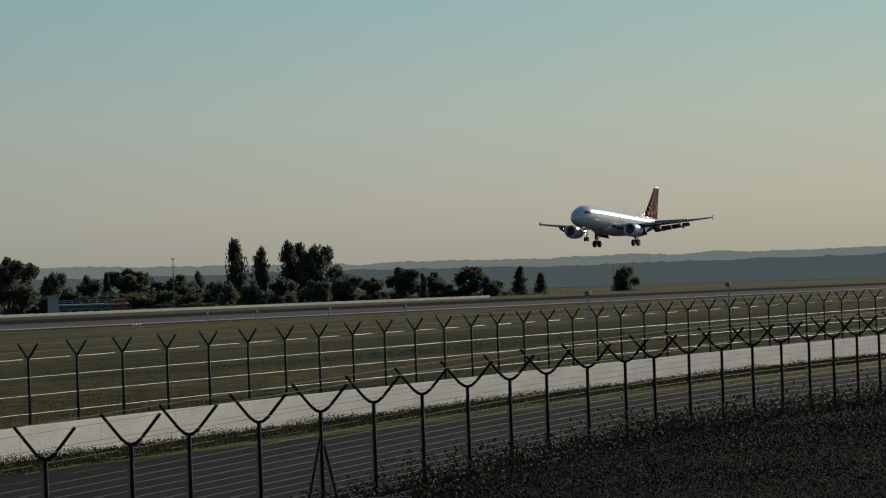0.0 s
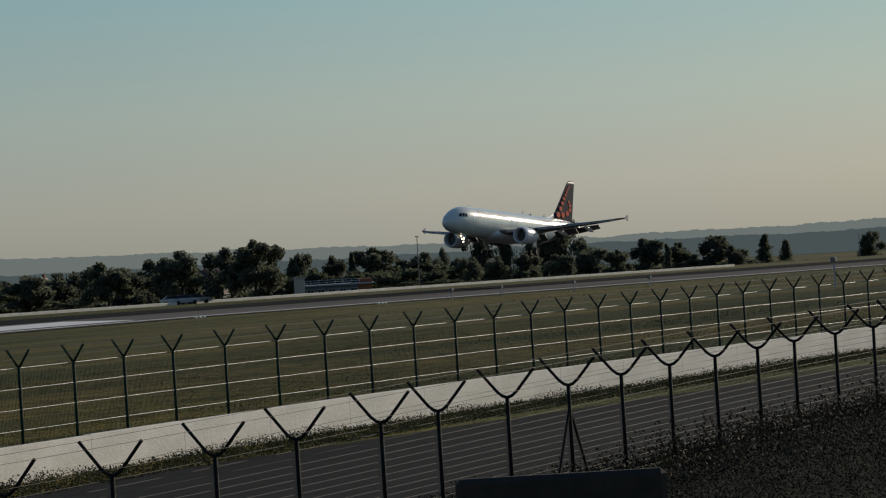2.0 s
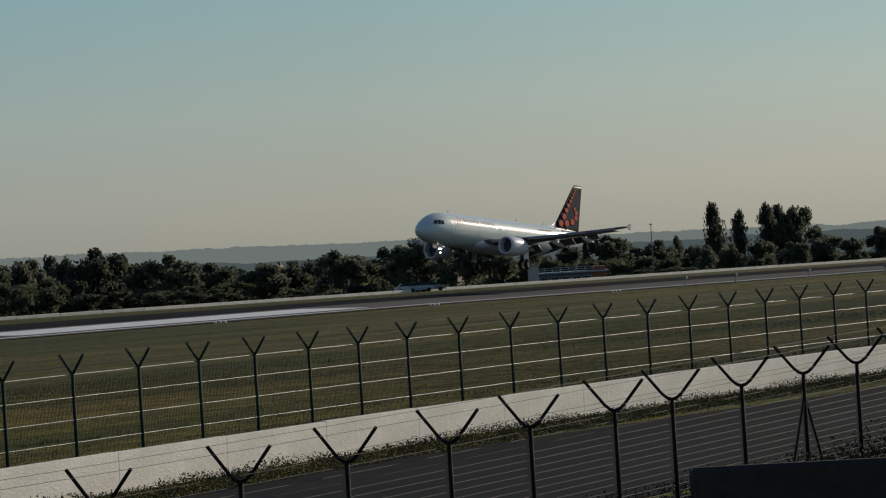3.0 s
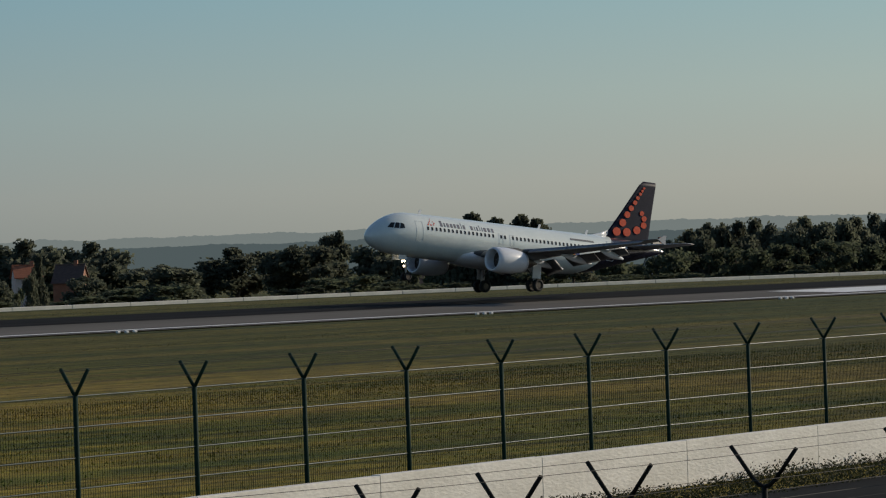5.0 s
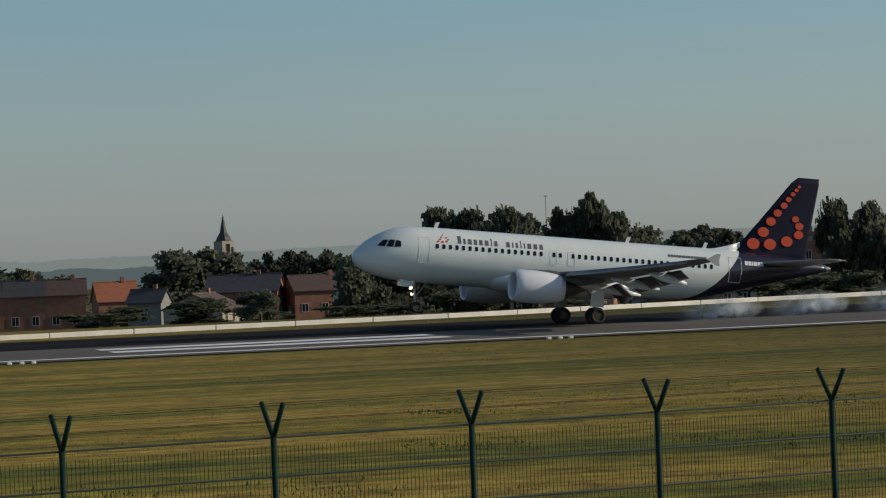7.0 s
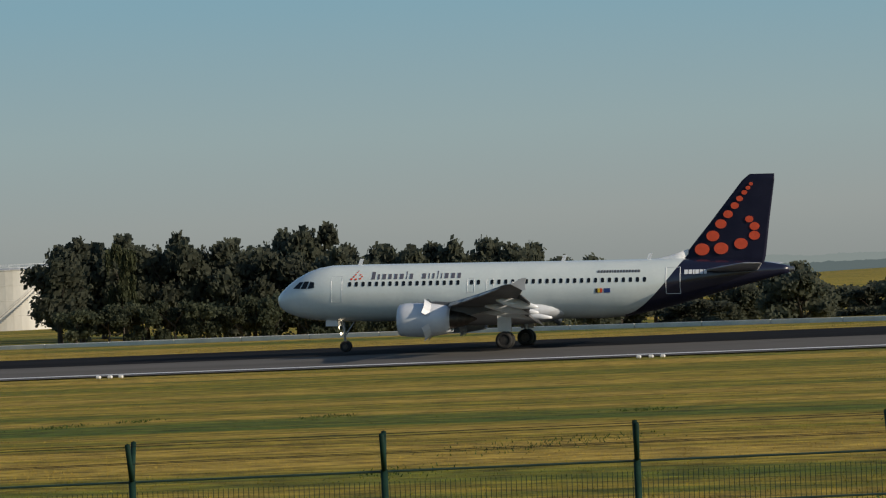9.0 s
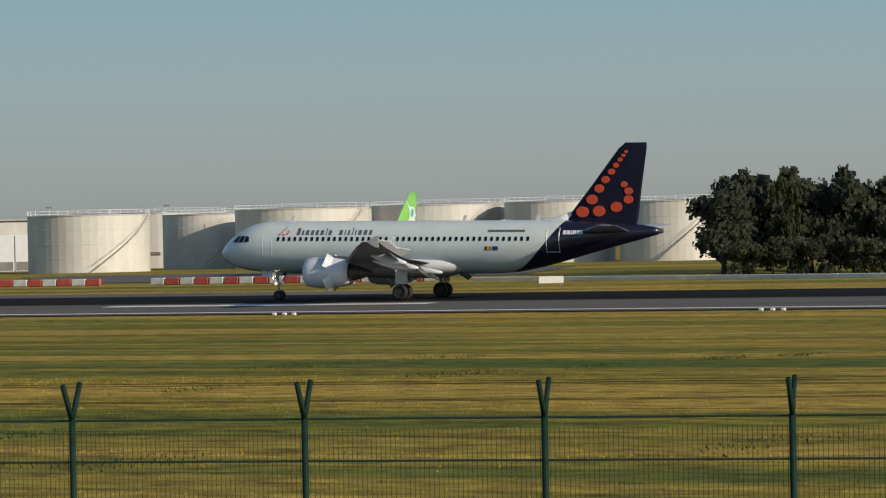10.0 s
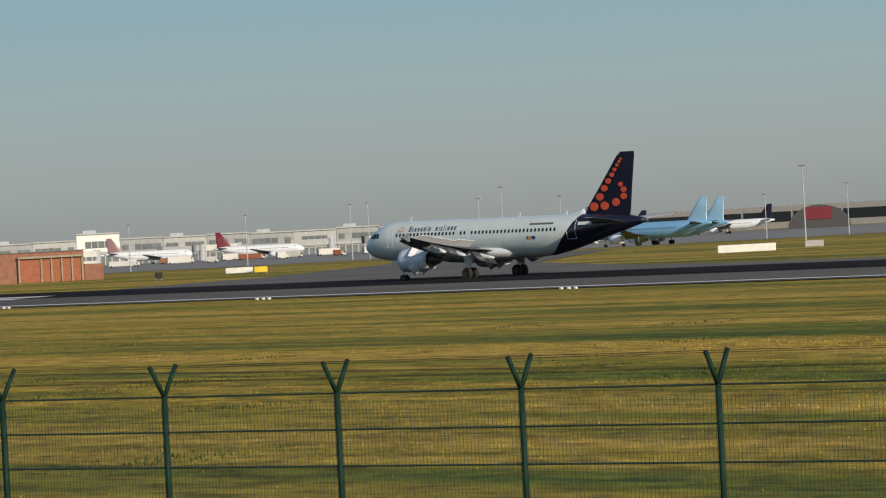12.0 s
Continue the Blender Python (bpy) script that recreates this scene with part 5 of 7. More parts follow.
def build_manor():
    """Old brick house with a pyramid-roofed turret and stepped gables."""
    r = 520
    p = bearing(-23.55, r)
    g = ground_z(p.x, p.y)
    z = lambda el: EYE + r * math.tan(radians(el)) - g
    c = thing("manor", "old red-brick manor with a slate turret and stepped gables", "house", pose(p.x, p.y, g, 0, 0, -23))
    part("turret", box(-4.4, -1.4, -1.5, 1.5, -.5, z(.40), .05), BRICK, c)
    bm = bmesh.new()
    loft(bm, [[(-2.9 + sx * q, sy * q, zz) for sx, sy in ((-1, -1), (1, -1), (1, 1), (-1, 1))] for q, zz in ((1.85, z(.39)), (.05, z(.62)))])
    part("turret_roof", bm, SLATE, c)
    part("wall", box(-1.4, 3.2, -3, 4, -.5, z(.0), .05), BRICK, c)
    for k in range(5):
        part("gable_step", box(-1.2 + k * .45, 3.0 - k * .45, -3.05, -2.6, z(0) + k * .75, z(0) + (k + 1) * .75, .03), CREAM if k % 2 else BRICK, c)
    for k, (wx, wz) in enumerate(((-2.9, 4), (-2.9, 8), (0, 3), (1.8, 3), (.9, z(0) - 2))):
        window_on(c, wx, -1.51 if wx < -2 else -3.01, wz, .9, 1.4)
    q = bearing(-24.72, 540)
    h = thing("gabled_house", "grey house with a pale stepped gable", "house", pose(q.x, q.y, ground_z(q.x, q.y), 0, 0, -24))
    hh = EYE + 540 * math.tan(radians(-.08)) - ground_z(q.x, q.y)
    part("wall", box(-2, 2, -3, 5, -.5, hh, .05), GREY_RENDER, h)
    for k in range(5):
        part("gable_step", box(-1.9 + k * .4, 1.9 - k * .4, -3.05, -2.7, hh + k * .62, hh + (k + 1) * .62, .03), CREAM, h)
    for wx in (-1, 1):
        window_on(h, wx, -3.01, hh - 2.2, .9, 1.4)


build_manor()


def build_church_tower():
    """Square stone tower with a steep pyramid roof and a cross."""
    x, y, _ = bearing(-28.11, 800)
    g = ground_z(x, y)
    z = lambda el: EYE + 800 * math.tan(radians(el)) - g
    c = thing("church", "old stone church tower with a steep dark pyramid roof", "church", pose(x, y, g, 0, 0, -20))
    e = z(.44)
    part("tower", box(-3.4, 3.4, -3.4, 3.4, -1, e, .1), STONE, c)
    bm = bmesh.new()
    loft(bm, [[(sx * r, sy * r, zz) for sx, sy in ((-1, -1), (1, -1), (1, 1), (-1, 1))] for r, zz in ((3.9, e - .1), (3.3, e + .8), (.12, z(1.0)))])
    part("spire", bm, SLATE, c)
    bm = bmesh.new()
    add_tube(bm, (0, 0, z(.99)), (0, 0, z(1.1)), .07)
    add_box(bm, -.5, .5, -.05, .05, z(1.06), z(1.07))
    part("cross", bm, DARK_METAL, c)
    for k in range(4):
        for s in (-1.2, 1.2):
            part("belfry_opening", box(s - .55, s + .55, -3.46, -3.3, e - 4.2, e - 1.4, .03), GLASS_DARK, c, m=pose(0, 0, 0, 0, 0, 90 * k))
    bm = bmesh.new()
    loft(bm, [[(px, py, pz) for py, pz in ((-5, 0), (5, 0), (5, 6), (0, 11), (-5, 6))] for px in (3.3, 22)])
    part("nave", bm, STONE, c)
    bm = bmesh.new()
    loft(bm, [[(px, py, pz) for py, pz in ((-5.6, 5.7), (0, 11.3), (5.6, 5.7), (5.6, 5.5), (0, 11.0), (-5.6, 5.5))] for px in (3.5, 22.3)])
    part("nave_roof", bm, SLATE, c)


def build_spire_church():
    x, y, _ = bearing(-13.66, 1000)
    g = ground_z(x, y)
    z = lambda el: EYE + 1000 * math.tan(radians(el)) - g
    c = thing("church", "pale stone church tower with a slender dark spire", "church", pose(x, y, g, 0, 0, 20))
    part("tower", box(-2.2, 2.2, -2.2, 2.2, -1, z(.48), .08), STONE, c)
    for s in (-1, 1):
        part("buttress", box(s * 2.0 - .4, s * 2.0 + .4, -2.6, -2.0, -1, z(.38), .05), STONE, c)
    part("louvre", box(-.7, .7, -2.27, -2.1, z(.25), z(.43), .03), GLASS_DARK, c)
    bm = bmesh.new()
    loft(bm, [[(r * math.cos(radians(45 * k + 22)), r * math.sin(radians(45 * k + 22)), zz) for k in range(8)] for r, zz in ((2.5, z(.48)), (1.9, z(.56)), (1.15, z(.62)), (.08, z(.93)))])
    part("spire", bm, SLATE, c)


TOWER_WHITE = mat("tower_concrete", (0.60, 0.58, 0.53), 0.8, c2=(0.54, 0.52, 0.48), scale=0.15, fine=2, fine_amt=0.06)


def build_control_tower():
    x, y, _ = bearing(-4.06, 1350)
    g = ground_z(x, y)
    z = lambda el: EYE + 1350 * math.tan(radians(el)) - g
    c = thing("control_tower", "tall white airport control tower with a glazed cab", "control tower", pose(x, y, g, 0, 0, 38))
    part("shaft", box(-3.5, 3.5, -3.5, 3.5, -1, z(1.26), .4), TOWER_WHITE, c)
    for el, up in ((1.24, 1.8), (1.34, 1.8), (1.45, 2.4)):
        part("deck", box(-6.5, 6.5, -6.5, 6.5, z(el), z(el) + up, .3), TOWER_WHITE, c)
        part("deck_glazing", box(-6.2, 6.2, -6.2, 6.2, z(el) + up, z(el) + up + .7), GLASS_DARK, c)
    for el, q in ((1.13, 5.4), (.91, 5.0)):
        part("balcony", box(-q, q, -q, q, z(el) - .3, z(el) + .4, .1), TOWER_WHITE, c)
        part("balcony_room", box(-q + 1, q - 1, -q + 1, q - 1, z(el) + .4, z(el) + 2.2, .1), GREY_RENDER, c)
    bm = bmesh.new()
    loft(bm, [[(sx * q, sy * q, zz) for sx, sy in ((-1, -1), (1, -1), (1, 1), (-1, 1))] for q, zz in ((4.4, z(1.57)), (4.9, z(1.70)), (6.0, z(1.93)))])
    part("cab_glazing", bm, GLASS_DARK, c)
    part("cab_rail", box(-4.75, 4.75, -4.75, 4.75, z(1.665), z(1.69), .1), GREY_RENDER, c)
    part("cab_roof", box(-6.4, 6.4, -6.4, 6.4, z(1.93), z(1.98), .4), GREY_RENDER, c)
    part("radome", tube((0, 0, z(1.98)), (0, 0, z(2.04)), 1.8, 1.0, 12), TOWER_WHITE, c)
    part("antenna", tube((0, 0, z(2.03)), (0, 0, z(2.09)), .12, n=6), METAL, c)


def build_gantry(az, r, el_top, el_base, w, n, label):
    """Tall red and white lattice frame."""
    p = bearing(az, r)
    g = ground_z(p.x, p.y)
    top = EYE + r * math.tan(radians(el_top)) - g
    c = thing("aerial_frame", label, "aerial", pose(p.x, p.y, g, 0, 0, az))
    for i in range(n):
        x = -w / 2 + w * i / (n - 1)
        for k in range(8):
            part("mast_section", tube((x, 0, top * k / 8), (x, 0, top * (k + 1) / 8), .28, n=6), RED_DOT if k % 2 else WHITE_PAINT, c)
    for zz in (top, top - 1.2):
        part("crossbar", tube((-w / 2, 0, zz), (w / 2, 0, zz), .22, n=6), RED_DOT, c)


build_church_tower()
build_spire_church()
build_control_tower()
def build_crane():
    """Slender lattice crane behind the church."""
    p = bearing(-27.2, 900)
    g = ground_z(p.x, p.y)
    top = EYE + 900 * math.tan(radians(.50)) - g
    c = thing("tower_crane", "slender pale tower crane behind the church", "crane", pose(p.x, p.y, g, 0, 0, -27))
    bm = bmesh.new()
    for sx in (-.6, .6):
        for sy in (-.6, .6):
            add_tube(bm, (sx, sy, 0), (sx, sy, top + 1.2), .09, n=4)
    for k in range(int(top / 1.6)):
        add_tube(bm, (-.6, -.6, k * 1.6), (.6, -.6, k * 1.6 + 1.6), .06, n=4)
    part("tower", bm, GREY_RENDER, c)
    bm = bmesh.new()
    for zz in (0, .9):
        add_tube(bm, (-3, 0, top + zz * .5), (11, 0, top + .8 + zz), .09, n=4)
    for k in range(10):
        add_tube(bm, (-2 + k * 1.3, 0, top + .06 * k), (-1.4 + k * 1.3, 0, top + .9 + .06 * k), .06, n=4)
    part("jib", bm, GREY_RENDER, c)


build_crane()
build_gantry(-6.15, 1100, .68, 0, 11, 3, "red and white lattice aerial frame behind the village")
build_gantry(-5.58, 1120, .67, 0, 11, 3, "red and white lattice aerial frame behind the village")


def build_pole(x, y, h, r, material, label, arm=0.0, group="masts"):
    c = thing("mast", label, "mast", pose(x, y, ground_z(x, y)), group)
    part("pole", tube((0, 0, -.2), (0, 0, h), r, r * .55, 8), material, c)
    if arm:
        part("lamp_head", box(-arm, arm, -.12, .12, h - .15, h + .12, .03), material, c)
    return c


for az, r, h in ((-57.96, 700, 13.2), (-19.2, 900, 27), (-5.1, 640, 14), (-65.5, 900, 9)):
    p = bearing(az, r)
    build_pole(p.x, p.y, h, .14, GREY_RENDER, "thin grey lamp mast", .5)


def build_long_building():
    """Low flat-roofed building with railings and a brick end."""
    p = bearing(-56.55, 620)
    c = thing("low_building", "long low dark building with a railed roof and brick end", "building", pose(p.x, p.y, ground_z(p.x, p.y), 0, 0, -56.6))
    k = 620 / 5908
    w = 122 * k
    g = ground_z(p.x, p.y)
    top = EYE + 620 * math.tan(radians(-.41)) - g
    part("main_block", box(-w / 2, w / 2 - 2.6, -4, 4, -1, top - .6, .05), GREY_RENDER, c)
    # the end's sunlit look is in its colour: orange tile in place of brick
    part("brick_end", box(w / 2 - 2.6, w / 2, -4.1, 4.1, -1, top + .4, .05), ORANGE_TILE, c)
    part("roof_slab", box(-w / 2 - .4, w / 2 + .4, -4.5, 4.5, top - .6, top - .3, .04), PALE_SHEET, c)
    for i in range(8):
        part("rail_post", tube((-w / 2 + 1.5 * i, -4.2, top - .3), (-w / 2 + 1.5 * i, -4.2, top + .5), .04, n=5), WHITE_PAINT, c)
    for zz in (.1, .5):
        part("rail", tube((-w / 2, -4.2, top + zz), (w / 2 - 2.6, -4.2, top + zz), .04, n=5), WHITE_PAINT, c)
    for i in range(5):
        window_on(c, -w / 2 + 1.4 + 2.0 * i, -4.01, top - 2.2, 1.3, 1.0)
    hut = bearing(-55.9, 560)
    h = thing("white_hut", "small white equipment hut beside the runway", "hut", pose(hut.x, hut.y, ground_z(hut.x, hut.y), 0, 0, -56))
    part("hut_wall", box(-.9, .9, -.8, .8, -.5, 2.9, .04), WHITE_RENDER, h)
    part("hut_roof", box(-1.1, 1.1, -1, 1, 2.9, 3.05, .03), PALE_SHEET, h)


build_long_building()


# low pale wall beyond the runway, with slabs
BARRIER_PALE = mat("pale_barrier_concrete", (0.74, 0.71, 0.62), 0.8, c2=(0.62, 0.60, 0.53), scale=0.5, fine=6, fine_amt=0.12, bump=0.15)


def build_far_wall():
    c = thing("far_barrier", "long low pale concrete barrier beyond the runway grass", "wall", kind="structure")
    me = finish(box(.03, 7.97, -.25, .25, -.3, .42, .05), "barrier_slab", BARRIER_PALE)
    pts = along([(-150, 340), (-74, 320), (-10, 282), (45, 279), (95, 292), (130, 307), (180, 320), (260, 318), (360, 309), (600, 300)], 8.0)
    for (x, y, h), (x2, y2, h2) in zip(pts, pts[1:]):
        part("barrier_slab", me, None, c, m=pose(x, y, ground_z(x, y), 0, 0, math.degrees(math.atan2(y2 - y, x2 - x))))


build_far_wall()


def build_car(x, y, heading, paint, label):
    c = thing("car", label, "car", pose(x, y, ground_z(x, y), 0, 0, heading), "parked cars")
    bm = bmesh.new()
    loft(bm, [[(px, sy, pz) for sy, pz in ((-.85, .3), (.85, .3), (.88, .75), (.82, ht), (-.82, ht), (-.88, .75))] for px, ht in ((-2.1, .8), (-1.9, .95), (-1.0, 1.0), (1.2, 1.0), (2.0, .9), (2.15, .7))])
    part("car_body", bm, paint, c, smooth=False)
    bm = bmesh.new()
    loft(bm, [[(px, sy * k, pz) for sy, pz in ((-.8, .95), (.8, .95), (.66, ht), (-.66, ht))] for px, ht, k in ((-1.7, 1.0, 1), (-1.1, 1.45, .95), (.4, 1.48, .95), (1.2, 1.0, 1))])
    part("glasshouse", bm, GLASS_DARK, c)
    for px in (-1.3, 1.3):
        for sy in (-.8, .8):
            part("car_wheel", tube((px, sy - .1, .32), (px, sy + .1, .32), .32, n=12), TYRE, c)


for i, (az, r, pm) in enumerate(((-31.1, 470, WHITE_RENDER), (-31.5, 472, GREY_RENDER), (-31.8, 470, WHITE_RENDER), (-53.75, 520, WHITE_RENDER), (-53.95, 520, PALE_SHEET), (-54.15, 522, GREY_RENDER))):
    p = bearing(az, r)
    build_car(p.x, p.y, az + 5, pm, "parked pale car beyond the runway")


# ---- airport side: tanks, parked airliners, hangars, terminal ----
TANK_WHITE = mat("tank_white", (0.60, 0.585, 0.54), 0.6, c2=(0.50, 0.485, 0.44), scale=0.25, stretch=(1, 1, .35), fine=2.5, fine_amt=0.1)
TANK_ROOF = mat("tank_grey", (0.45, 0.45, 0.44), 0.6, c2=(0.36, 0.36, 0.35), scale=0.4)
RED_BARRIER = mat("barrier_red", (0.50, 0.085, 0.055), 0.6, c2=(0.40, 0.07, 0.05), scale=1.5, fine_amt=0.2)
WHITE_BARRIER = mat("barrier_white", (0.70, 0.69, 0.66), 0.6, c2=(0.56, 0.55, 0.52), scale=1.5, fine_amt=0.2)
BOARD_WHITE = mat("board_white", (0.78, 0.77, 0.72), 0.6, c2=(0.70, 0.69, 0.64), scale=1.0, fine_amt=0.06)


def build_tank(az, r, rad, el_top, label="white cylindrical fuel storage tank with a railed roof", cone=False):
    p = bearing(az, r)
    g = ground_z(p.x, p.y)
    h = EYE + r * math.tan(radians(el_top)) - g
    c = thing("storage_tank", label, "tank", pose(p.x, p.y, g, 0, 0, az * 3), "fuel tanks")
    bm = bmesh.new()
    n = 48
    prof = ((rad, -.3), (rad, h * .245), (rad + .04, h * .25), (rad, h * .255), (rad, h * .495), (rad + .04, h * .5), (rad, h * .505), (rad, h * .745), (rad + .04, h * .75), (rad, h * .755), (rad, h), (rad + .15, h), (rad + .15, h + .12), (rad - .1, h + .12))
    rows = [[bm.verts.new((pr * math.cos(2 * math.pi * i / n), pr * math.sin(2 * math.pi * i / n), pz)) for pr, pz in prof] for i in range(n)]
    for i in range(n):
        for j in range(len(prof) - 1):
            bm.faces.new((rows[i][j], rows[(i + 1) % n][j], rows[(i + 1) % n][j + 1], rows[i][j + 1]))
    part("shell", bm, TANK_WHITE, c, smooth=False)
    bm = bmesh.new()
    top = h + (rad * .22 if cone else rad * .05)
    loft(bm, [[(pr * math.cos(2 * math.pi * i / n), pr * math.sin(2 * math.pi * i / n), pz) for i in range(n)] for pr, pz in ((rad + .05, h + .08), (rad * .5, (h + top) / 2 + .05), (.3, top))])
    roof = part("roof", bm, TANK_ROOF, c)
    if cone:
        for k in range(14):
            a = 2 * math.pi * k / 14
            part("roof_rib", tube((rad * math.cos(a), rad * math.sin(a), h + .2), (.5 * math.cos(a), .5 * math.sin(a), top + .25), .12, n=5), WHITE_PAINT, roof)
    # handrail
    bm = bmesh.new()
    m = 36
    for k in range(m):
        a, b = 2 * math.pi * k / m, 2 * math.pi * (k + 1) / m
        pa, pb = Vector((rad * math.cos(a), rad * math.sin(a), h)), Vector((rad * math.cos(b), rad * math.sin(b), h))
        add_tube(bm, pa, pa + Vector((0, 0, 1.0)), .04, n=4)
        for zz in (.5, 1.0):
            add_tube(bm, pa + Vector((0, 0, zz)), pb + Vector((0, 0, zz)), .035, n=4, cap=False)
    part("handrail", bm, WHITE_PAINT, c)
    # spiral stair
    bm = bmesh.new()
    for k in range(30):
        a = radians(-150 + 70 * k / 30)
        add_box(bm, rad + .05, rad + .75, -.14, .14, h * k / 30, h * k / 30 + .05, m=pose(0, 0, 0, 0, 0, math.degrees(a)))
    tagged(part("stair", bm, GREY_RENDER, c), kind="stuff")
    bm = bmesh.new()
    for k in range(30):
        a, b = radians(-150 + 70 * k / 30), radians(-150 + 70 * (k + 1) / 30)
        add_tube(bm, ((rad + .75) * math.cos(a), (rad + .75) * math.sin(a), h * k / 30 + 1), ((rad + .75) * math.cos(b), (rad + .75) * math.sin(b), h * (k + 1) / 30 + 1), .035, n=4)
    part("stair_rail", bm, GREY_RENDER, c)
    part("stub_pipe", tube((rad * .85, -rad * .6, h * .3), (rad * 1.05, -rad * .75, h * .3), .3, n=10), DARK_METAL, c)


for az, r, rad, el in ((30.34, 590, 10.7, .42), (28.3, 620, 8.5, .40), (26.7, 600, 12.0, .46), (24.36, 610, 12.2, .48), (22.28, 600, 9.9, .50), (20.3, 590, 9.8, .47), (19.4, 660, 10, .44), (29.0, 690, 12, .44), (25.6, 700, 12, .44), (23.2, 700, 11, .44)):
    build_tank(az, r, rad, el)
build_tank(23.2, 555, 6.6, .03, "small white tank with a ribbed conical roof", True)


def painted(name, c):
    return mat(name, c, 0.35, c2=tuple(v * .9 for v in c), scale=0.6, fine_amt=0.06, coat=0.3)


def fin_material(name, cols):
    """Fin colours in blended swirls."""
    m = painted(name, cols[0])
    n, l = m.node_tree.nodes, m.node_tree.links
    tc = n.new("ShaderNodeTexCoord")
    w = n.new("ShaderNodeTexNoise")
    w.inputs["Scale"].default_value, w.inputs["Detail"].default_value, w.inputs["Distortion"].default_value = .30, 1, 1.0
    l.new(tc.outputs["Object"], w.inputs[0])
    r = ramp_node(n, [(.38 + .24 * i / max(1, len(cols) - 1), c) for i, c in enumerate(cols)])
    r.color_ramp.interpolation = "EASE"
    l.new(w.outputs[0], r.inputs[0])
    l.new(r.outputs[0], n["Principled BSDF"].inputs["Base Color"])
    return m


def parked_airliner(az, r, heading, label, hull_m, fin_m, scale=1.0, bars=None, belly_m=None, group="parked airliners"):
    """A standing twin-jet; its nose points to -x before it is turned."""
    p = bearing(az, r)
    a = thing("parked_airliner", label, "airliner", pose(p.x, p.y, ground_z(p.x, p.y), 0, 0, heading) @ Matrix.Diagonal((scale, scale, scale, 1)), group)
    bm = bmesh.new()
    xs = [0, .12, .4, .9, 1.6, 2.4, 3.2, 4.2, 5.4, 6.8, 8, 12, 16, 20, 24, 26, 28, 30, 32, 34, 35.8, 37, 37.45]
    loft(bm, [ring_x(x - GEAR_X, 0, *body_section(x), n=20) for x in xs])
    part("fuselage", bm, hull_m, a, smooth=True)
    if belly_m:
        bm = bmesh.new()
        loft(bm, [[(x - GEAR_X, (body_section(x)[1] + .02) * math.cos(t), body_section(x)[0] + (body_section(x)[2] + .02) * math.sin(t)) for t in [radians(v) for v in range(200, 341, 14)]] for x in xs[2:-2]], close=False)
        part("belly_band", bm, belly_m, a, smooth=True)
    bm = bmesh.new()
    secs = ((4.9, 28.9, 7.6, .09), (6.0, 30.2, 5.9, .09), (8.5, 32.1, 4.15, .085), (11.75, 34.6, 1.95, .06))
    loft(bm, [[(x, w, z) for (x, _, w) in wing_rings([(0, xl, c, 0, th)], 12)[0]] for z, xl, c, th in secs])
    part("fin", bm, fin_m, a, smooth=True)
    for s in (-1, 1):
        bm = bmesh.new()
        loft(bm, wing_rings([(s * 1.2, 11.2, 8.0, 2.55, .13), (s * 6.4, 14.35, 4.75, 3.02, .115), (s * 16.6, 20.3, 1.5, 4.34, .10)], 12))
        part("wing", bm, WING_GREY, a, smooth=True)
        bm = bmesh.new()
        loft(bm, wing_rings([(s * .6, 31.2, 4.1, 5.0, .09), (s * 6.05, 34.75, 1.55, 5.5, .08)], 10))
        part("tailplane", bm, WING_GREY, a, smooth=True)
        bm = bmesh.new()
        prof = ((10.55, .93), (10.6, 1.11), (12.0, 1.22), (13.0, 1.16), (14.3, .93), (14.0, .5), (12.0, .9), (10.9, .90))
        rows = [[bm.verts.new((x - GEAR_X, s * 5.75 + q * math.cos(2 * math.pi * i / 18), 1.92 + q * math.sin(2 * math.pi * i / 18))) for x, q in prof] for i in range(18)]
        for i in range(18):
            for j in range(len(prof)):
                bm.faces.new((rows[i][j], rows[i][(j + 1) % len(prof)], rows[(i + 1) % 18][(j + 1) % len(prof)], rows[(i + 1) % 18][j]))
        e = part("engine", bm, WHITE_PAINT, a, smooth=True)
        part("fan", tube((11.3 - GEAR_X, s * 5.75, 1.92), (11.5 - GEAR_X, s * 5.75, 1.92), .88, n=16), DARK_METAL, e)
        part("main_gear", tube((0, s * 3.8, .5), (0, s * 3.7, 2.6), .16, n=8), METAL, a)
        for d in (-.46, .46):
            part("wheel", tube((0, s * 3.8 + d - .2, .58), (0, s * 3.8 + d + .2, .58), .58, n=16), TYRE, a)
        part("nose_wheel", tube((5.07 - GEAR_X, s * .25 - .1, .38), (5.07 - GEAR_X, s * .25 + .1, .38), .38, n=14), TYRE, a)
        # strip of cabin windows, each a small pane
        bm = bmesh.new()
        for i in range(40):
            x = 6.9 + i * .533
            q = [bm.verts.new(hull_point(x + ux, 4.22 + uz, s, .012)) for ux, uz in ((-.11, -.16), (.11, -.16), (.11, .16), (-.11, .16))]
            bm.faces.new(q)
        tagged(part("cabin_glazing", bm, GLASS_DARK, a), kind="stuff")
        q = bmesh.new()
        q.faces.new([q.verts.new(hull_point(x, z, s, .015)) for x, z in ((2.1, 4.35), (3.9, 4.4), (3.9, 4.84), (2.7, 4.86))])
        part("cockpit_window", q, GLASS_DARK, a)
        if bars:
            blocks_on_hull(a, "name_bar", 8.0, 3.9 if bars[1] else 4.6, [.9, .5, .7, .7, .5, .6, .5], 1.2 if bars[1] else .5, .12, bars[0], "bar of a painted name", s)
    part("nose_gear", tube((5.07 - GEAR_X, 0, .4), (4.9 - GEAR_X, 0, 2.2), .1, n=8), METAL, a)
    return a


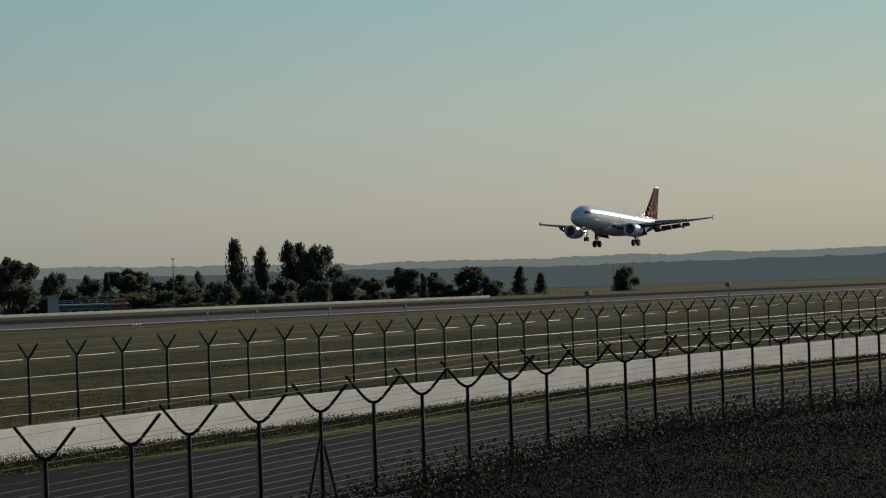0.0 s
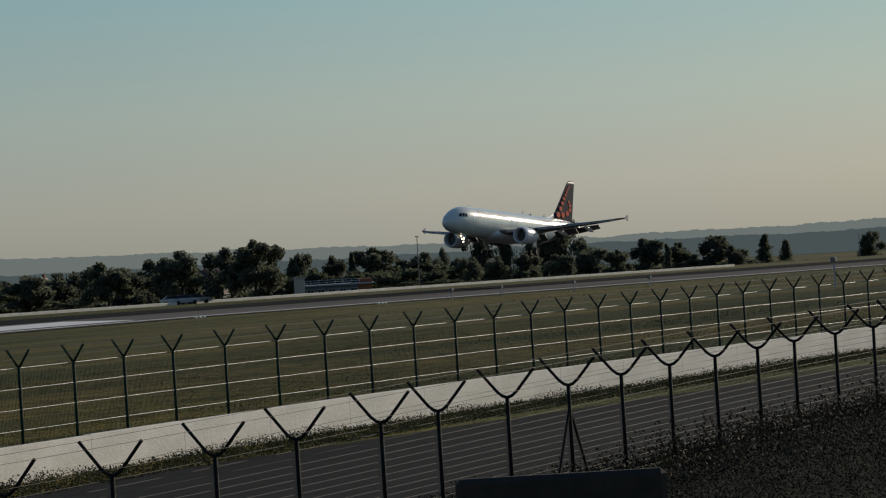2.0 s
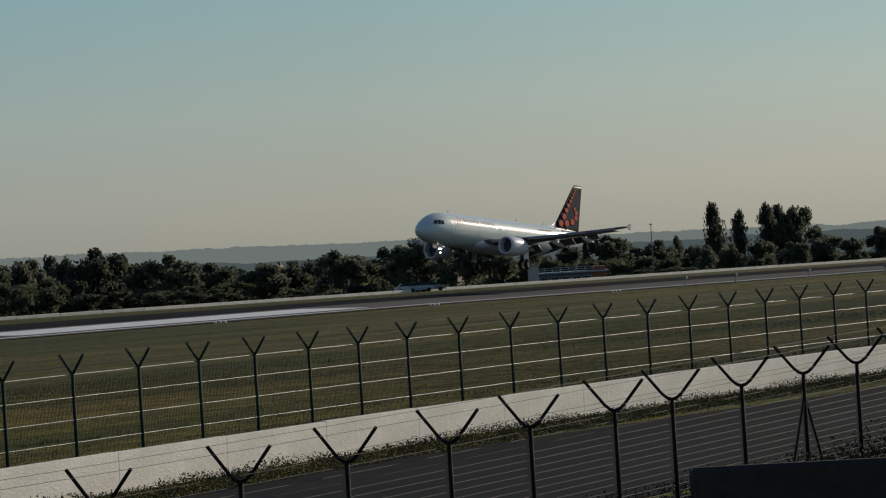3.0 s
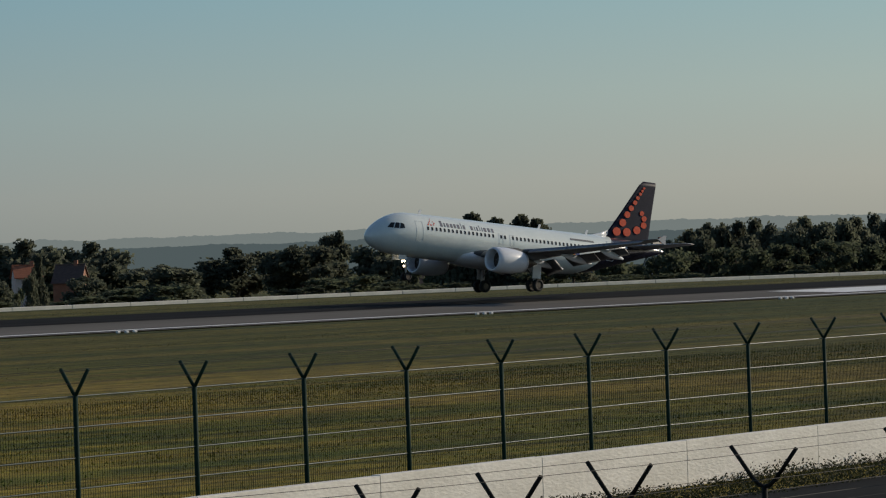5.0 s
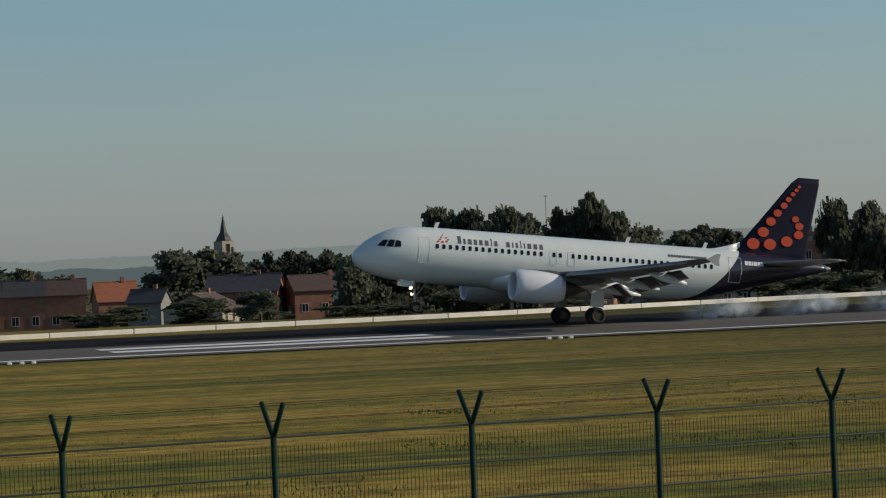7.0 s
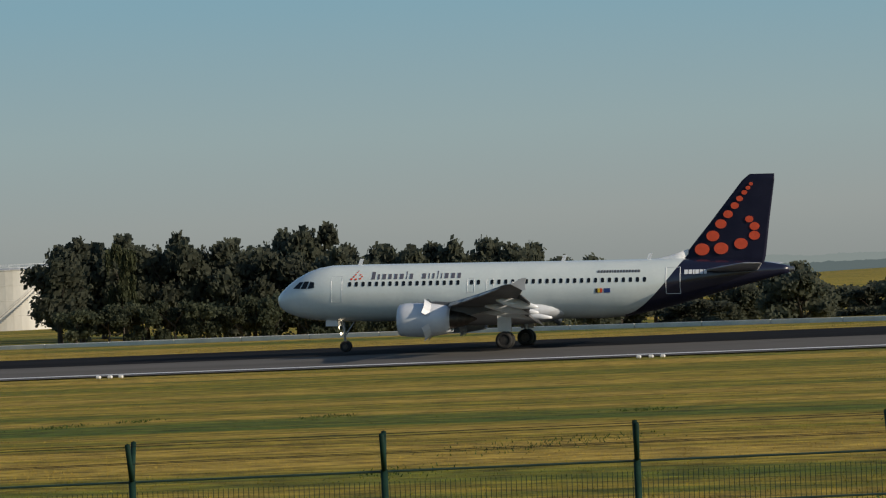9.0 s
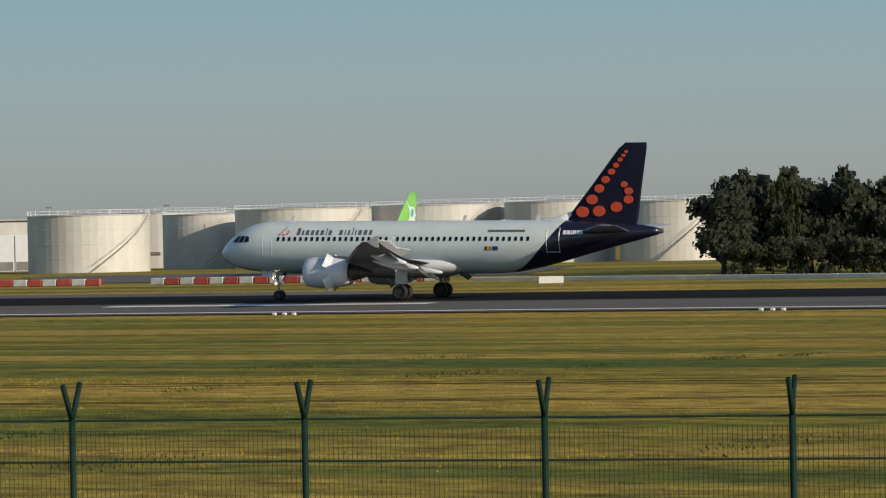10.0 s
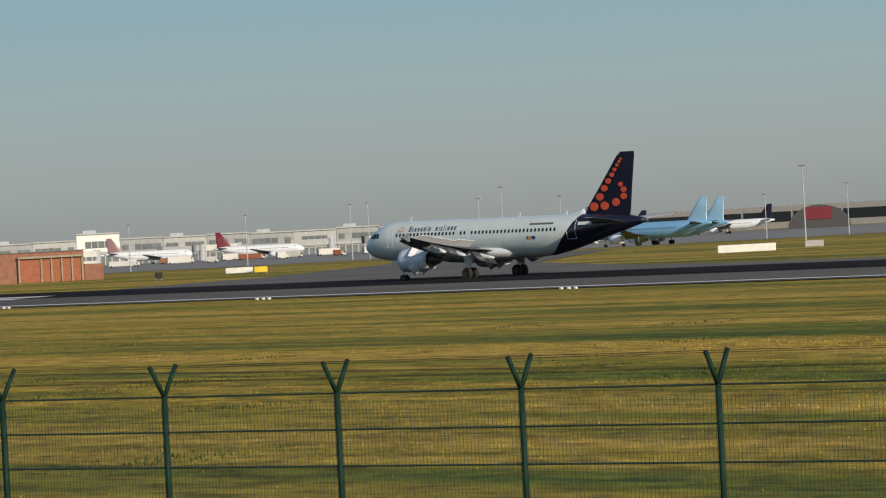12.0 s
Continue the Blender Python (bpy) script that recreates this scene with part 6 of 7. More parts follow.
GREEN_FIN = fin_material("green_swirl_fin", [(0.06, 0.30, 0.34), (0.62, 0.66, 0.60), (0.14, 0.42, 0.07), (0.20, 0.48, 0.10)])
SKY_BLUE = painted("sky_blue", (0.20, 0.42, 0.66))
PALE_BLUE = painted("pale_blue", (0.30, 0.52, 0.70))
MAROON = painted("maroon", (0.09, 0.012, 0.025))
RED_FIN = painted("red_fin", (0.17, 0.020, 0.030))
GREEN_TXT = painted("green_name", (0.05, 0.22, 0.09))
parked_airliner(26.05, 484, 78, "white airliner with a green and blue swirled fin", WHITE_PAINT, GREEN_FIN, 1.0, (GREEN_TXT, 1))
parked_airliner(39.15, 855, 6, "sky-blue and white airliner standing on the apron", SKY_BLUE, PALE_BLUE)
parked_airliner(38.85, 885, 8, "sky-blue and white airliner standing on the apron", SKY_BLUE, PALE_BLUE)
parked_airliner(40.55, 1250, 35, "white airliner with a maroon fin on the apron", WHITE_PAINT, MAROON)
parked_airliner(39.9, 1380, 30, "white airliner with a dark fin on the apron", WHITE_PAINT, NAVY)
parked_airliner(41.75, 1400, 218, "white airliner with a maroon fin on the apron", WHITE_PAINT, MAROON)
parked_airliner(41.15, 1400, 218, "white airliner with a maroon fin on the apron", WHITE_PAINT, MAROON)
parked_airliner(47.62, 1400, 226, "white airliner with a grey and maroon fin at the terminal", WHITE_PAINT, painted("grey_maroon", (0.25, 0.14, 0.15)))
parked_airliner(45.75, 1380, 222, "white airliner with a red and white fin at the terminal", WHITE_PAINT, RED_FIN)
parked_airliner(37.75, 1400, 30, "white airliner with a dark fin at the far pier", WHITE_PAINT, NAVY)


def build_barrier(az0, r0, az1, r1):
    a, b = bearing(az0, r0), bearing(az1, r1)
    d = b - a
    n = int(d.length / 1.95)
    hd = math.degrees(math.atan2(d.y, d.x))
    w = finish(box(-.93, .93, -.25, .25, 0, .82, .08), "barrier_block", WHITE_BARRIER)
    rd = finish(box(-.93, .93, -.25, .25, 0, .82, .08), "barrier_block", RED_BARRIER)
    for i in range(n):
        p = a + d * ((i + .5) / n)
        o = new("barrier_block", rd if i % 2 else w)
        o.matrix_basis = pose(p.x, p.y, ground_z(p.x, p.y) + .02, 0, 0, hd)
        tagged(o, "red plastic traffic barrier block in a row" if i % 2 else "white plastic traffic barrier block in a row", "barrier", "red and white barriers")


build_barrier(34.0, 412, 30.15, 396)
build_barrier(29.3, 393, 24.35, 374)


def build_board(az, r, w, h, label, material=None, z0=0.25, turn=0):
    p = bearing(az, r)
    c = thing("sign_board", label, "sign", pose(p.x, p.y, ground_z(p.x, p.y), 0, 0, az + turn))
    part("board", box(-w / 2, w / 2, -.15, .15, z0, z0 + h, .04), material or BOARD_WHITE, c)
    for s in (-.4, .4):
        part("foot", box(s * w - .08, s * w + .08, -.2, .2, 0, z0 + .05), GREY_RENDER, c)


build_board(22.45, 322, 2.4, .7, "white blank board low in the grass")
build_board(37.45, 440, 7.6, 1.0, "long white board low in the grass")
build_board(36.3, 470, 2.6, .9, "grey board low in the grass", CONCRETE)
build_board(45.78, 512, 2.0, .85, "yellow and black taxiway sign", YELLOW)
build_board(46.15, 514, 4.2, .85, "pale taxiway sign panels", WHITE_BARRIER)
build_board(47.53, 486, 1.1, .9, "small dark square sign with a pale rim", TYRE)
build_board(33.2, 400, 1.5, .55, "small white board in the grass")


def build_hangar():
    """White hangar with ribbed doors, and a pale canopy on red and white posts."""
    p = bearing(31.2, 640)
    g = ground_z(p.x, p.y)
    h = EYE + 640 * math.tan(radians(.36)) - g
    c = thing("hangar", "large white hangar with tall ribbed doors", "hangar", pose(p.x, p.y, g, 0, 0, 31))
    part("hall", box(-18, 18, 0, 30, -.3, h, .15), TANK_WHITE, c)
    part("grey_tower", box(-18.2, -15.6, -.6, 6, 0, h + .4, .1), GREY_RENDER, c)
    for i in range(9):
        part("door_leaf", box(-15.2 + i * 3.6, -11.8 + i * 3.6, -.35, -.05, .1, h * .72, .06), WHITE_PAINT, c)
        part("lower_panel", box(-15.0 + i * 3.6, -12.0 + i * 3.6, -.42, -.36, .3, h * .2, .02), GREY_RENDER, c)
    part("eaves", box(-18.4, 18.4, -.6, 30.4, h, h + .35, .08), TANK_ROOF, c)
    p = bearing(33.6, 600)
    g = ground_z(p.x, p.y)
    z = EYE + 600 * math.tan(radians(.16)) - g
    k = thing("canopy", "pale flat canopy on red and white posts", "canopy", pose(p.x, p.y, g, 0, 0, 33))
    part("slab", box(-8.5, 8.5, 0, 12, z - .3, z + .45, .1), WHITE_PAINT, k)
    for x in (-8, .6, 8):
        for i in range(5):
            part("post_band", tube((x, .5, z * i / 5), (x, .5, z * (i + 1) / 5), .25, n=8), RED_BARRIER if i % 2 else WHITE_BARRIER, k)
    for i in range(12):
        part("fence_band", box(-8.3 + i * .9, -7.45 + i * .9, -.3, .0, .1, 1.4, .03), RED_BARRIER if i % 2 else WHITE_BARRIER, k)
    # two dark round objects by the canopy, built here from leafy crowns
    for az in (33.5, 33.05):
        q = bearing(az, 570)
        t = thing("round_bush", "dark round object built as a ball of leaves", "bush", pose(q.x, q.y, ground_z(q.x, q.y)))
        part("crown", crown_mesh("bush", 51, LEAF_DARK, 1500), None, t, m=Matrix.Diagonal((4.8, 4.8, 4.6, 1)))


build_hangar()


TERMINAL_GREY = mat("terminal_panel", (0.34, 0.345, 0.34), 0.7, c2=(0.28, 0.285, 0.28), scale=0.3)
TERMINAL_PALE = mat("terminal_pale_panel", (0.44, 0.44, 0.42), 0.7, c2=(0.37, 0.37, 0.355), scale=0.3)


TERMINAL_GLASS = mat("grey_terminal_glass", (0.12, 0.135, 0.14), 0.3, c2=(0.17, 0.185, 0.19), scale=0.2)


def build_terminal():
    """Long pale terminal with glazed bands, and a dark far pier."""
    c = thing("terminal", "long pale concrete terminal building with glazed bands", "terminal", pose(0, 0, 0))
    r, low = 1500, -3.2
    tops = (.14, .13, .13, .12, .13, .23, .12, .11, .12, .10, .10, .12, .09, .08, .09, .08, .07, .05)
    for i, el in enumerate(tops):
        az0, az1 = 52.6 - i * .74, 52.6 - (i + 1) * .74
        p, q = bearing(az0, r), bearing(az1, r)
        d = q - p
        m = pose(p.x, p.y, low, 0, 0, math.degrees(math.atan2(d.y, d.x)))
        h = EYE + r * math.tan(radians(el)) - low
        n = d.length
        part("bay", box(0.1, n - .1, 0, 20, -.5, h, .1), (TERMINAL_GREY, TERMINAL_PALE, TERMINAL_GREY)[i % 3] if el < .2 else BOARD_WHITE, c, m=m)
        part("eaves", box(0, n, -.7, 0, h - .5, h + .1, .08), TERMINAL_PALE, c, m=m)
        for k in range(6):
            x = 1.0 + k * (n - 2) / 6
            if (i * 7 + k * 3) % 5:
                part("window_bay", box(x + .15, x + (n - 2) / 6 - .15, -.25, 0, h * .56, h * .76), TERMINAL_GLASS, c, m=m)
            part("pier_post", box(x - .3, x + .3, -.5, 0, 0, h * .34), TERMINAL_PALE, c, m=m)
        part("undercroft", box(.8, n - .8, -.25, 0, 0, h * .30), TERMINAL_GLASS, c, m=m)
        part("floor_band", box(.1, n - .1, -.6, 0, h * .36, h * .44), TERMINAL_PALE, c, m=m)
        if i % 2:
            part("roof_plant", box(3, 9, 3, 8, h, h + 1.5, .1), PALE_SHEET, c, m=m)
    for az, turn in ((48.9, 20), (47.1, -25), (46.5, 15), (44.9, -20), (43.6, 25), (42.6, -15)):
        p = bearing(az, 1470)
        b = thing("jet_bridge", "pale boxy passenger boarding bridge on a leg", "boarding bridge", pose(p.x, p.y, ground_z(p.x, p.y), 0, 0, az + turn), "boarding bridges")
        part("tunnel", box(-9, 9, -1.4, 1.4, 4.2, 6.9, .15), WHITE_RENDER, b)
        part("cab_end", box(-11.5, -9, -1.9, 1.9, 3.9, 7.2, .2), GREY_RENDER, b)
        part("leg", box(-6.4, -5.6, -.5, .5, 0, 4.2, .05), PALE_SHEET, b)
        part("rotunda", tube((9.5, 0, 0), (9.5, 0, 7.2), 1.6, n=14), PALE_SHEET, b)
    for i in range(26):
        az = 49.0 - i * .39 + .12 * math.sin(i * 2.7)
        p = bearing(az, 1330 + 40 * math.sin(i * 1.9))
        v = thing("service_van", "white airport service van on the apron" if i % 4 else "orange airport service van on the apron", "van", pose(p.x, p.y, ground_z(p.x, p.y), 0, 0, az + 60 * math.sin(i * 3.1)), "apron vehicles")
        long = 2.4 + 1.5 * (i % 3)
        part("van_body", box(-long, long - 1.2, -1.1, 1.1, .45, 2.5 + .5 * (i % 2), .12), WHITE_RENDER if i % 4 else ORANGE_TILE, v)
        part("van_cab", box(long - 1.2, long, -1.05, 1.05, .45, 1.9, .2), WHITE_RENDER, v)
        part("windscreen", box(long - .5, long + .03, -.95, .95, 1.25, 1.8, .03), GLASS_DARK, v)
        for sx in (-long + .8, long - .8):
            for sy in (-1, 1):
                part("van_wheel", tube((sx, sy - .12, .42), (sx, sy + .12, .42), .42, n=10), TYRE, v)
    k = thing("far_pier", "low dark glazed pier building far across the apron", "terminal", pose(0, 0, 0))
    for i in range(12):
        az0, az1 = 42.6 - i * .85, 42.6 - (i + 1) * .85
        p, q = bearing(az0, 1650), bearing(az1, 1650)
        d = q - p
        m = pose(p.x, p.y, -3, 0, 0, math.degrees(math.atan2(d.y, d.x)))
        part("pier_bay", box(0.1, d.length - .1, 0, 20, -.5, 10.5 + .25 * i * .3, .1), GREY_RENDER, k, m=m)
        part("pier_glazing", box(.6, d.length - .6, -.2, 0, 3.2, 8.2), GLASS_DARK, k, m=m)
    p = bearing(36.2, 1500)
    d = thing("domed_hall", "dark round-roofed hall with a red panel", "hall", pose(p.x, p.y, -3, 0, 0, 35))
    bm = bmesh.new()
    loft(bm, [[(14 * math.cos(radians(a)), y, 10.5 * math.sin(radians(a))) for a in range(0, 181, 15)] for y in (0, 25)])
    part("vault", bm, SLATE, d)
    part("panel", box(-6, 6, -.3, 0, 4, 9.5), RED_FIN, d)
    # brick hangar
    p = bearing(49.3, 560)
    b = thing("brick_shed", "red-brick shed with a tall ribbed orange door", "shed", pose(p.x, p.y, ground_z(p.x, p.y), 0, 0, 50))
    h = EYE + 560 * math.tan(radians(-.05))
    part("shed_wall", box(-26, 5.0, 0, 14, -.3, h, .1), BRICK, b)
    part("low_wing", box(5.0, 8.2, .5, 12, -.3, h * .52, .1), BRICK, b)
    part("shed_door", box(-5.6, 4.6, -.3, 0, 0, h * .80, .05), ORANGE_TILE, b)
    for i in range(5):
        part("door_rib", box(-2.2 + i * 1.7, -1.95 + i * 1.7, -.55, -.3, 0, h * .80, .03), CREAM, b)
    part("door_head", box(-5.9, 4.9, -.9, 0, h * .80, h * .87, .03), CREAM, b)
    part("corner_post", box(-5.9, -5.6, -.6, 0, 0, h * .80, .03), CREAM, b)
    part("roof_edge", box(-26.2, 5.2, -.2, 14.2, h, h + .12, .03), GREY_RENDER, b)
    for wx in (-10, -13, -16, -19):
        window_on(b, wx, -.01, 1.4, 1.3, 1.2)


build_terminal()
for az, r, h in ((36.44, 620, 13.8), (35.7, 900, 14), (37.1, 900, 12), (44.2, 950, 16), (43.9, 1000, 17), (46.0, 980, 15), (41.6, 860, 17), (42.0, 900, 15), (40.6, 860, 14), (34.6, 700, 11), (29.0, 760, 14), (31.0, 760, 14), (33.4, 900, 15), (48.0, 1000, 14)):
    p = bearing(az, r)
    build_pole(p.x, p.y, h, .16, PALE_SHEET, "tall grey floodlight mast on the apron", .9, "floodlight masts")
# paved ground beyond the runway
TAXI = mat("taxiway_asphalt", (0.135, 0.129, 0.120), 1.0, spec=0.04, c2=(0.165, 0.157, 0.146), scale=0.06, fine=1.5, fine_amt=0.15)


def paved(name, corners, label, material=None):
    bm = bmesh.new()
    bm.faces.new([bm.verts.new((x, y, ground_z(x, y) + .06)) for x, y in corners])
    bmesh.ops.triangulate(bm, faces=bm.faces)
    tagged(part(name, bm, material or TAXI), label, "apron", kind="structure")


paved("apron", [tuple(bearing(a, r))[:2] for a, r in ((53, 1040), (47, 1040), (44, 1040), (41, 860), (37, 900), (33, 1000), (33, 1600), (53, 1600))], "grey concrete apron", CONCRETE_DARK)
strip("taxiway", 266.5, 283, TAXI, "grey taxiway beside the runway's far edge", "taxiway", -300, -128, .03, ground_z, 10, 4)
paved("link_taxiway", [(-190, 266), (-300, 266), (-318, 310), (-410, 440), (-560, 645), (-515, 645), (-400, 480), (-305, 350), (-245, 296)], "grey taxiway leading to the apron")
paved("tank_apron", [tuple(bearing(a, r))[:2] for a, r in ((31, 425), (23, 425), (22, 520), (31.5, 520))], "grey paved stand by the tanks")


# ---- grass and weeds ----
def build_blades():
    """Blades of mown grass over the field, so that low light catches their sides."""
    rng = np.random.default_rng(3)
    parts = []
    for n, x0, x1, y0, y1, w, h in ((260000, -110, 110, 40, 95, .013, .034), (60000, 40, 190, 46, 95, .018, .04), (330000, -270, 330, 90, 213, .026, .022),
                                    (40000, -420, 420, 266, 292, .04, .05), (40000, 300, 640, 60, 212, .05, .05)):
        parts.append(np.column_stack([rng.uniform(x0, x1, n), rng.uniform(y0, y1, n), np.full(n, w), np.full(n, h)]))
    p = np.concatenate(parts)
    n = len(p)
    xs, ys = p[:, 0], p[:, 1]
    # height of the land at each blade, by columns of the same rule as the ground
    table_y = np.linspace(36, 300, 1600)
    z = np.interp(ys, table_y, [ground_z(0.0, y) for y in table_y]) - 0.004 * np.maximum(0, xs - 300) - .02
    ang = rng.uniform(0, 6.28, n)
    w = p[:, 2] * rng.uniform(.6, 1.5, n)
    h = p[:, 3] * rng.uniform(.5, 1.5, n)
    v = np.zeros((n, 3, 3), dtype=np.float32)
    for k, s in ((0, -1), (1, 1)):
        v[:, k, 0], v[:, k, 1], v[:, k, 2] = xs + s * w * np.cos(ang), ys + s * w * np.sin(ang), z
    v[:, 2, 0], v[:, 2, 1], v[:, 2, 2] = xs + rng.normal(0, .5, n) * h, ys + rng.normal(0, .5, n) * h, z + h + .02
    me = bpy.data.meshes.new("grass_blades")
    me.vertices.add(n * 3)
    me.vertices.foreach_set("co", v.ravel())
    me.loops.add(n * 3)
    me.loops.foreach_set("vertex_index", np.arange(n * 3, dtype=np.int32))
    me.polygons.add(n)
    me.polygons.foreach_set("loop_start", np.arange(0, n * 3, 3, dtype=np.int32))
    me.update(calc_edges=True)
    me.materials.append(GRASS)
    tagged(new("grass_blades", me), "short mown green and straw-coloured grass blades", "grass", kind="stuff")


def build_weeds(name, label, n, x0, x1, y0, y1, hmin, hmax, material, seed, size=.06, by_wall=False):
    """Rank weeds: leaning stems of small leaves."""
    rng = random.Random(seed)
    verts, faces = [], []
    for i in range(n):
        x, y = rng.uniform(x0, x1), rng.uniform(y0, y1)
        if by_wall:
            y += wall_y(x)
        lump = .55 + .9 * max(0, noise.noise((x * .35, y * .5, seed)) + .3)
        h = rng.uniform(hmin, hmax) * lump
        z = ground_z(x, y) - .03
        lean = Vector((rng.gauss(0, .12), rng.gauss(0, .12), 1))
        for k in range(5):
            p = Vector((x, y, z)) + lean * h * (k + rng.random()) / 5 + Vector((rng.gauss(0, .07), rng.gauss(0, .07), 0))
            q = Vector((rng.gauss(0, 1), rng.gauss(0, 1), rng.gauss(0, 1))).normalized()
            u = q.orthogonal().normalized() * size * rng.uniform(.5, 1.2)
            v = q.cross(u).normalized() * size * rng.uniform(.3, .8)
            b = len(verts)
            verts += [p - u, p + v, p + u, p - v]
            faces.append((b, b + 1, b + 2, b + 3))
    me = bpy.data.meshes.new(name)
    me.from_pydata([tuple(v) for v in verts], [], faces)
    me.materials.append(material)
    tagged(new(name, me), label, "weeds", kind="stuff")


build_blades()
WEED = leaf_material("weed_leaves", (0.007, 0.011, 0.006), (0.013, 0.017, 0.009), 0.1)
WEED_DRY = leaf_material("dry_weed", (0.035, 0.029, 0.018), (0.060, 0.048, 0.028), 0.15)
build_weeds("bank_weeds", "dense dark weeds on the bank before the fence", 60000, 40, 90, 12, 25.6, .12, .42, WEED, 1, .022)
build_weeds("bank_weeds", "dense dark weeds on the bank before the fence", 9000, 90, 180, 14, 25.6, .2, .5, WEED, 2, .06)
build_weeds("dry_weeds", "dry brown stalks along the foot of the fence", 3500, 44, 90, 24.0, 27.5, .2, .75, WEED_DRY, 3, .04)
VERGE = leaf_material("verge_leaves", (0.020, 0.026, 0.010), (0.034, 0.038, 0.016), 0.25)
build_weeds("verge_grass", "rough dark grass along the foot of the wall", 30000, 24, 140, -2.6, -.15, .05, .26, VERGE, 4, .028, True)
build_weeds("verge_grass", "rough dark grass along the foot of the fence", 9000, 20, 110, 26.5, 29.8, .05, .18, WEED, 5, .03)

# ---- runway lights ----
LIGHT_WHITE = mat("light_housing", (0.75, 0.74, 0.70), 0.5, c2=(0.6, 0.6, 0.57), scale=5)
for i in range(26):
    x = 145.8 - 36.1 * (i - 5)
    c = thing("runway_light", "low white runway edge light on a short stem", "light", pose(x, 209.5, ground_z(x, 209.5)), "runway edge lights")
    for d in (-.8, 0, .75):
        part("fitting", box(d - .15, d + .15, -.14, .14, .02, .22, .05), LIGHT_WHITE, c)


def build_marker(x, y, h):
    c = thing("marker_post", "grey approach light post with a boxy head", "light", pose(x, y, ground_z(x, y)), "marker posts")
    part("stem", tube((0, 0, 0), (0, 0, h), .07, n=8), PALE_SHEET, c)
    part("head", box(-.25, .25, -.2, .2, h, h + .35, .04), GREY_RENDER, c)


for az, r, h in ((-58.5, 400, .9), (-59.35, 405, .9), (-60.6, 410, .9), (-61.9, 415, .9), (-65.05, 260, 2.1), (-67.45, 300, 2.2)):
    p = bearing(az, r)
    build_marker(p.x, p.y, h)

# ---- touchdown smoke: thin puffs left behind on the runway ----
def smoke_material():
    """Thin smoke: denser towards a puff's middle, broken up by noise, lit from both sides."""
    m = bpy.data.materials.new("tyre_smoke")
    m.use_nodes = True
    n, l = m.node_tree.nodes, m.node_tree.links
    d = n.new("ShaderNodeBsdfDiffuse")
    d.inputs[0].default_value = (0.80, 0.86, 0.93, 1)
    tl = n.new("ShaderNodeBsdfTranslucent")
    tl.inputs[0].default_value = (0.80, 0.86, 0.93, 1)
    both = n.new("ShaderNodeMixShader")
    l.new(d.outputs[0], both.inputs[1])
    l.new(tl.outputs[0], both.inputs[2])
    t = n.new("ShaderNodeBsdfTransparent")
    mx = n.new("ShaderNodeMixShader")
    tc = n.new("ShaderNodeTexCoord")
    mp = n.new("ShaderNodeMapping")
    mp.inputs["Scale"].default_value = (1 / 3.5, 0, 1 / 1.15)
    l.new(tc.outputs["Object"], mp.inputs[0])
    ball = n.new("ShaderNodeTexGradient")
    ball.gradient_type = "SPHERICAL"
    l.new(mp.outputs[0], ball.inputs[0])
    nz = n.new("ShaderNodeTexNoise")
    nz.inputs["Scale"].default_value, nz.inputs["Detail"].default_value = .9, 4
    l.new(tc.outputs["Object"], nz.inputs[0])
    r = n.new("ShaderNodeMapRange")
    r.inputs[1].default_value, r.inputs[2].default_value, r.inputs[3].default_value, r.inputs[4].default_value = .32, .62, 0.06, .95
    l.new(nz.outputs[0], r.inputs[0])
    mul = n.new("ShaderNodeMath")
    mul.operation = "MULTIPLY"
    l.new(r.outputs[0], mul.inputs[0])
    l.new(ball.outputs[1], mul.inputs[1])
    l.new(mul.outputs[0], mx.inputs[0])
    l.new(t.outputs[0], mx.inputs[1])
    l.new(both.outputs[0], mx.inputs[2])
    l.new(mx.outputs[0], n["Material Output"].inputs[0])
    return m


SMOKE = smoke_material()
PUFFS = []
for i in range(16):
    bm = bmesh.new()
    rng = random.Random(60 + i)
    grid = []
    for v in range(11):
        grid.append([])
        for u in range(25):
            a, b = -1 + u / 12, -1 + v / 5
            bulge = -1.2 * math.sqrt(max(0.0, 1 - min(1.0, a * a + b * b))) + .35 * noise.noise((a * 2.5, b * 2.5, i))
            grid[-1].append(bm.verts.new((3.6 * a, bulge, 1.2 * b)))
    for p, q in zip(grid, grid[1:]):
        for u in range(24):
            bm.faces.new((p[u], p[u + 1], q[u + 1], q[u]))
    o = part("smoke_puff", bm, SMOKE, None, smooth=True)
    tagged(o, "thin pale tyre smoke drifting over the runway", "smoke", "touchdown smoke")
    PUFFS.append(o)

TUFT = leaf_material("lush_tuft", (0.040, 0.075, 0.014), (0.065, 0.095, 0.020), 0.3)


# small yellow flowers in the field
def build_flowers():
    rng = random.Random(12)
    verts, faces = [], []
    for i in range(260):
        x, y = rng.uniform(-75, -5), rng.uniform(30, 62)
        if y < 33.69 + x * .2057 + 1.5:
            continue
        z, w = ground_z(x, y) + rng.uniform(.05, .12), rng.uniform(.006, .012)
        for q in range(2):
            a = rng.uniform(0, 3.14)
            b = len(verts)
            dx, dy = w * math.cos(a), w * math.sin(a)
            verts += [(x - dx, y - dy, z - w), (x + dx, y + dy, z - w), (x + dx, y + dy, z + w), (x - dx, y - dy, z + w)]
            faces.append((b, b + 1, b + 2, b + 3))
    me = bpy.data.meshes.new("field_flowers")
    me.from_pydata(verts, [], faces)
    me.materials.append(YELLOW)
    tagged(new("field_flowers", me), "tiny yellow flowers scattered in the mown grass", "flowers", kind="stuff")


build_flowers()


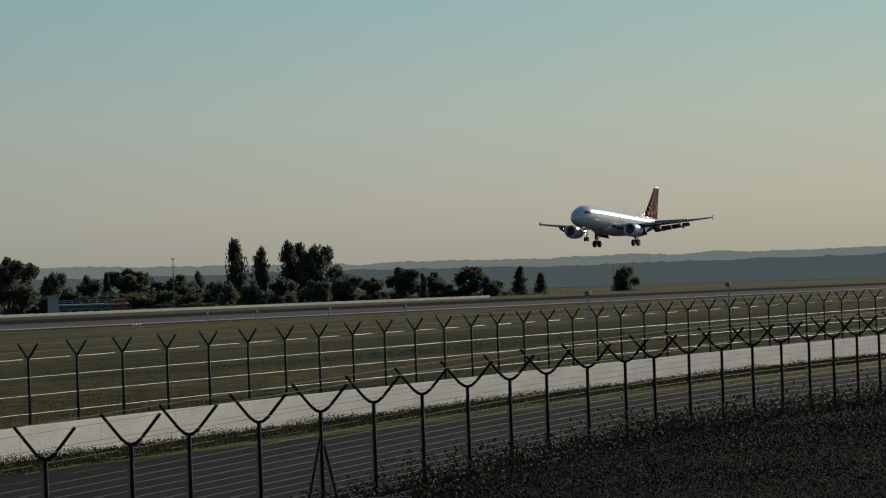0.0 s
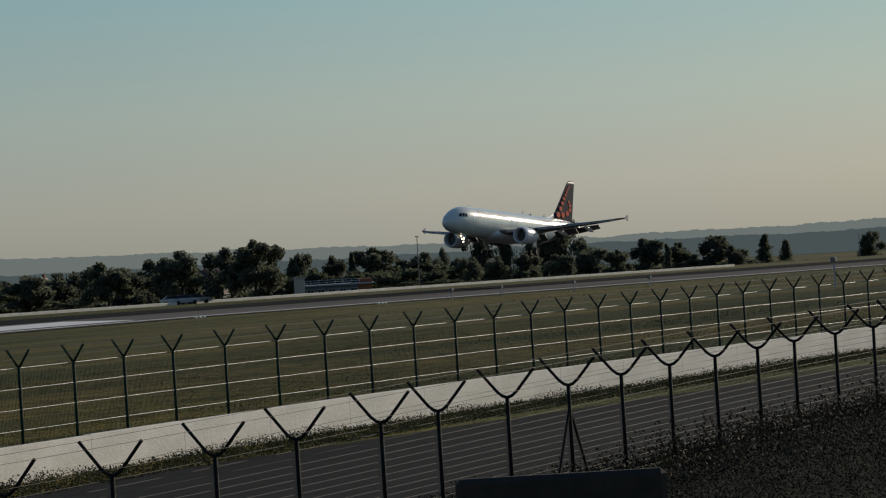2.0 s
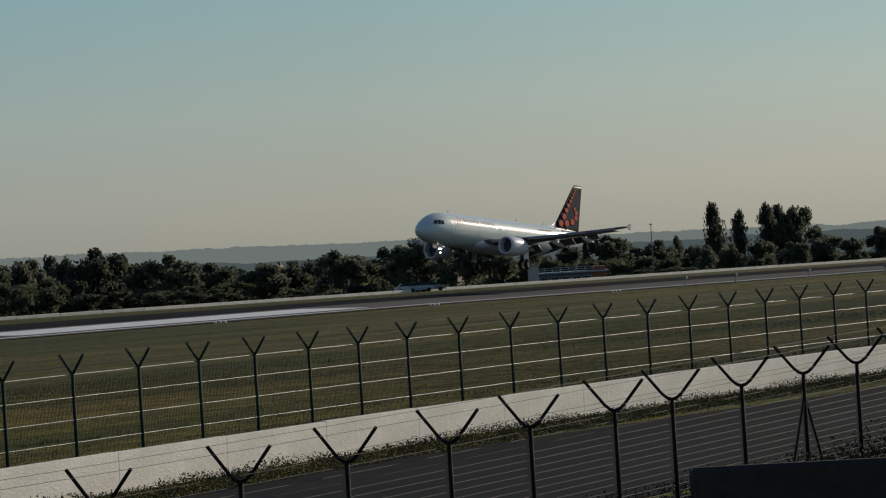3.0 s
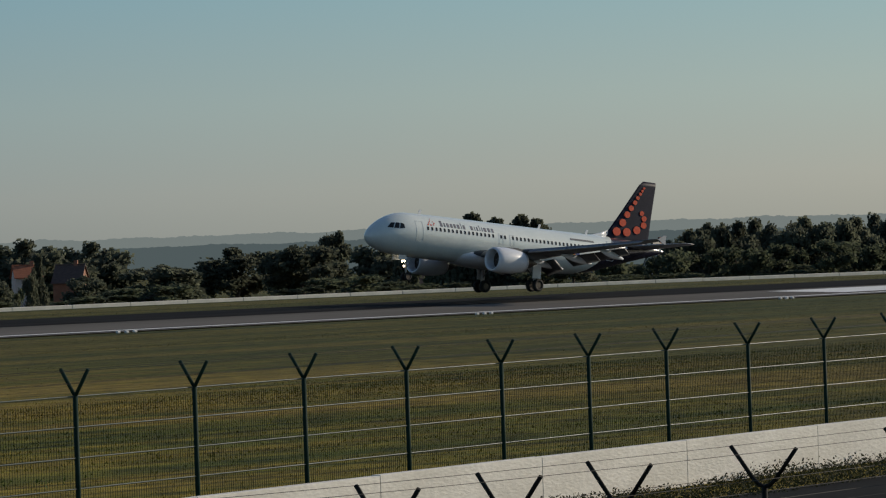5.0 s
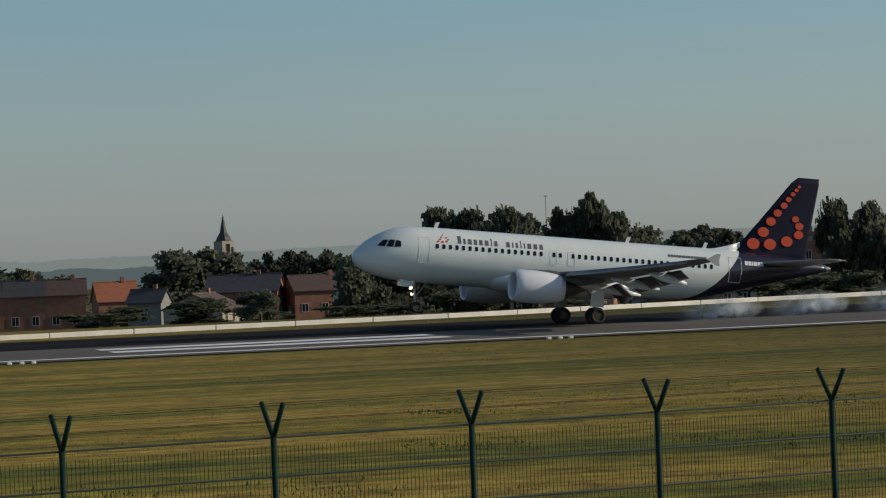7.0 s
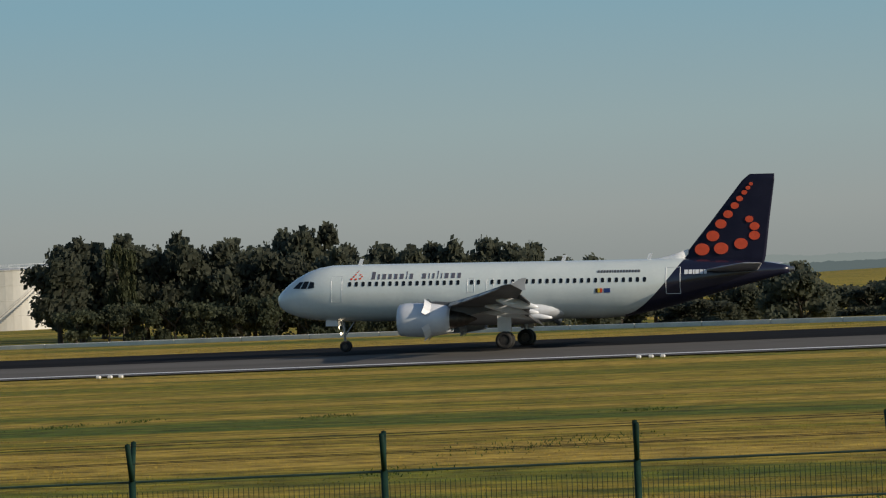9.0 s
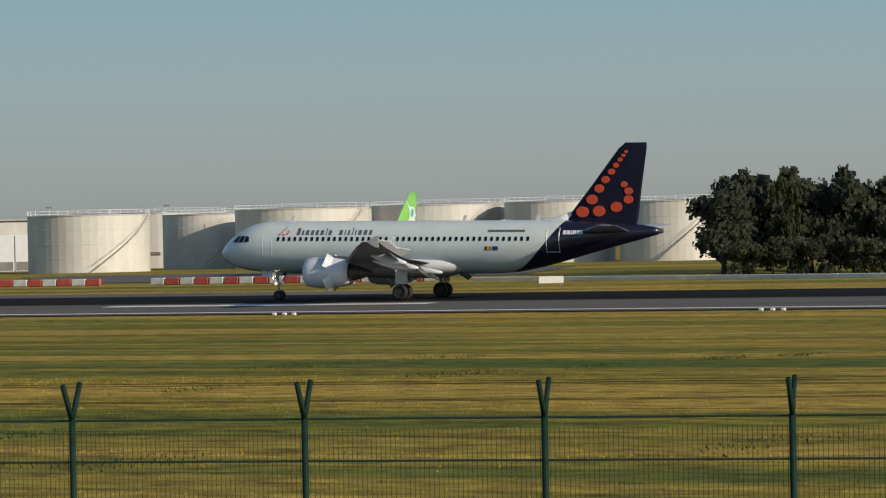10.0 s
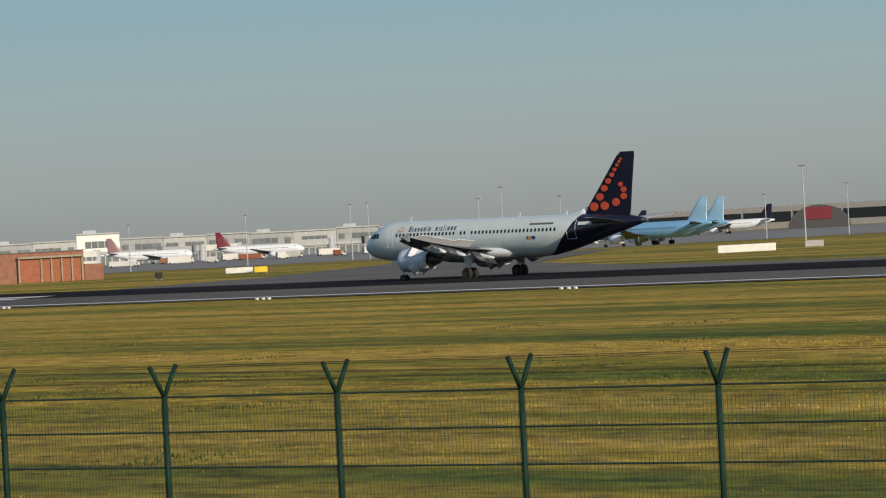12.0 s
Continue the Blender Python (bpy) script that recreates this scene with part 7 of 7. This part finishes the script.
# dark rank tufts scattered over the mown field
def build_tufts():
    rng = random.Random(77)
    verts, faces = [], []
    for i in range(70):
        cx, cy = rng.uniform(-150, 40), rng.uniform(40, 120)
        r = rng.uniform(.4, 1.1)
        for k in range(130):
            x, y = cx + rng.gauss(0, r), cy + rng.gauss(0, r * 2.2)
            z, h, a = ground_z(x, y) - .03, rng.uniform(.06, .14), rng.uniform(0, 6.28)
            b = len(verts)
            verts += [(x - .03 * math.cos(a), y - .03 * math.sin(a), z), (x + .03 * math.cos(a), y + .03 * math.sin(a), z), (x + rng.gauss(0, .05), y + rng.gauss(0, .05), z + h)]
            faces.append((b, b + 1, b + 2))
    me = bpy.data.meshes.new("grass_tufts")
    me.from_pydata(verts, [], faces)
    me.materials.append(TUFT)
    tagged(new("grass_tufts", me), "dark green rank tufts in the mown grass", "grass", kind="stuff")


build_tufts()


def motions():
    walk(airliner, [(t, pose(x, y, z, 0, p)) for t, x, y, z, p in FLIGHT])
    for o, rest in MAIN_GEAR:
        walk(o, [(t, Matrix.Translation((0, 0, -d)) @ rest) for t, d in LEGS])
    for sp, h, side, sweep in SPOILERS:
        shut = Matrix.Translation(h) @ pose(0, 0, 0, side * 6, 5, side * sweep)
        out = Matrix.Translation(h) @ pose(0, 0, 0, side * 6, 5, side * sweep) @ pose(0, 0, 0, 0, -38)
        walk(sp, [(0, shut), (6.9, shut), (8.4, out), (12, out)])
    for d, base in DOORS:
        out = base @ pose(0, 0, 0, 0, 42)
        walk(d, [(0, base), (7.9, base), (9.0, out), (12, out)])
    for i, o in enumerate(PUFFS):
        x = 148 - 3.6 * i
        side = -3.8 if i % 2 else 3.8
        born = 5.5 + (176.9 - x) / 63 + .10
        walk(o, [(0, pose(x, 236.0 + side, -2.5)), (born - .1, pose(x, 236.0 + side, -2.5)), (born + .1, pose(x, 236.0 + side, .85)),
                 (born + 1.0, pose(x + 1.5, 236.0 + side, 1.25, 0, 0, 20)), (born + 2.6, pose(x + 4, 236.0 + side, -3.0, 0, 0, 30)), (12, pose(x + 4, 236.0 + side, -3.0, 0, 0, 30))])


motions()
